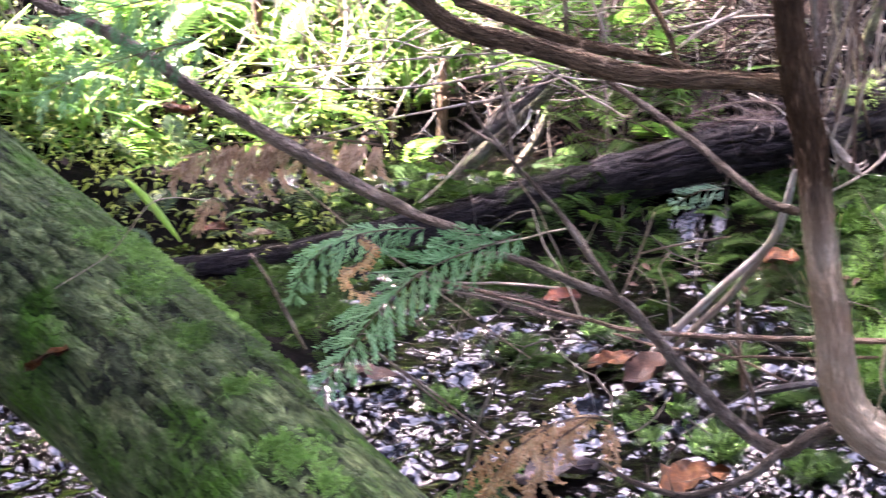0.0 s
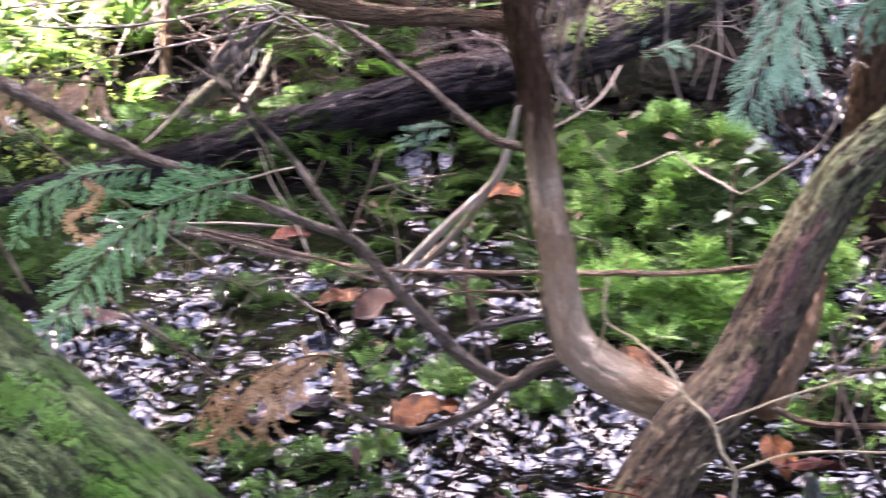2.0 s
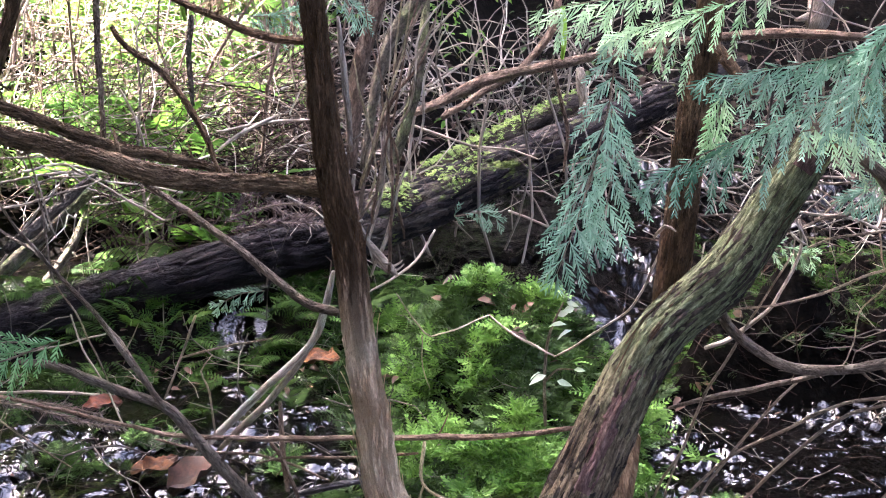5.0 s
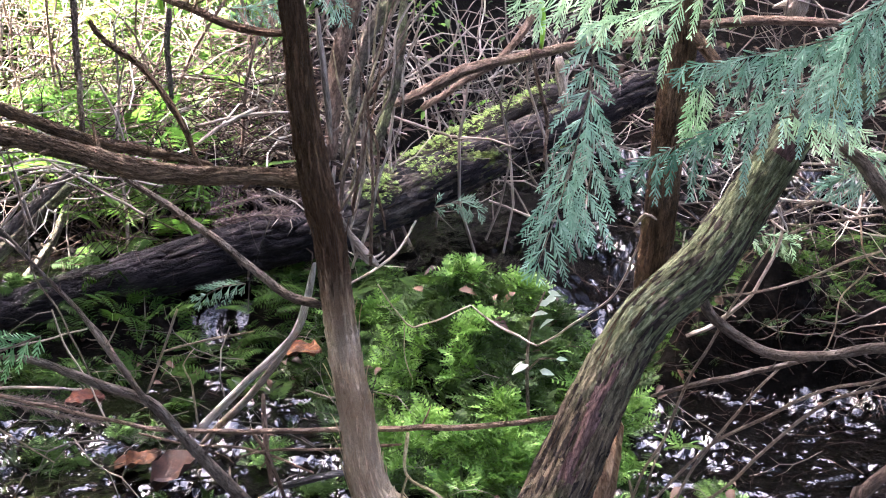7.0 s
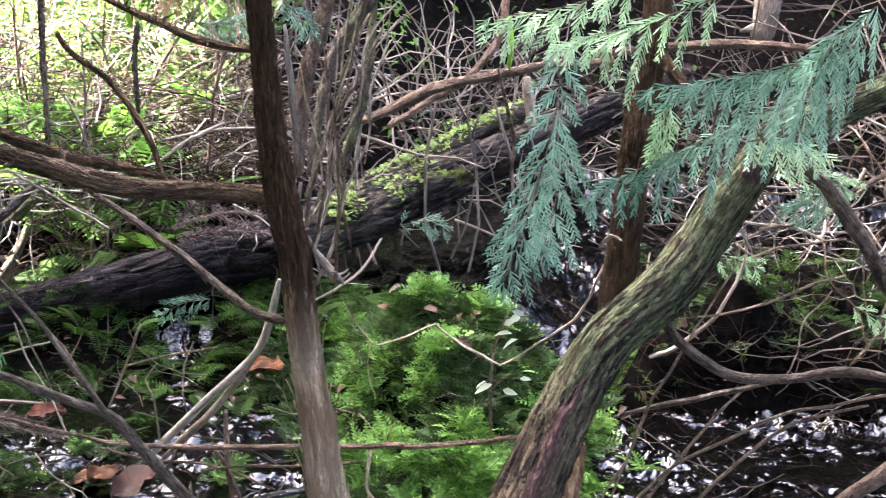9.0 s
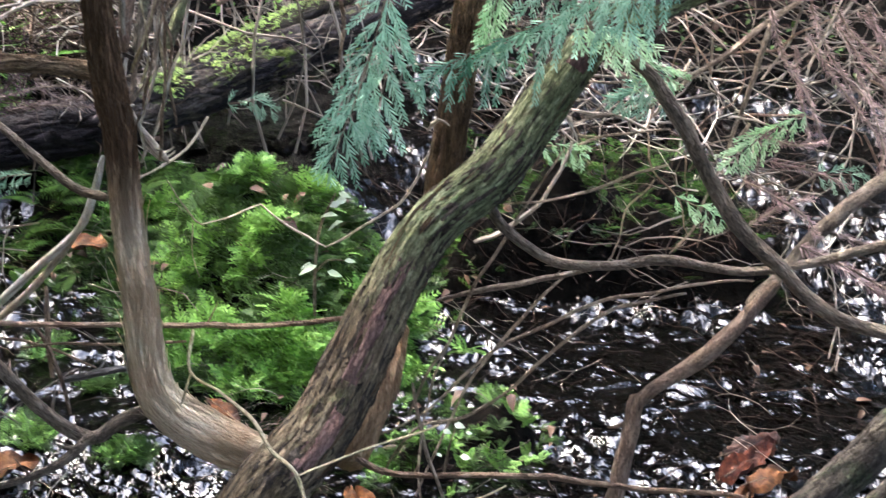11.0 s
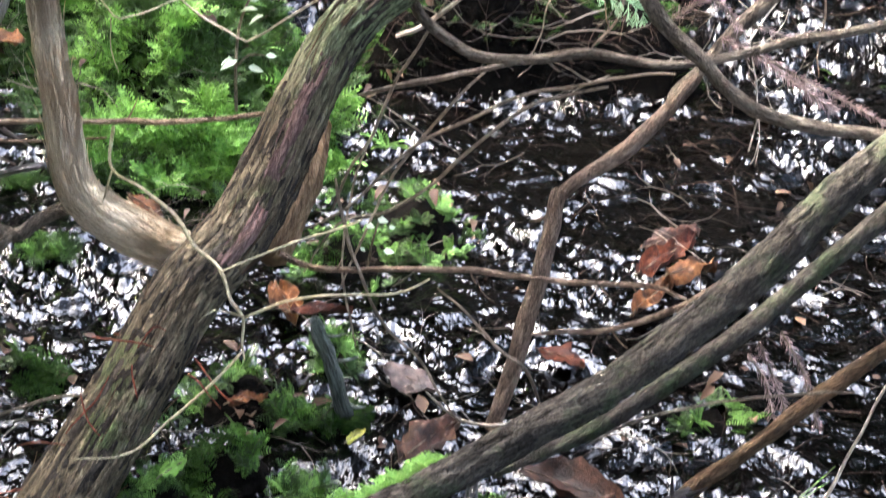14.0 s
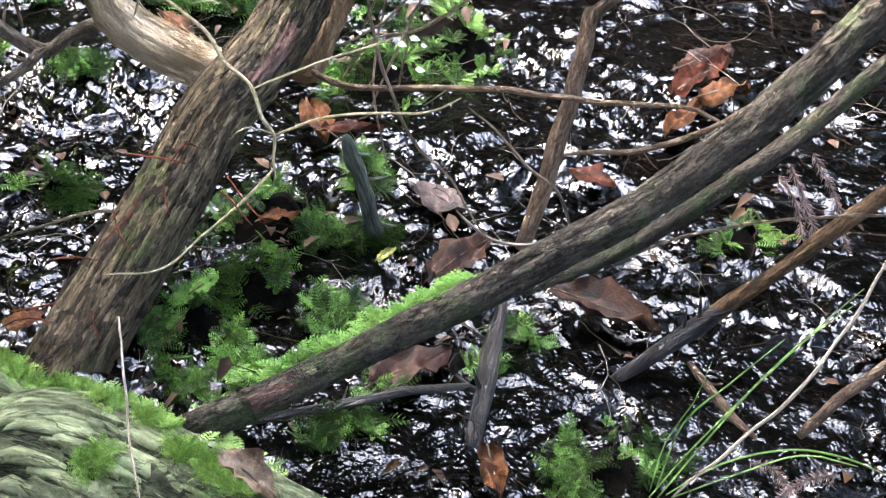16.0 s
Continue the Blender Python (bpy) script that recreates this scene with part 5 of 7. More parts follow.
for rows, mat in (
    ([(-2.55, 7, 0.808, 0.0204), (-2.551, 6.959, 0.551, 0.0195), (-2.565, 6.928, 0.356, 0.0187), (-2.575, 6.9, 0.182, 0.0188)], BARK_BROWN),
    ([(-2.591, 7.4, 0.693, 0.0293), (-2.613, 7.326, 0.475, 0.0293), (-2.63, 7.267, 0.3, 0.0274), (-2.646, 7.2, 0.104, 0.0274)], STRAW),
    ([(-3.024, 8, 0.587, 0.0361), (-2.997, 7.875, 0.359, 0.0359), (-2.994, 7.8, 0.224, 0.0315)], BARK_RED),
    ([(-1.767, 6.8, 0.527, 0.0161), (-1.758, 6.731, 0.35, 0.0196), (-1.755, 6.646, 0.135, 0.0195), (-1.758, 6.6, 0.018, 0.016)], BARK_BROWN),
    ([(-1.978, 6.8, 0.33, 0.0127), (-1.957, 6.734, 0.172, 0.0162), (-1.968, 6.7, 0.093, 0.0162)], BARK_BROWN),
    ([(-2.351, 7, 0.721, 0.0074), (-2.376, 6.952, 0.465, 0.0074), (-2.413, 6.9, 0.185, 0.0065)], BARK_TWIG),
    ([(-1.067, 4.6, 1.47, 0.0184), (-1.091, 4.6, 1.362, 0.0185), (-1.123, 4.6, 1.265, 0.0163), (-1.153, 4.6, 1.168, 0.0128)], BARK_BROWN),
    ([(-1.002, 5.2, 1.403, 0.0091), (-0.993, 5.16, 1.224, 0.0091), (-0.977, 5.1, 0.955, 0.0078)], BARK_TWIG),
    ([(-0.832, 4.5, 1.35, 0.0074), (-0.798, 4.486, 1.306, 0.0074), (-0.715, 4.463, 1.25, 0.0073), (-0.654, 4.441, 1.187, 0.0073), (-0.607, 4.419, 1.11, 0.0073), (-0.579, 4.4, 1.04, 0.0056)], BARK_BROWN),
    ([(-0.801, 5.6, 1.226, 0.0099), (-0.803, 5.55, 1.101, 0.0084), (-0.786, 5.5, 0.976, 0.0063)], BARK_BRANCH),
    ([(-0.186, 4.7, 1.478, 0.0176), (-0.208, 4.666, 1.4, 0.0187), (-0.244, 4.615, 1.283, 0.0209), (-0.262, 4.56, 1.154, 0.0185), (-0.267, 4.5, 1.014, 0.0127)], BARK_RED),
    ([(-0.098, 5.6, 1.363, 0.028), (-0.154, 5.559, 1.253, 0.0251), (-0.21, 5.526, 1.175, 0.0208), (-0.242, 5.492, 1.081, 0.018), (-0.27, 5.449, 0.956, 0.0152), (-0.287, 5.4, 0.817, 0.0097)], BARK_LICHEN),
    ([(-0.11, 5.8, 1.374, 0.013), (-0.117, 5.751, 1.227, 0.013), (-0.132, 5.696, 1.065, 0.0158), (-0.165, 5.646, 0.919, 0.0173), (-0.205, 5.6, 0.791, 0.0143)], BARK_LICHEN),
    ([(-1.268, 6.4, 0.519, 0.02), (-1.405, 6.368, 0.393, 0.0252), (-1.545, 6.336, 0.262, 0.0252), (-1.706, 6.3, 0.117, 0.0203)], BARK_LICHEN),
    ([(-1.33, 6.6, 0.39, 0.0121), (-1.387, 6.504, 0.256, 0.0155), (-1.482, 6.4, 0.136, 0.0154)], BARK_LICHEN),
    ([(-0.181, 6.2, 0.823, 0.011), (-0.089, 6.245, 0.853, 0.0158), (0.004, 6.292, 0.892, 0.0191), (0.117, 6.347, 0.931, 0.0192), (0.308, 6.432, 0.957, 0.0162), (0.465, 6.5, 0.976, 0.0163), (0.706, 6.6, 0.978, 0.015)], BARK_RED),
    ([(0.339, 6.8, 1.229, 0.0152), (0.308, 6.687, 1.045, 0.0151), (0.199, 6.588, 0.921, 0.0133), (0.062, 6.494, 0.848, 0.0132), (-0.072, 6.4, 0.776, 0.013)], BARK_RED),
    ([(0.644, 7, 0.94, 0.0123), (0.856, 7.05, 0.955, 0.0159), (1.178, 7.123, 0.972, 0.0179), (1.53, 7.2, 0.948, 0.0162)], BARK_RED),
    ([(1.497, 8, 1.1, 0.0597), (1.48, 8, 0.983, 0.0598), (1.463, 8, 0.865, 0.0501)], STRAW),
    ([(-2.004, 4, 1.253, 0.012), (-1.866, 3.988, 1.204, 0.0141), (-1.731, 3.975, 1.137, 0.0151), (-1.651, 3.967, 1.082, 0.0156), (-1.505, 3.952, 0.997, 0.0161), (-1.36, 3.937, 0.92, 0.0161), (-1.229, 3.924, 0.855, 0.0149), (-1.099, 3.911, 0.8, 0.0133), (-0.983, 3.9, 0.768, 0.0084)], BARK_TWIG),
    ([(-1.233, 5, 0.665, 0.0156), (-1.153, 5.073, 0.725, 0.017), (-1.086, 5.136, 0.781, 0.0145), (-1.018, 5.2, 0.839, 0.0093)], BARK_BRANCH),
    ([(0.546, 4.2, 1.37, 0.0158), (0.59, 4.144, 1.317, 0.0146), (0.622, 4.1, 1.275, 0.0114)], BARK_BROWN),
    ([(0.729, 4, 1.22, 0.0102), (0.785, 3.97, 1.19, 0.0122), (0.84, 3.94, 1.16, 0.011), (0.905, 3.9, 1.109, 0.008)], BARK_BROWN),
):
    twig("undergrowth_stem", rows, mat, UNDER, "stem", "undergrowth stems", sides=10, ridges=0.001)
twig("pale_stake", [(0.401, 6.6, 0.92, 0.0167), (0.413, 6.6, 0.831, 0.0184), (0.427, 6.6, 0.738, 0.0167)], STRAW, "short pale broken stake", "stake", sides=8)

# ---------------------------------------------------------------- cedar sprays


def blades_mesh(name, blades, mat):
    """Flat pointed scale-leaf blades: root, direction x length, sideways x width, normal."""
    base = [(0, -0.3, 0), (0.45, -0.5, 0.1), (0.9, -0.4, -0.05), (1, 0, -0.1), (0.9, 0.4, -0.05), (0.45, 0.5, 0.1), (0, 0.3, 0)]
    m = np.zeros((len(blades), 4, 4))
    for i, (p, d, s, nn) in enumerate(blades):
        m[i, :3, 0], m[i, :3, 1], m[i, :3, 2], m[i, :3, 3] = d, s, nn, p
    return joined(name, base, [(0, 1, 5, 6), (1, 2, 4, 5), (2, 3, 4)], m, mat)


def spray(label, rows, mat, hang=0.3, reach=2.0, gap=0.034, finger=0.031, thick=0.0037, name="cedar_spray", category="foliage", face=(0.1, -1.0, 0.35), curl=0.0):
    """Rows of x, y, z, half-width: an axis that bears side shoots, each divided into fingers."""
    ob = tagged(new(name), label, category)
    p = smooth_path(rows, gap)
    t = np.gradient(p[:, :3], axis=0)
    t /= np.linalg.norm(t, axis=1)[:, None] + 1e-9
    rng = np.random.default_rng(int(abs(p[0, 0]) * 1000) + len(p))
    blades = []
    for i in range(len(p)):
        u = i / max(1, len(p) - 1)
        f = np.array(face) + rng.normal(0, 0.35, 3)
        for sgn in (-1, 1):
            side = np.cross(t[i], f)
            side /= np.linalg.norm(side)
            d = 0.75 * t[i] + sgn * 0.8 * side + np.array((0, 0, -1.3 * hang)) + rng.normal(0, 0.13, 3)
            d /= np.linalg.norm(d)
            ln = p[i, 3] * reach * (0.55 + 0.45 * math.sin(math.pi * min(1, 0.25 + 0.7 * u))) * (rng.uniform(0.25, 1.3) if curl else rng.uniform(0.65, 1.15))
            nf = max(3, int(ln / 0.0088))
            q, nd = p[i, :3].copy(), d
            for j in range(nf):
                v = j / nf
                nd = nd + np.array((0, 0, -1)) * (0.05 * hang + curl * 0.12)
                nd /= np.linalg.norm(nd)
                q = q + nd * ln / nf
                fs = np.cross(nd, f)
                fs /= np.linalg.norm(fs)
                for s2 in (-1, 1):
                    e = nd * 0.9 + s2 * 0.48 * fs + rng.normal(0, 0.08, 3)
                    e /= np.linalg.norm(e)
                    fl = finger * (1 - 0.6 * v) * rng.uniform(0.7, 1.2)
                    own = f + rng.normal(0, 0.55, 3)
                    w = np.cross(e, own)
                    w /= np.linalg.norm(w)
                    blades.append((q, e * fl, w * thick * rng.uniform(0.7, 1.1), own * 0.003))
            fs = np.cross(d, f)
            blades.append((p[i, :3], d * ln * 0.9, fs / np.linalg.norm(fs) * thick * 0.8, f * 0.002))
    part("foliage", blades_mesh("foliage", blades, mat), ob)
    stalk = p[::3].copy()
    if len(stalk) < 2:
        stalk = p[[0, -1]].copy()
    stalk[:, 3] = np.linspace(0.0022, 0.001, len(stalk))
    part("stalk", tube("stalk", stalk, BARK_TWIG, 5, 0.05), ob)
    return ob


def brush(label, rows, mat, length=0.02, name="dead_cedar_twig", thick=0.0012):
    """A twig set all round with short needles, like a bottle brush."""
    ob = tagged(new(name), label, "twig", "dead needled twigs")
    p = smooth_path(rows, 0.006)
    t = np.gradient(p[:, :3], axis=0)
    t /= np.linalg.norm(t, axis=1)[:, None] + 1e-9
    rng = np.random.default_rng(int(abs(p[0, 0]) * 999) + 3)
    blades = []
    for i in range(len(p)):
        for _ in range(8):
            r = rng.normal(0, 1, 3)
            r -= t[i] * np.dot(r, t[i])
            r /= np.linalg.norm(r)
            e = 0.75 * t[i] + r * 0.8
            w = np.cross(e, rng.normal(0, 1, 3))
            w /= np.linalg.norm(w)
            blades.append((p[i, :3], e * length * rng.uniform(0.6, 1.2), w * thick, r * 0.002))
    part("needles", blades_mesh("needles", blades, mat), ob)
    p[:, 3] = 0.003
    part("stalk", tube("stalk", p[::4] if len(p) > 8 else p, BARK_TWIG, 5, 0.05), ob)


HANG = "blue-green cedar spray hanging over the stream"
spray(HANG, [(0.297, 3.7, 1.467, 0.0328), (0.29, 3.691, 1.38, 0.0603), (0.275, 3.681, 1.282, 0.0715), (0.244, 3.668, 1.16, 0.0719), (0.212, 3.657, 1.06, 0.0611), (0.188, 3.65, 0.993, 0.0334)], CEDAR, 0.35)
spray(HANG, [(0.291, 3.75, 1.302, 0.0615), (0.303, 3.739, 1.213, 0.0673), (0.287, 3.728, 1.124, 0.0619), (0.271, 3.72, 1.056, 0.0395)], CEDAR, 0.4)
spray(HANG, [(0.79, 3.6, 1.396, 0.0481), (0.696, 3.6, 1.364, 0.0643), (0.591, 3.6, 1.309, 0.0699), (0.486, 3.6, 1.26, 0.0647), (0.411, 3.6, 1.221, 0.0541), (0.358, 3.6, 1.182, 0.0271)], CEDAR, 0.7)
spray(HANG, [(0.848, 3.55, 1.489, 0.0628), (0.748, 3.563, 1.456, 0.079), (0.646, 3.576, 1.432, 0.0794), (0.543, 3.589, 1.408, 0.0639), (0.459, 3.6, 1.396, 0.0321)], CEDAR, 0.75)
spray(HANG, [(0.864, 3.55, 1.563, 0.0833), (0.781, 3.531, 1.492, 0.0885), (0.74, 3.516, 1.421, 0.0782), (0.721, 3.5, 1.339, 0.047)], CEDAR, 0.7)
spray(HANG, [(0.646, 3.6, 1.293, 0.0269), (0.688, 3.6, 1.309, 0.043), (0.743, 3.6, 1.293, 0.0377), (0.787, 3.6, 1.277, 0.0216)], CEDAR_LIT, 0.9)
# These sprays look sunlit through the brightened CEDAR_LIT green.
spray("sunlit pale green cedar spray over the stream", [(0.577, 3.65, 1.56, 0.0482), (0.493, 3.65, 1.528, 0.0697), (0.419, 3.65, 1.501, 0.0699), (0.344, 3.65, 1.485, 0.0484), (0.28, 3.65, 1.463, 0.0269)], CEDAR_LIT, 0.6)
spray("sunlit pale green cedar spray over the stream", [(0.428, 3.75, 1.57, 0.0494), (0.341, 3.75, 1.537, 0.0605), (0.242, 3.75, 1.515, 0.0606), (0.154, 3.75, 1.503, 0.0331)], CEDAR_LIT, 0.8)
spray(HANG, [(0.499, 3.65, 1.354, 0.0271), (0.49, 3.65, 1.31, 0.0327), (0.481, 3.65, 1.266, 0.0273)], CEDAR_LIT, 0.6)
spray(HANG, [(0.889, 3.8, 1.167, 0.04), (0.836, 3.8, 1.143, 0.0401), (0.791, 3.8, 1.12, 0.0229)], CEDAR, 0.5)
spray("fresh green cedar spray before the dark log", [(-0.812, 3.7, 0.827, 0.0233), (-0.894, 3.686, 0.798, 0.0468), (-1.012, 3.666, 0.751, 0.0588), (-1.109, 3.646, 0.666, 0.0592), (-1.183, 3.627, 0.568, 0.0477), (-1.247, 3.612, 0.482, 0.03), (-1.295, 3.6, 0.419, 0.0151)], CEDAR_GREEN, 0.25, gap=0.024, finger=0.024, thick=0.0036)
spray("fresh green cedar spray before the dark log", [(-1.031, 3.75, 0.817, 0.0179), (-1.126, 3.736, 0.812, 0.0359), (-1.223, 3.721, 0.788, 0.048), (-1.286, 3.71, 0.739, 0.0362), (-1.312, 3.7, 0.677, 0.0182)], CEDAR_GREEN, 0.5, gap=0.024, finger=0.024, thick=0.0036)
spray("fresh green cedar spray before the dark log", [(-0.841, 3.72, 0.807, 0.0176), (-0.923, 3.71, 0.82, 0.0294), (-0.995, 3.7, 0.79, 0.0236)], CEDAR_GREEN, 0.4, gap=0.024, finger=0.024, thick=0.0036)
spray("dark green cedar spray above the fallen tree", [(-1.482, 3.7, 1.228, 0.041), (-1.583, 3.668, 1.21, 0.0586), (-1.685, 3.634, 1.18, 0.0644), (-1.788, 3.6, 1.139, 0.0469)], CEDAR_GREEN, 0.5)
spray("dark green cedar spray above the fallen tree", [(-1.524, 3.7, 1.322, 0.0525), (-1.629, 3.65, 1.308, 0.0696), (-1.734, 3.6, 1.281, 0.0693)], CEDAR_GREEN, 0.4)
spray("small pale cedar sprig by the little fall", [(-0.534, 5, 0.563, 0.0168), (-0.596, 5, 0.555, 0.0306), (-0.658, 5, 0.523, 0.0192)], CEDAR_PALE, 0.4, gap=0.020, finger=0.022, thick=0.0032)
spray("small pale cedar sprig above the pool", [(-0.022, 5, 0.777, 0.0166), (0.031, 5, 0.793, 0.0302), (0.091, 5, 0.77, 0.0227)], CEDAR_PALE, 0.3, gap=0.020, finger=0.022, thick=0.0032)
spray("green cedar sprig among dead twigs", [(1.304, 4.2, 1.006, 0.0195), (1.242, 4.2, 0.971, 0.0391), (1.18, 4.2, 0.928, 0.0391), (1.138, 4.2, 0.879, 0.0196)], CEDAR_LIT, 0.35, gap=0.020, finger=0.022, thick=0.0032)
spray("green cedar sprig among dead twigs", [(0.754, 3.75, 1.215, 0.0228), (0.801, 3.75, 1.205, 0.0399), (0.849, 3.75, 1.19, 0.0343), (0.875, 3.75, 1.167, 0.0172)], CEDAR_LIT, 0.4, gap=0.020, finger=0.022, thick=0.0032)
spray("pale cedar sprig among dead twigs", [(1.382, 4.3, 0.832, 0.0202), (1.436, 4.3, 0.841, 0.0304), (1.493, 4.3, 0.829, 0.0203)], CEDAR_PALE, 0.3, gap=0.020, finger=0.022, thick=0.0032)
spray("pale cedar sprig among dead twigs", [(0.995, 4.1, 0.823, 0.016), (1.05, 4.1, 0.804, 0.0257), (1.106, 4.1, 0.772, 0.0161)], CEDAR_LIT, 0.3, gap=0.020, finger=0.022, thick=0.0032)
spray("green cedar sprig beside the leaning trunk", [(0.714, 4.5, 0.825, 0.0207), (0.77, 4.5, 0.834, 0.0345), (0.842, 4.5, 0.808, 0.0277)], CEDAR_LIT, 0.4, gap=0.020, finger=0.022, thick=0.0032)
spray("small cedar sprig beside the stem", [(-0.29, 4.3, 1.459, 0.019), (-0.252, 4.3, 1.434, 0.0317), (-0.227, 4.3, 1.396, 0.0254)], CEDAR, 0.6, gap=0.020, finger=0.022, thick=0.0032)
spray("small cedar sprig beside the stem", [(-0.616, 5.5, 1.241, 0.0325), (-0.535, 5.5, 1.242, 0.0488), (-0.486, 5.5, 1.259, 0.0325)], CEDAR, 0.5, gap=0.020, finger=0.022, thick=0.0032)


def dead_frond(label, rows, mat, length, gap=0.02, lobe=0.011, curl=1.0, name="dead_fern", fall=1.0, along=0.6, wide=0.45, rib=0.0):
    """A withered frond: limp leaflets hang from its stalk, curled at the tips and cut into small lobes."""
    ob = tagged(new(name), label, "foliage", "withered fronds")
    p = smooth_path(rows, gap)
    t = np.gradient(p[:, :3], axis=0)
    t /= np.linalg.norm(t, axis=1)[:, None] + 1e-9
    rng = np.random.default_rng(int(abs(p[0, 0]) * 1000) + 7)
    for i in range(len(p)):
        u = i / max(1, len(p) - 1)
        for _ in range(1 + (rng.random() < 0.35)):
            ln = length * (0.45 + 0.55 * math.sin(math.pi * (0.15 + 0.75 * u))) * rng.uniform(0.6, 1.2)
            d = np.array((0, 0, -fall)) + 0.45 * t[i] + rng.normal(0, 0.28, 3)
            d /= np.linalg.norm(d)
            bend = np.cross(d, (0.15 * rng.normal(), 1, 0)) * rng.choice((-1, 1)) * curl
            q, n, blades = p[i, :3].copy(), max(5, int(ln / 0.006)), []
            arc = [(*q, rib)]
            for j in range(n):
                v = j / n
                d = d + bend * (0.02 + 1.1 * max(0.0, v - 0.5))
                d /= np.linalg.norm(d)
                q = q + d * ln / n
                arc.append((*q, rib * (1 - 0.6 * v)))
                s = np.cross(d, (rng.normal(0, 0.3), -1, 0.2))
                s /= np.linalg.norm(s)
                for sg in (-1, 1):
                    e = (along * d + sg * 0.75 * s + rng.normal(0, 0.18, 3)) * lobe * (1 - 0.55 * v) * rng.uniform(0.7, 1.25)
                    w = np.cross(e, rng.normal(0, 0.5, 3) + (0, -1, 0.2))
                    blades.append((q, e, w / np.linalg.norm(w) * lobe * wide, np.array((0, -0.004, 0.002))))
            leaflet = part("leaflet", blades_mesh("leaflet", blades, mat), ob)
            if rib:
                part("rib", tube("rib", arc[::3], RIB, 5, 0.02), leaflet)
    p[:, 3] = np.linspace(0.003, 0.0015, len(p))
    part("stalk", tube("stalk", p, BARK_RED, 6, 0.03), ob)


dead_frond("hanging brown dead cedar spray", [(-1.218, 4.1, 0.902, 0.0065), (-1.317, 4.078, 0.919, 0.0064), (-1.404, 4.058, 0.929, 0.0064), (-1.505, 4.036, 0.92, 0.0064), (-1.594, 4.017, 0.916, 0.0064), (-1.665, 4, 0.886, 0.0064)], DRY_BROWN, 0.13, 0.016, 0.016, 0.5, "dead_spray", along=1.6, wide=0.28)
dead_frond("hanging brown dead cedar spray", [(-1.691, 4.3, 0.675, 0.007), (-1.718, 4.3, 0.703, 0.007), (-1.75, 4.3, 0.673, 0.007), (-1.768, 4.3, 0.644, 0.007)], DRY_BROWN, 0.07, 0.014, 0.010, 0.5, "dead_spray", along=1.6, wide=0.28)
spray("hanging brown dead cedar spray", [(-0.543, 5, 1.443, 0.0367), (-0.602, 5, 1.399, 0.0441), (-0.663, 5, 1.354, 0.0221)], DRY_BROWN, 1.0, name="dead_spray")
dead_frond("curled orange-brown dead fern frond", [(-1.113, 3.55, 0.857, 0.0057), (-1.09, 3.55, 0.837, 0.0057), (-1.116, 3.55, 0.8, 0.0057), (-1.151, 3.55, 0.781, 0.0057), (-1.138, 3.55, 0.745, 0.0058), (-1.109, 3.55, 0.736, 0.0057)], DRY_FERN, 0.035, 0.010, 0.010, 1.8, fall=0.6)
DF = "dry orange fern with curled fronds over the water"
for rows, ln in (
    ([(-0.648, 3.75, 0.354, 0.0061), (-0.634, 3.745, 0.396, 0.006), (-0.688, 3.737, 0.411, 0.006), (-0.754, 3.728, 0.397, 0.0061), (-0.827, 3.718, 0.371, 0.0061), (-0.889, 3.71, 0.345, 0.0061), (-0.939, 3.7, 0.287, 0.0061)], 0.085),
    ([(-0.679, 3.72, 0.416, 0.006), (-0.738, 3.705, 0.375, 0.006), (-0.774, 3.692, 0.326, 0.006), (-0.804, 3.68, 0.277, 0.0061)], 0.07),
    ([(-0.749, 3.7, 0.408, 0.006), (-0.821, 3.685, 0.36, 0.006), (-0.87, 3.672, 0.304, 0.0061), (-0.907, 3.66, 0.241, 0.0061)], 0.075),
):
    dead_frond(DF, rows, DRY_FERN, ln * 1.35, 0.024, 0.015, 1.3, wide=0.32, rib=0.0032)
PB = "dead pinkish-brown needled cedar twig"
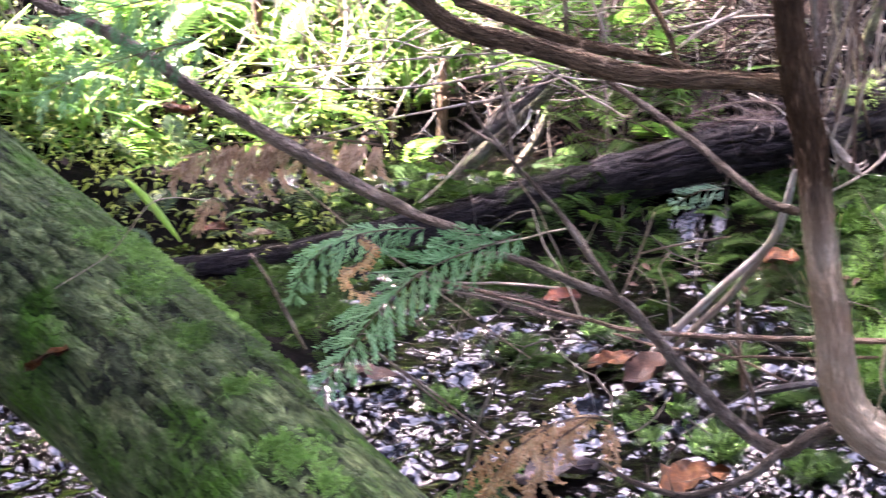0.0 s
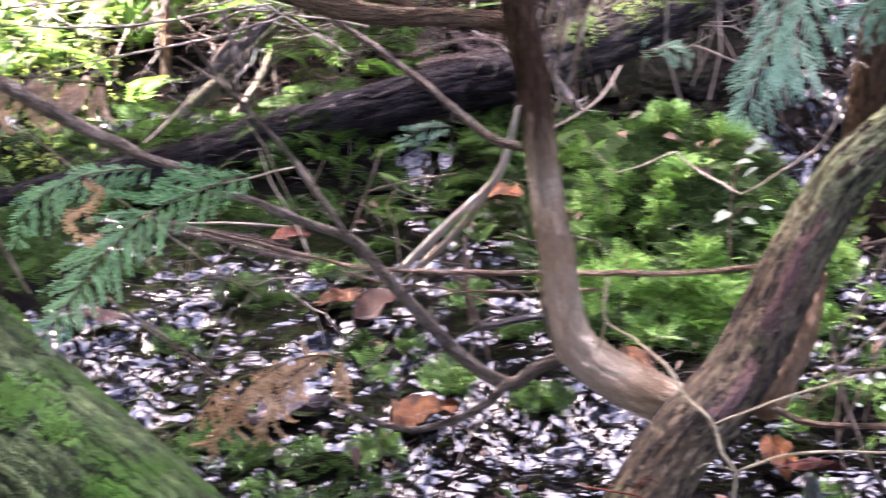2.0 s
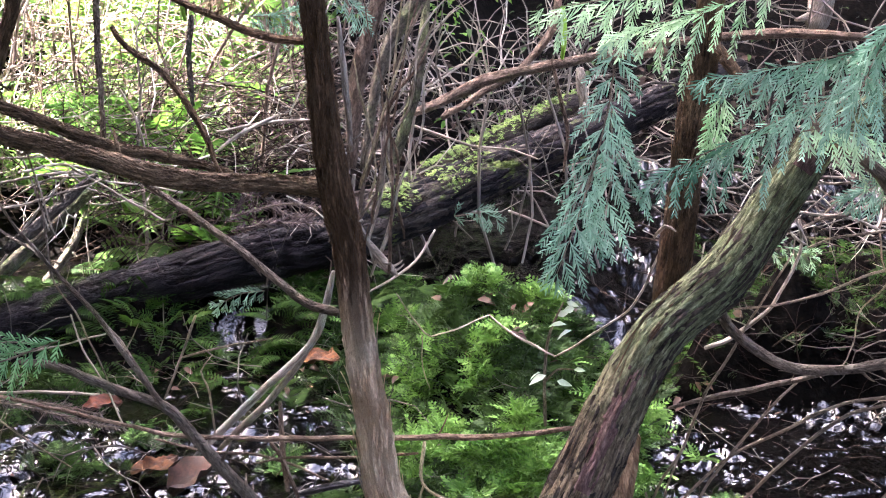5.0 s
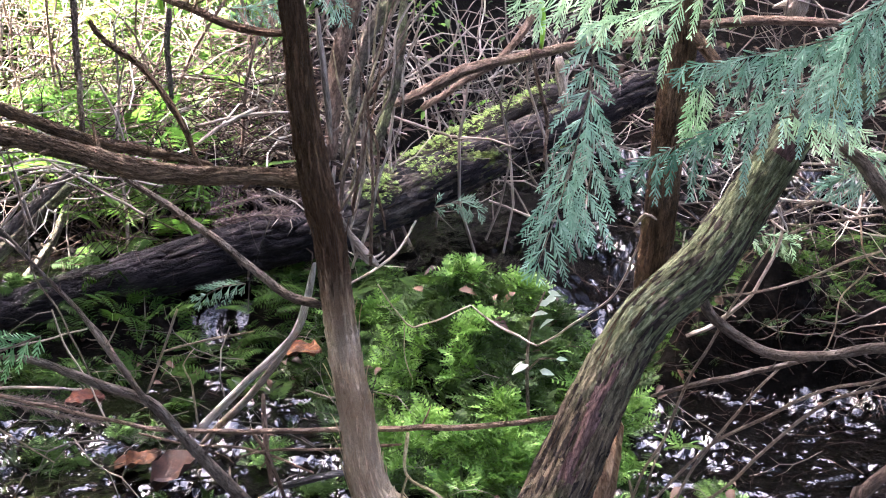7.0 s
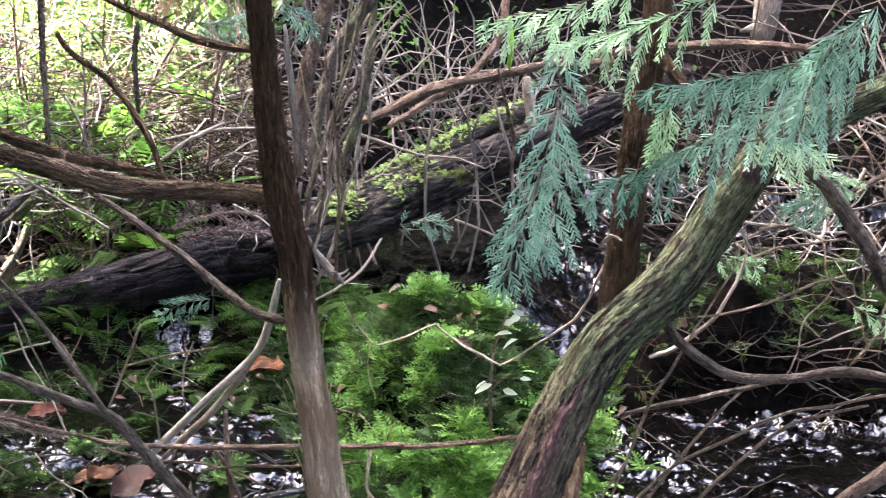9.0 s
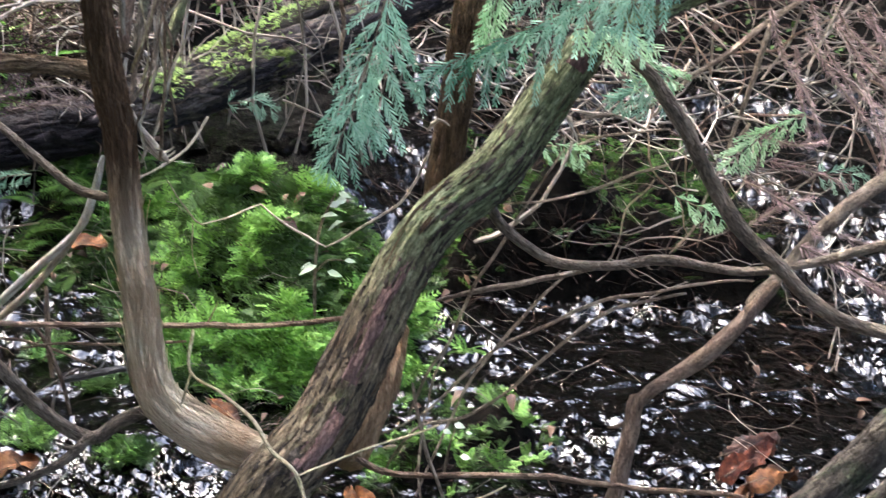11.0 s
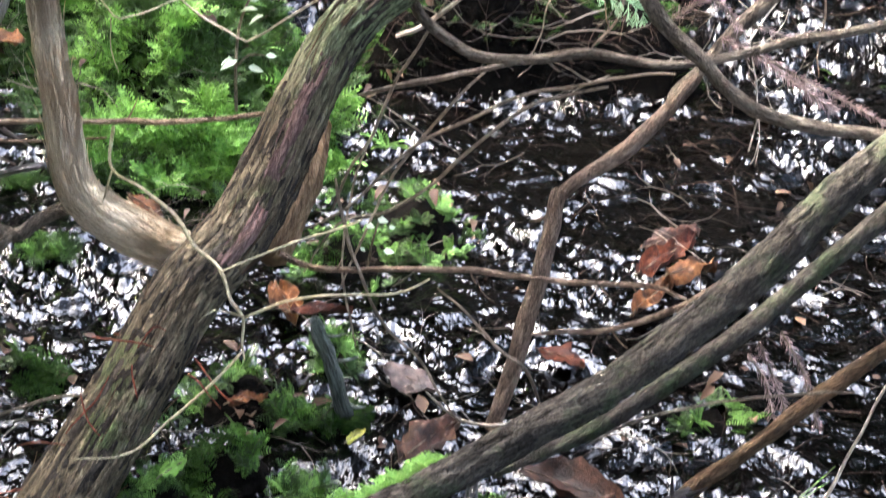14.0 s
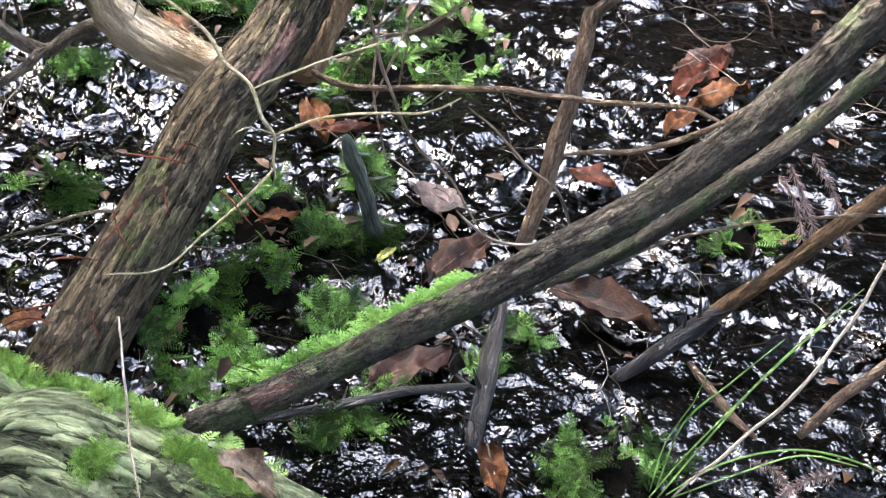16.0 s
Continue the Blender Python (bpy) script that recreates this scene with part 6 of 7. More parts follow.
for rows in (
    [(1.266, 4, 0.748, 0.0114), (1.358, 3.983, 0.707, 0.0114), (1.452, 3.965, 0.651, 0.0115), (1.533, 3.95, 0.604, 0.0115)],
    [(1.204, 4.3, 0.812, 0.0067), (1.257, 4.234, 0.798, 0.0066), (1.318, 4.148, 0.771, 0.0065), (1.335, 4.1, 0.739, 0.0065)],
    [(1.23, 4.3, 0.7, 0.0068), (1.295, 4.3, 0.745, 0.0068), (1.375, 4.3, 0.776, 0.0068)],
    [(1.465, 4.8, 1.075, 0.0073), (1.544, 4.765, 0.966, 0.0074), (1.638, 4.727, 0.858, 0.0074), (1.701, 4.7, 0.776, 0.0074)],
    [(1.569, 4.9, 1.089, 0.0075), (1.648, 4.864, 0.993, 0.0075), (1.725, 4.835, 0.926, 0.0075), (1.818, 4.8, 0.846, 0.0075)],
    [(1.66, 5, 1.104, 0.0076), (1.749, 4.95, 1.025, 0.0076), (1.838, 4.9, 0.946, 0.0076)],
    [(1.499, 5, 1.004, 0.0077), (1.516, 4.951, 0.875, 0.0076), (1.549, 4.9, 0.748, 0.0076)],
    [(-0.712, 5.6, 0.611, 0.0085), (-0.613, 5.635, 0.638, 0.0085), (-0.514, 5.669, 0.648, 0.0086), (-0.422, 5.7, 0.623, 0.0086)],
    [(-0.708, 5.7, 0.551, 0.0087), (-0.591, 5.744, 0.567, 0.0087), (-0.439, 5.8, 0.553, 0.0088)],
    [(-0.732, 5.9, 0.555, 0.0089), (-0.664, 5.947, 0.618, 0.009), (-0.56, 6, 0.643, 0.009)],
    [(-0.613, 5.8, 0.634, 0.0088), (-0.544, 5.8, 0.58, 0.0088), (-0.474, 5.8, 0.571, 0.0088)],
    [(-1.354, 4.9, 0.314, 0.0063), (-1.217, 4.867, 0.297, 0.0062), (-1.083, 4.833, 0.289, 0.0062), (-0.951, 4.8, 0.274, 0.0061)],
    [(-1.312, 4.8, 0.316, 0.0062), (-1.129, 4.76, 0.305, 0.0061), (-0.967, 4.722, 0.277, 0.006), (-0.872, 4.7, 0.273, 0.006)],
    [(1.28, 3.5, 0.239, 0.006), (1.336, 3.5, 0.131, 0.006), (1.375, 3.5, 0.048, 0.0061)],
    [(1.363, 3.6, 0.216, 0.0061), (1.414, 3.551, 0.132, 0.0061), (1.441, 3.5, 0.035, 0.0061)],
    [(1.296, 3.6, 0.16, 0.0061), (1.337, 3.576, 0.104, 0.0062), (1.354, 3.55, 0.034, 0.0062)],
    [(1.014, 2.7, 0.044, 0.005), (1.04, 2.655, 0.064, 0.005), (1.057, 2.6, 0.056, 0.0049)],
    [(1.176, 2.7, 0.018, 0.0051), (1.106, 2.654, 0.04, 0.005), (1.039, 2.6, 0.044, 0.0049)],
):
    brush(PB, rows, DRY_DARK if rows[0][0] < 0 else DRY_PINK, 0.024 if rows[0][3] > 0.0085 else 0.018, thick=0.0022 if rows[0][3] > 0.0085 else 0.0013)
for rows in (
    [(1.437, 4.7, 1.17, 0.0071), (1.485, 4.668, 1.062, 0.0072), (1.561, 4.637, 0.97, 0.0072), (1.678, 4.6, 0.894, 0.0072)], [(1.528, 4.8, 1.155, 0.0073), (1.589, 4.769, 1.074, 0.0073), (1.677, 4.736, 1.01, 0.0073), (1.79, 4.7, 0.977, 0.0073)],
    [(1.308, 4.6, 1.17, 0.007), (1.34, 4.567, 1.064, 0.007), (1.413, 4.529, 0.961, 0.007), (1.444, 4.5, 0.869, 0.007)], [(1.651, 4.9, 1.141, 0.0075), (1.697, 4.852, 1.031, 0.0075), (1.771, 4.8, 0.923, 0.0075)],
    [(1.508, 4.5, 1.057, 0.0069), (1.551, 4.465, 0.967, 0.0069), (1.581, 4.428, 0.863, 0.0069), (1.568, 4.4, 0.784, 0.0069)], [(1.652, 4.6, 1.083, 0.0071), (1.62, 4.55, 0.977, 0.0071), (1.603, 4.5, 0.873, 0.007)],
    [(1.272, 3.95, 0.754, 0.0088), (1.351, 3.939, 0.726, 0.0088), (1.446, 3.926, 0.68, 0.0089), (1.54, 3.913, 0.64, 0.0089), (1.637, 3.9, 0.592, 0.0089)], [(1.383, 4.1, 0.749, 0.0065), (1.468, 4.1, 0.724, 0.0065), (1.561, 4.1, 0.74, 0.0066)],
    [(1.199, 4.2, 0.953, 0.0065), (1.283, 4.2, 0.928, 0.0065), (1.362, 4.2, 0.938, 0.0065)], [(1.234, 4.2, 0.886, 0.0065), (1.322, 4.175, 0.875, 0.0065), (1.412, 4.15, 0.851, 0.0065)],
):
    brush(PB, rows, DRY_PINK, 0.017)

# ---------------------------------------------------------------- big fallen leaves


def dead_leaf_mesh(a, b, width, mat, curl, seed):
    """A broad leaf from its base a to its tip b: raised midrib, cupped and wavy, with some thickness."""
    a, b = V(a), V(b)
    ln = (b - a).length
    x = (b - a).normalized()
    y = V((0, 0, 1)).cross(x).normalized()
    z = x.cross(y)
    nu, nv, verts, faces = 12, 8, [], []
    for lay in (0, 1):
        for i in range(nu + 1):
            u = i / nu
            w = width * 0.5 * math.sin(math.pi * min(1, 0.06 + 0.94 * u ** 0.85)) ** 0.75 * (1 + 0.5 * noise.noise((u * 9, seed, 0)))
            for j in range(nv + 1):
                v = 2 * j / nv - 1
                h = 0.55 * curl * w * (abs(v) ** 1.6) + 0.03 * ln * math.sin(3.1 * u) + 0.16 * ln * noise.noise((u * 3, v * 1.5, seed)) + 0.09 * ln * noise.noise((u * 8, v * 4, seed)) + 0.018 * ln * abs(math.sin(u * 24 - abs(v) * 5)) * (1 - abs(v))
                verts.append(a + x * (u * ln) + y * (v * w) + z * (h - 0.0012 * lay))
    k, row = (nu + 1) * (nv + 1), nv + 1
    for i in range(nu):
        for j in range(nv):
            q = (i * row + j, (i + 1) * row + j, (i + 1) * row + j + 1, i * row + j + 1)
            faces += [q, tuple(v + k for v in reversed(q))]
    return mesh_of("blade", verts, faces, mat)


def big_leaf(label, a, b, width, mat, curl=0.35, seed=0.0):
    ob = tagged(new("fallen_leaf"), label, "leaf", "fallen leaves")
    part("blade", dead_leaf_mesh(a, b, width, mat, curl, seed), ob)
    a, b = V(a), V(b)
    d = (b - a)
    lift = V((0, 0, 0.03 * d.length))
    part("midrib", tube("midrib", [(*(a - d * 0.12), 0.0015), (*(a + V((0, 0, 0.003))), 0.002), (*(a + d * 0.5 + lift + V((0, 0, 0.001))), 0.0016), (*(b + V((0, 0, 0.002))), 0.0008)], BARK_TWIG, 5, 0.03), ob)


WB = "large wet brown fallen leaf in the stream"
big_leaf(WB, (0.7505, 3.299, 0.05), (0.9516, 3.1586, 0.03), 0.10, LEAF_BROWN, 0.5, 1.0)
big_leaf(WB, (0.5124, 3.3418, 0.05), (0.6578, 3.5093, 0.05), 0.10, LEAF_BROWN, 0.5, 2.0)
big_leaf("large pinkish wet leaf in the stream", (0.5241, 3.7761, 0.03), (0.624, 3.6588, 0.03), 0.10, LEAF_PINK, 0.2, 3.0)
big_leaf(WB, (0.3619, 2.9783, 0.03), (0.5248, 3.0958, 0.03), 0.09, LEAF_BROWN, 0.4, 4.0)
big_leaf("red-brown leaf propped on a grey stake", (0.3228, 3.9331, 0.09), (0.4707, 3.9856, 0.07), 0.05, LEAF_RED, 0.5, 5.0)
big_leaf("orange-brown fallen leaf by the stream", (0.3051, 4.1685, 0.05), (0.3407, 3.977, 0.04), 0.07, LEAF_ORANGE, 0.5, 6.0)
RB = "red-brown fallen leaf caught in the stream"
big_leaf(RB, (0.8895, 3.85, 0.04), (0.9842, 3.7879, 0.03), 0.09, LEAF_RED, 0.5, 7.0)
big_leaf(RB, (1.2121, 4.2348, 0.06), (1.4138, 4.4565, 0.05), 0.08, LEAF_RED, 0.5, 8.0)
big_leaf(RB, (1.2677, 4.1777, 0.08), (1.4378, 4.3172, 0.05), 0.07, LEAF_ORANGE, 0.6, 9.0)
big_leaf(RB, (1.1537, 4.0302, 0.05), (1.2941, 4.2102, 0.05), 0.065, LEAF_ORANGE, 0.4, 10.0)
big_leaf(RB, (1.2684, 4.4135, 0.05), (1.4479, 4.5311, 0.05), 0.08, LEAF_BROWN, 0.4, 11.0)
big_leaf("orange fallen leaf among moss", (0.1686, 3.5195, 0.08), (0.2541, 3.5769, 0.07), 0.04, LEAF_ORANGE, 0.3, 12.0)
big_leaf("beige dry leaf against the fallen tree", (0.0669, 2.36, 0.3167), (0.1482, 2.3, 0.274), 0.065, LEAF_BEIGE, 0.6, 13.0)
big_leaf("orange-brown fallen leaf by the stem", (-0.0479, 4.6825, 0.06), (0.0392, 4.5912, 0.03), 0.06, LEAF_ORANGE, 0.5, 14.0)
big_leaf("orange-brown fallen leaf by the wet stick", (0.5423, 2.7432, 0.06), (0.5516, 2.6266, 0.03), 0.05, LEAF_ORANGE, 0.5, 15.0)
big_leaf("mauve-brown wet leaf beside the fallen tree", (-1.5954, 4.8311, 0.05), (-1.3957, 4.8209, 0.03), 0.09, LEAF_BROWN, 0.4, 16.0)
big_leaf("orange and white fallen leaf in shallow water", (-0.5972, 4.2173, 0.03), (-0.4415, 4.2943, 0.05), 0.16, LEAF_ORANGE, 0.4, 17.0)
big_leaf("pink-grey wet leaf under the dry fern", (-0.9648, 4.2369, 0.02), (-0.7747, 4.3664, 0.02), 0.12, LEAF_PINK, 0.2, 18.0)
big_leaf("orange-brown leaf by the little fall", (-0.5003, 5.802, 0.1), (-0.3815, 5.7704, 0.12), 0.16, LEAF_ORANGE, 0.3, 19.0)
big_leaf("orange-brown leaf lying in the pool", (-0.9211, 5.0398, 0.02), (-0.7921, 5.049, 0.04), 0.11, LEAF_ORANGE, 0.4, 20.0)
big_leaf("orange-brown leaf lying in the pool", (-1.1425, 5.4868, 0.04), (-1.0309, 5.5361, 0.05), 0.12, LEAF_RED, 0.4, 21.0)
big_leaf("orange-brown leaf lying in the pool", (-0.87, 5.0039, 0.03), (-0.7942, 5.0832, 0.05), 0.09, LEAF_ORANGE, 0.4, 22.0)
big_leaf("dark brown folded leaf standing in the pool", (-0.7792, 4.8635, 0.02), (-0.6275, 4.9017, 0.12), 0.13, LEAF_BROWN, 0.9, 23.0)
big_leaf("brown leaf by the fallen tree", (-0.3117, 3.0624, 0.1), (-0.2468, 3.1555, 0.08), 0.05, LEAF_ORANGE, 0.5, 24.0)
big_leaf("orange leaf caught in the undergrowth", (-2.5494, 6, 0.4922), (-2.395, 5.9, 0.5291), 0.06, LEAF_ORANGE, 0.4, 25.0)
big_leaf("red-brown leaf caught in the undergrowth", (-2.3186, 5.6, 0.1981), (-2.1618, 5.5, 0.2435), 0.07, LEAF_RED, 0.4, 26.0)

big_leaf("bright yellow leaf caught in the undergrowth", (-1.9385, 5.9, 0.3837), (-1.8149, 5.85, 0.3556), 0.07, LEAF_YELLOW, 0.3, 27.0)
big_leaf("orange-brown leaf caught in the undergrowth", (-2.5607, 6, 0.5162), (-2.4208, 5.9, 0.5135), 0.06, LEAF_ORANGE, 0.4, 28.0)
big_leaf("orange-brown leaf caught in the undergrowth", (-2.1716, 5.7, 0.1586), (-2.074, 5.7, 0.1674), 0.04, LEAF_BEIGE, 0.4, 29.0)
big_leaf("small yellow leaf caught on the moss", (0.4001, 3.3572, 0.08), (0.4418, 3.3897, 0.09), 0.02, LEAF_YELLOW, 0.4, 31.0)
big_leaf("small pale green leaf lying on the moss", (0.0278, 3.1909, 0.1), (0.0804, 3.2559, 0.1), 0.035, FERN, 0.2, 32.0)
big_leaf("orange-brown leaf stuck to the fallen tree", (-1.930, 3.638, 0.489), (-1.822, 3.628, 0.552), 0.06, LEAF_ORANGE, 0.5, 33.0)

# ---------------------------------------------------------------- seedling and small pale leaves
LEAF = leaf_shape(0.45, 0.2, 0.25)
seedling = tagged(new("seedling"), "small seedling with pale white-green leaves on the moss", "seedling")
part("stalk", tube("stalk", [(0.224, 4.75, 0.275, 0.0052), (0.219, 4.75, 0.415, 0.0044), (0.228, 4.75, 0.523, 0.0044), (0.263, 4.75, 0.614, 0.0029)], BARK_TWIG, 5, 0.02, 0.1), seedling)
part("stalk", tube("stalk", [(0.222, 4.75, 0.4, 0.0037), (0.25, 4.735, 0.436, 0.0029), (0.293, 4.72, 0.441, 0.0022)], BARK_TWIG, 5, 0.02, 0.1), seedling)
rng = np.random.default_rng(4)
for i, (cx, cy, cz, sz) in enumerate((
    (*(0.2628, 4.74, 0.5945), 0.045), (*(0.2701, 4.73, 0.5596), 0.05), (*(0.2484, 4.74, 0.5793), 0.04), (*(0.2849, 4.73, 0.5445), 0.045),
    (*(0.2696, 4.74, 0.6172), 0.035), (*(0.2211, 4.73, 0.4219), 0.05), (*(0.2506, 4.73, 0.4065), 0.04), (*(0.2064, 4.73, 0.4295), 0.04), (*(0.2934, 4.72, 0.4408), 0.03),
)):
    part("leaf", joined("leaf", *LEAF, [turned(cx, cy, cz, sz, rng.uniform(-0.7, 0.7) + (math.pi if i % 2 else 0), rng.uniform(-0.5, 0.5), rng.uniform(0.5, 1.2))], WHITE_LEAF, True), seedling)
sprout = tagged(new("sprout"), "little plant with round pale leaves on the moss", "plant")
part("stalk", tube("stalk", [(0.464, 3.72, 0.29, 0.003), (0.473, 3.73, 0.352, 0.0024), (0.489, 3.74, 0.413, 0.0018)], BARK_TWIG, 5, 0.02, 0.1), sprout)
for cx, cy, cz, sz in ((*(0.4465, 3.7, 0.3515), 0.022), (*(0.4804, 3.72, 0.4148), 0.03), (*(0.4573, 3.72, 0.4013), 0.025), (*(0.4947, 3.7, 0.35), 0.03), (*(0.5057, 3.72, 0.396), 0.02)):
    part("leaf", joined("leaf", *leaf_shape(0.75, 0.1, 0.1), [turned(cx, cy, cz, sz * 0.8, rng.uniform(-1, 1), 0.1, 0.5)], WHITE_LEAF, True), sprout)

# ---------------------------------------------------------------- grass
tuft = tagged(new("grass_tuft"), "long thin green grass blades at the water's edge", "grass")
for rows in (
    [(0.807, 2.6, 0.047, 0.0017), (0.874, 2.632, 0.118, 0.0020), (0.982, 2.678, 0.215, 0.0020), (1.091, 2.722, 0.303, 0.0017), (1.172, 2.75, 0.349, 0.0009)],
    [(0.822, 2.6, 0.046, 0.0017), (0.908, 2.651, 0.128, 0.0020), (1.009, 2.708, 0.219, 0.0020), (1.124, 2.765, 0.299, 0.0018), (1.199, 2.8, 0.348, 0.0009)],
    [(0.816, 2.6, 0.059, 0.0014), (0.863, 2.654, 0.162, 0.0017), (0.947, 2.697, 0.214, 0.0014), (1.053, 2.75, 0.274, 0.0009)],
    [(0.836, 2.6, 0.052, 0.0017), (0.937, 2.628, 0.097, 0.0020), (1.065, 2.658, 0.104, 0.0021), (1.182, 2.682, 0.067, 0.0018), (1.269, 2.7, 0.017, 0.0012)],
    [(0.847, 2.6, 0.046, 0.0014), (0.957, 2.617, 0.08, 0.0017), (1.079, 2.635, 0.108, 0.0017), (1.192, 2.65, 0.072, 0.0012)],
    [(0.806, 2.6, 0.059, 0.0014), (0.833, 2.637, 0.139, 0.0014), (0.882, 2.67, 0.197, 0.0011), (0.911, 2.7, 0.259, 0.0009)],
):
    part("blade", tube("blade", rows, GRASS, 4, 0.03, 0.0), tuft)
for rows in (
    [(-2.088, 4.6, 0.656, 0.0075), (-2.027, 4.57, 0.619, 0.0165), (-1.962, 4.534, 0.569, 0.0149), (-1.905, 4.5, 0.52, 0.0059)],
    [(0.305, 6, 1.214, 0.0141), (0.314, 6, 1.126, 0.0159), (0.309, 6, 1.045, 0.0107)],
    [(-0.848, 5.8, 1.181, 0.0086), (-0.855, 5.8, 1.233, 0.0171), (-0.87, 5.8, 1.301, 0.012)],
):
    g = tagged(new("broad_grass"), "broad bright green grass blade in the undergrowth", "grass", "broad grass blades")
    part("blade", tube("blade", [(x, y, z, 0.6 * r) for x, y, z, r in rows], BRIGHT_GRASS, 6, 0.03, 0.0), g)

# ---------------------------------------------------------------- moss
rng = np.random.default_rng(11)
FROND = frond_shape(6, 0.40, 0.45, 0.055)


def tuft_shape(n, seed, shape=(4, 0.42, 0.5, 0.075)):
    """A star of short feathered shoots, like a tuft of moss from above."""
    r = np.random.default_rng(seed)
    bv, bf = frond_shape(*shape)
    verts, faces = [], []
    for i in range(n):
        m = turned(0, 0, 0, r.uniform(0.6, 1.1), 6.28 * i / n + r.uniform(-0.5, 0.5), r.uniform(-1.2, -0.1), r.normal(0, 0.4))
        k = len(verts)
        verts += [tuple(m[:3, :3] @ np.array(v) + m[:3, 3]) for v in bv]
        faces += [tuple(q + k for q in f) for f in bf]
    return verts, faces


CLUMP = tuft_shape(7, 5, (8, 0.25, 0.3, 0.04))
FERNY = tuft_shape(5, 7, (7, 0.30, 0.45, 0.055))


def moss_mats(n, inside, size, lift=0.0):
    out = []
    while len(out) < n:
        x, y, keep = inside()
        if not keep:
            continue
        z = ground_z(x, y)
        if z < water_z(x, y) - 0.012:
            if rng.random() > 0.02:
                continue
            z = water_z(x, y) - 0.005
        out.append(turned(x, y, z + lift * rng.random(), rng.uniform(*size), rng.uniform(0, 6.28), rng.uniform(-0.9, 0.25), rng.normal(0, 0.6)))
    return out


def on_hump():
    x, y = rng.uniform(-0.55, 0.75), rng.uniform(4.75, 6.35)
    return x, y, rng.random() < math.exp(-((x - 0.22) / 0.33) ** 2) * (0.05 + 3.4 * noise.noise((x * 8, y * 8, 2)) + 0.9 * noise.noise((x * 3, y * 3, 6)) + 0.25 * (1 - ease(5.0, 5.6, y)) - 0.9 * ease(4.98, 5.35, y))


thing("moss_bank", joined("moss_bank", *FERNY, moss_mats(1150, on_hump, (0.04, 0.09), 0.05), MOSS), "bright green ferny moss covering the mound", "moss", kind="stuff")
thing("moss_bank", joined("moss_bank", *FERNY, moss_mats(820, lambda: (rng.normal(0.15, 0.29), rng.uniform(4.75, 6.35), True), (0.045, 0.09), 0.01), MOSS_MID), "green ferny moss, darkened for the hollows of the mound", "moss", kind="stuff")
thing("moss_bank", joined("moss_bank", *FROND, moss_mats(3000, lambda: (rng.uniform(-2.2, 0.7), rng.uniform(5.0, 6.5), True), (0.04, 0.08), 0.0), MOSS_DARK), "moss coloured dark green for the shade of the log", "moss", kind="stuff")
thing("moss_bank", joined("moss_bank", *FERNY, moss_mats(60, lambda: (rng.normal(1.08, 0.10), rng.normal(5.93, 0.06), True), (0.025, 0.045), 0.03), MOSS_MID), "green moss and ferns on top of an undercut bank", "moss", kind="stuff")
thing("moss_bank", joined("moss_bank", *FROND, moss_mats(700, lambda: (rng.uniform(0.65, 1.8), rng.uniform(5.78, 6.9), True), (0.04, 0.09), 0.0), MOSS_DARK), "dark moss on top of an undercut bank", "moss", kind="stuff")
mats, dark = [], []
lump = np.random.default_rng(5)
LUMPS = MOUNDS[:18] + [(lump.uniform(-1.3, -0.35), lump.uniform(4.0, 5.4), lump.uniform(0.03, 0.07), 0.0) for _ in range(7)] + [(lump.uniform(-0.1, 0.45), lump.uniform(2.85, 3.7), lump.uniform(0.03, 0.07), 0.0) for _ in range(8)]
for mx, my, mr, mh in LUMPS:
    k = int(180 + 2200 * mr * mr * 8)
    for i in range(k):
        a, d = rng.uniform(0, 6.28), mr * 1.7 * math.sqrt(rng.random())
        x, y = mx + d * math.cos(a), my + d * math.sin(a)
        if noise.noise((x * 11, y * 11, 4.0)) < -0.05 + 0.25 * d / mr - 0.2:
            continue
        z = max(ground_z(x, y), water_z(x, y) + 0.002)
        row = turned(x, y, z + 0.012 * rng.random(), rng.uniform(0.03, 0.06), rng.uniform(0, 6.28), rng.uniform(-0.6, 0.3), rng.normal(0, 0.4))
        (mats if noise.noise((x * 6, y * 6, 8)) > -0.15 else dark).append(row)
thing("moss_clumps", joined("moss_clumps", *CLUMP, mats[1::8], MOSS_MID), "green moss clumps low on stones in the stream", "moss", kind="stuff")
thing("moss_clumps", joined("moss_clumps", *CLUMP, mats[::8], MOSS), "bright green moss clumps on stones in the stream", "moss", kind="stuff")
thing("moss_clumps", joined("moss_clumps", *FROND, dark, MOSS_DARK), "dark green moss clumps on stones in the stream", "moss", kind="stuff")


def moss_on(label, rows, count, mat, size, spread=0.6, a=0.0, b=1.0, tilt=(0, 0, 1), name="moss_patch"):
    """Moss along the upper side of a limb."""
    p = smooth_path(rows, 0.02)
    t = np.gradient(p[:, :3], axis=0)
    out = []
    for _ in range(count):
        i = int(len(p) * min(0.999, rng.uniform(a, b)))
        if noise.noise((p[i, 0] * 9, p[i, 1] * 9, count)) < -0.25:
            continue
        ti = t[i] / np.linalg.norm(t[i])
        up = np.array(tilt) - ti * np.dot(tilt, ti)
        up /= np.linalg.norm(up)
        sd = np.cross(ti, up)
        ang = rng.normal(0, spread)
        q = p[i, :3] + (up * math.cos(ang) + sd * math.sin(ang)) * p[i, 3] * 1.0 + ti * rng.uniform(-0.015, 0.015)
        out.append(turned(*q, rng.uniform(*size), rng.uniform(0, 6.28), rng.uniform(-0.9, 0.3), rng.uniform(-0.5, 0.5)))
    thing(name, joined(name, *FROND, out, mat), label, "moss", kind="stuff")


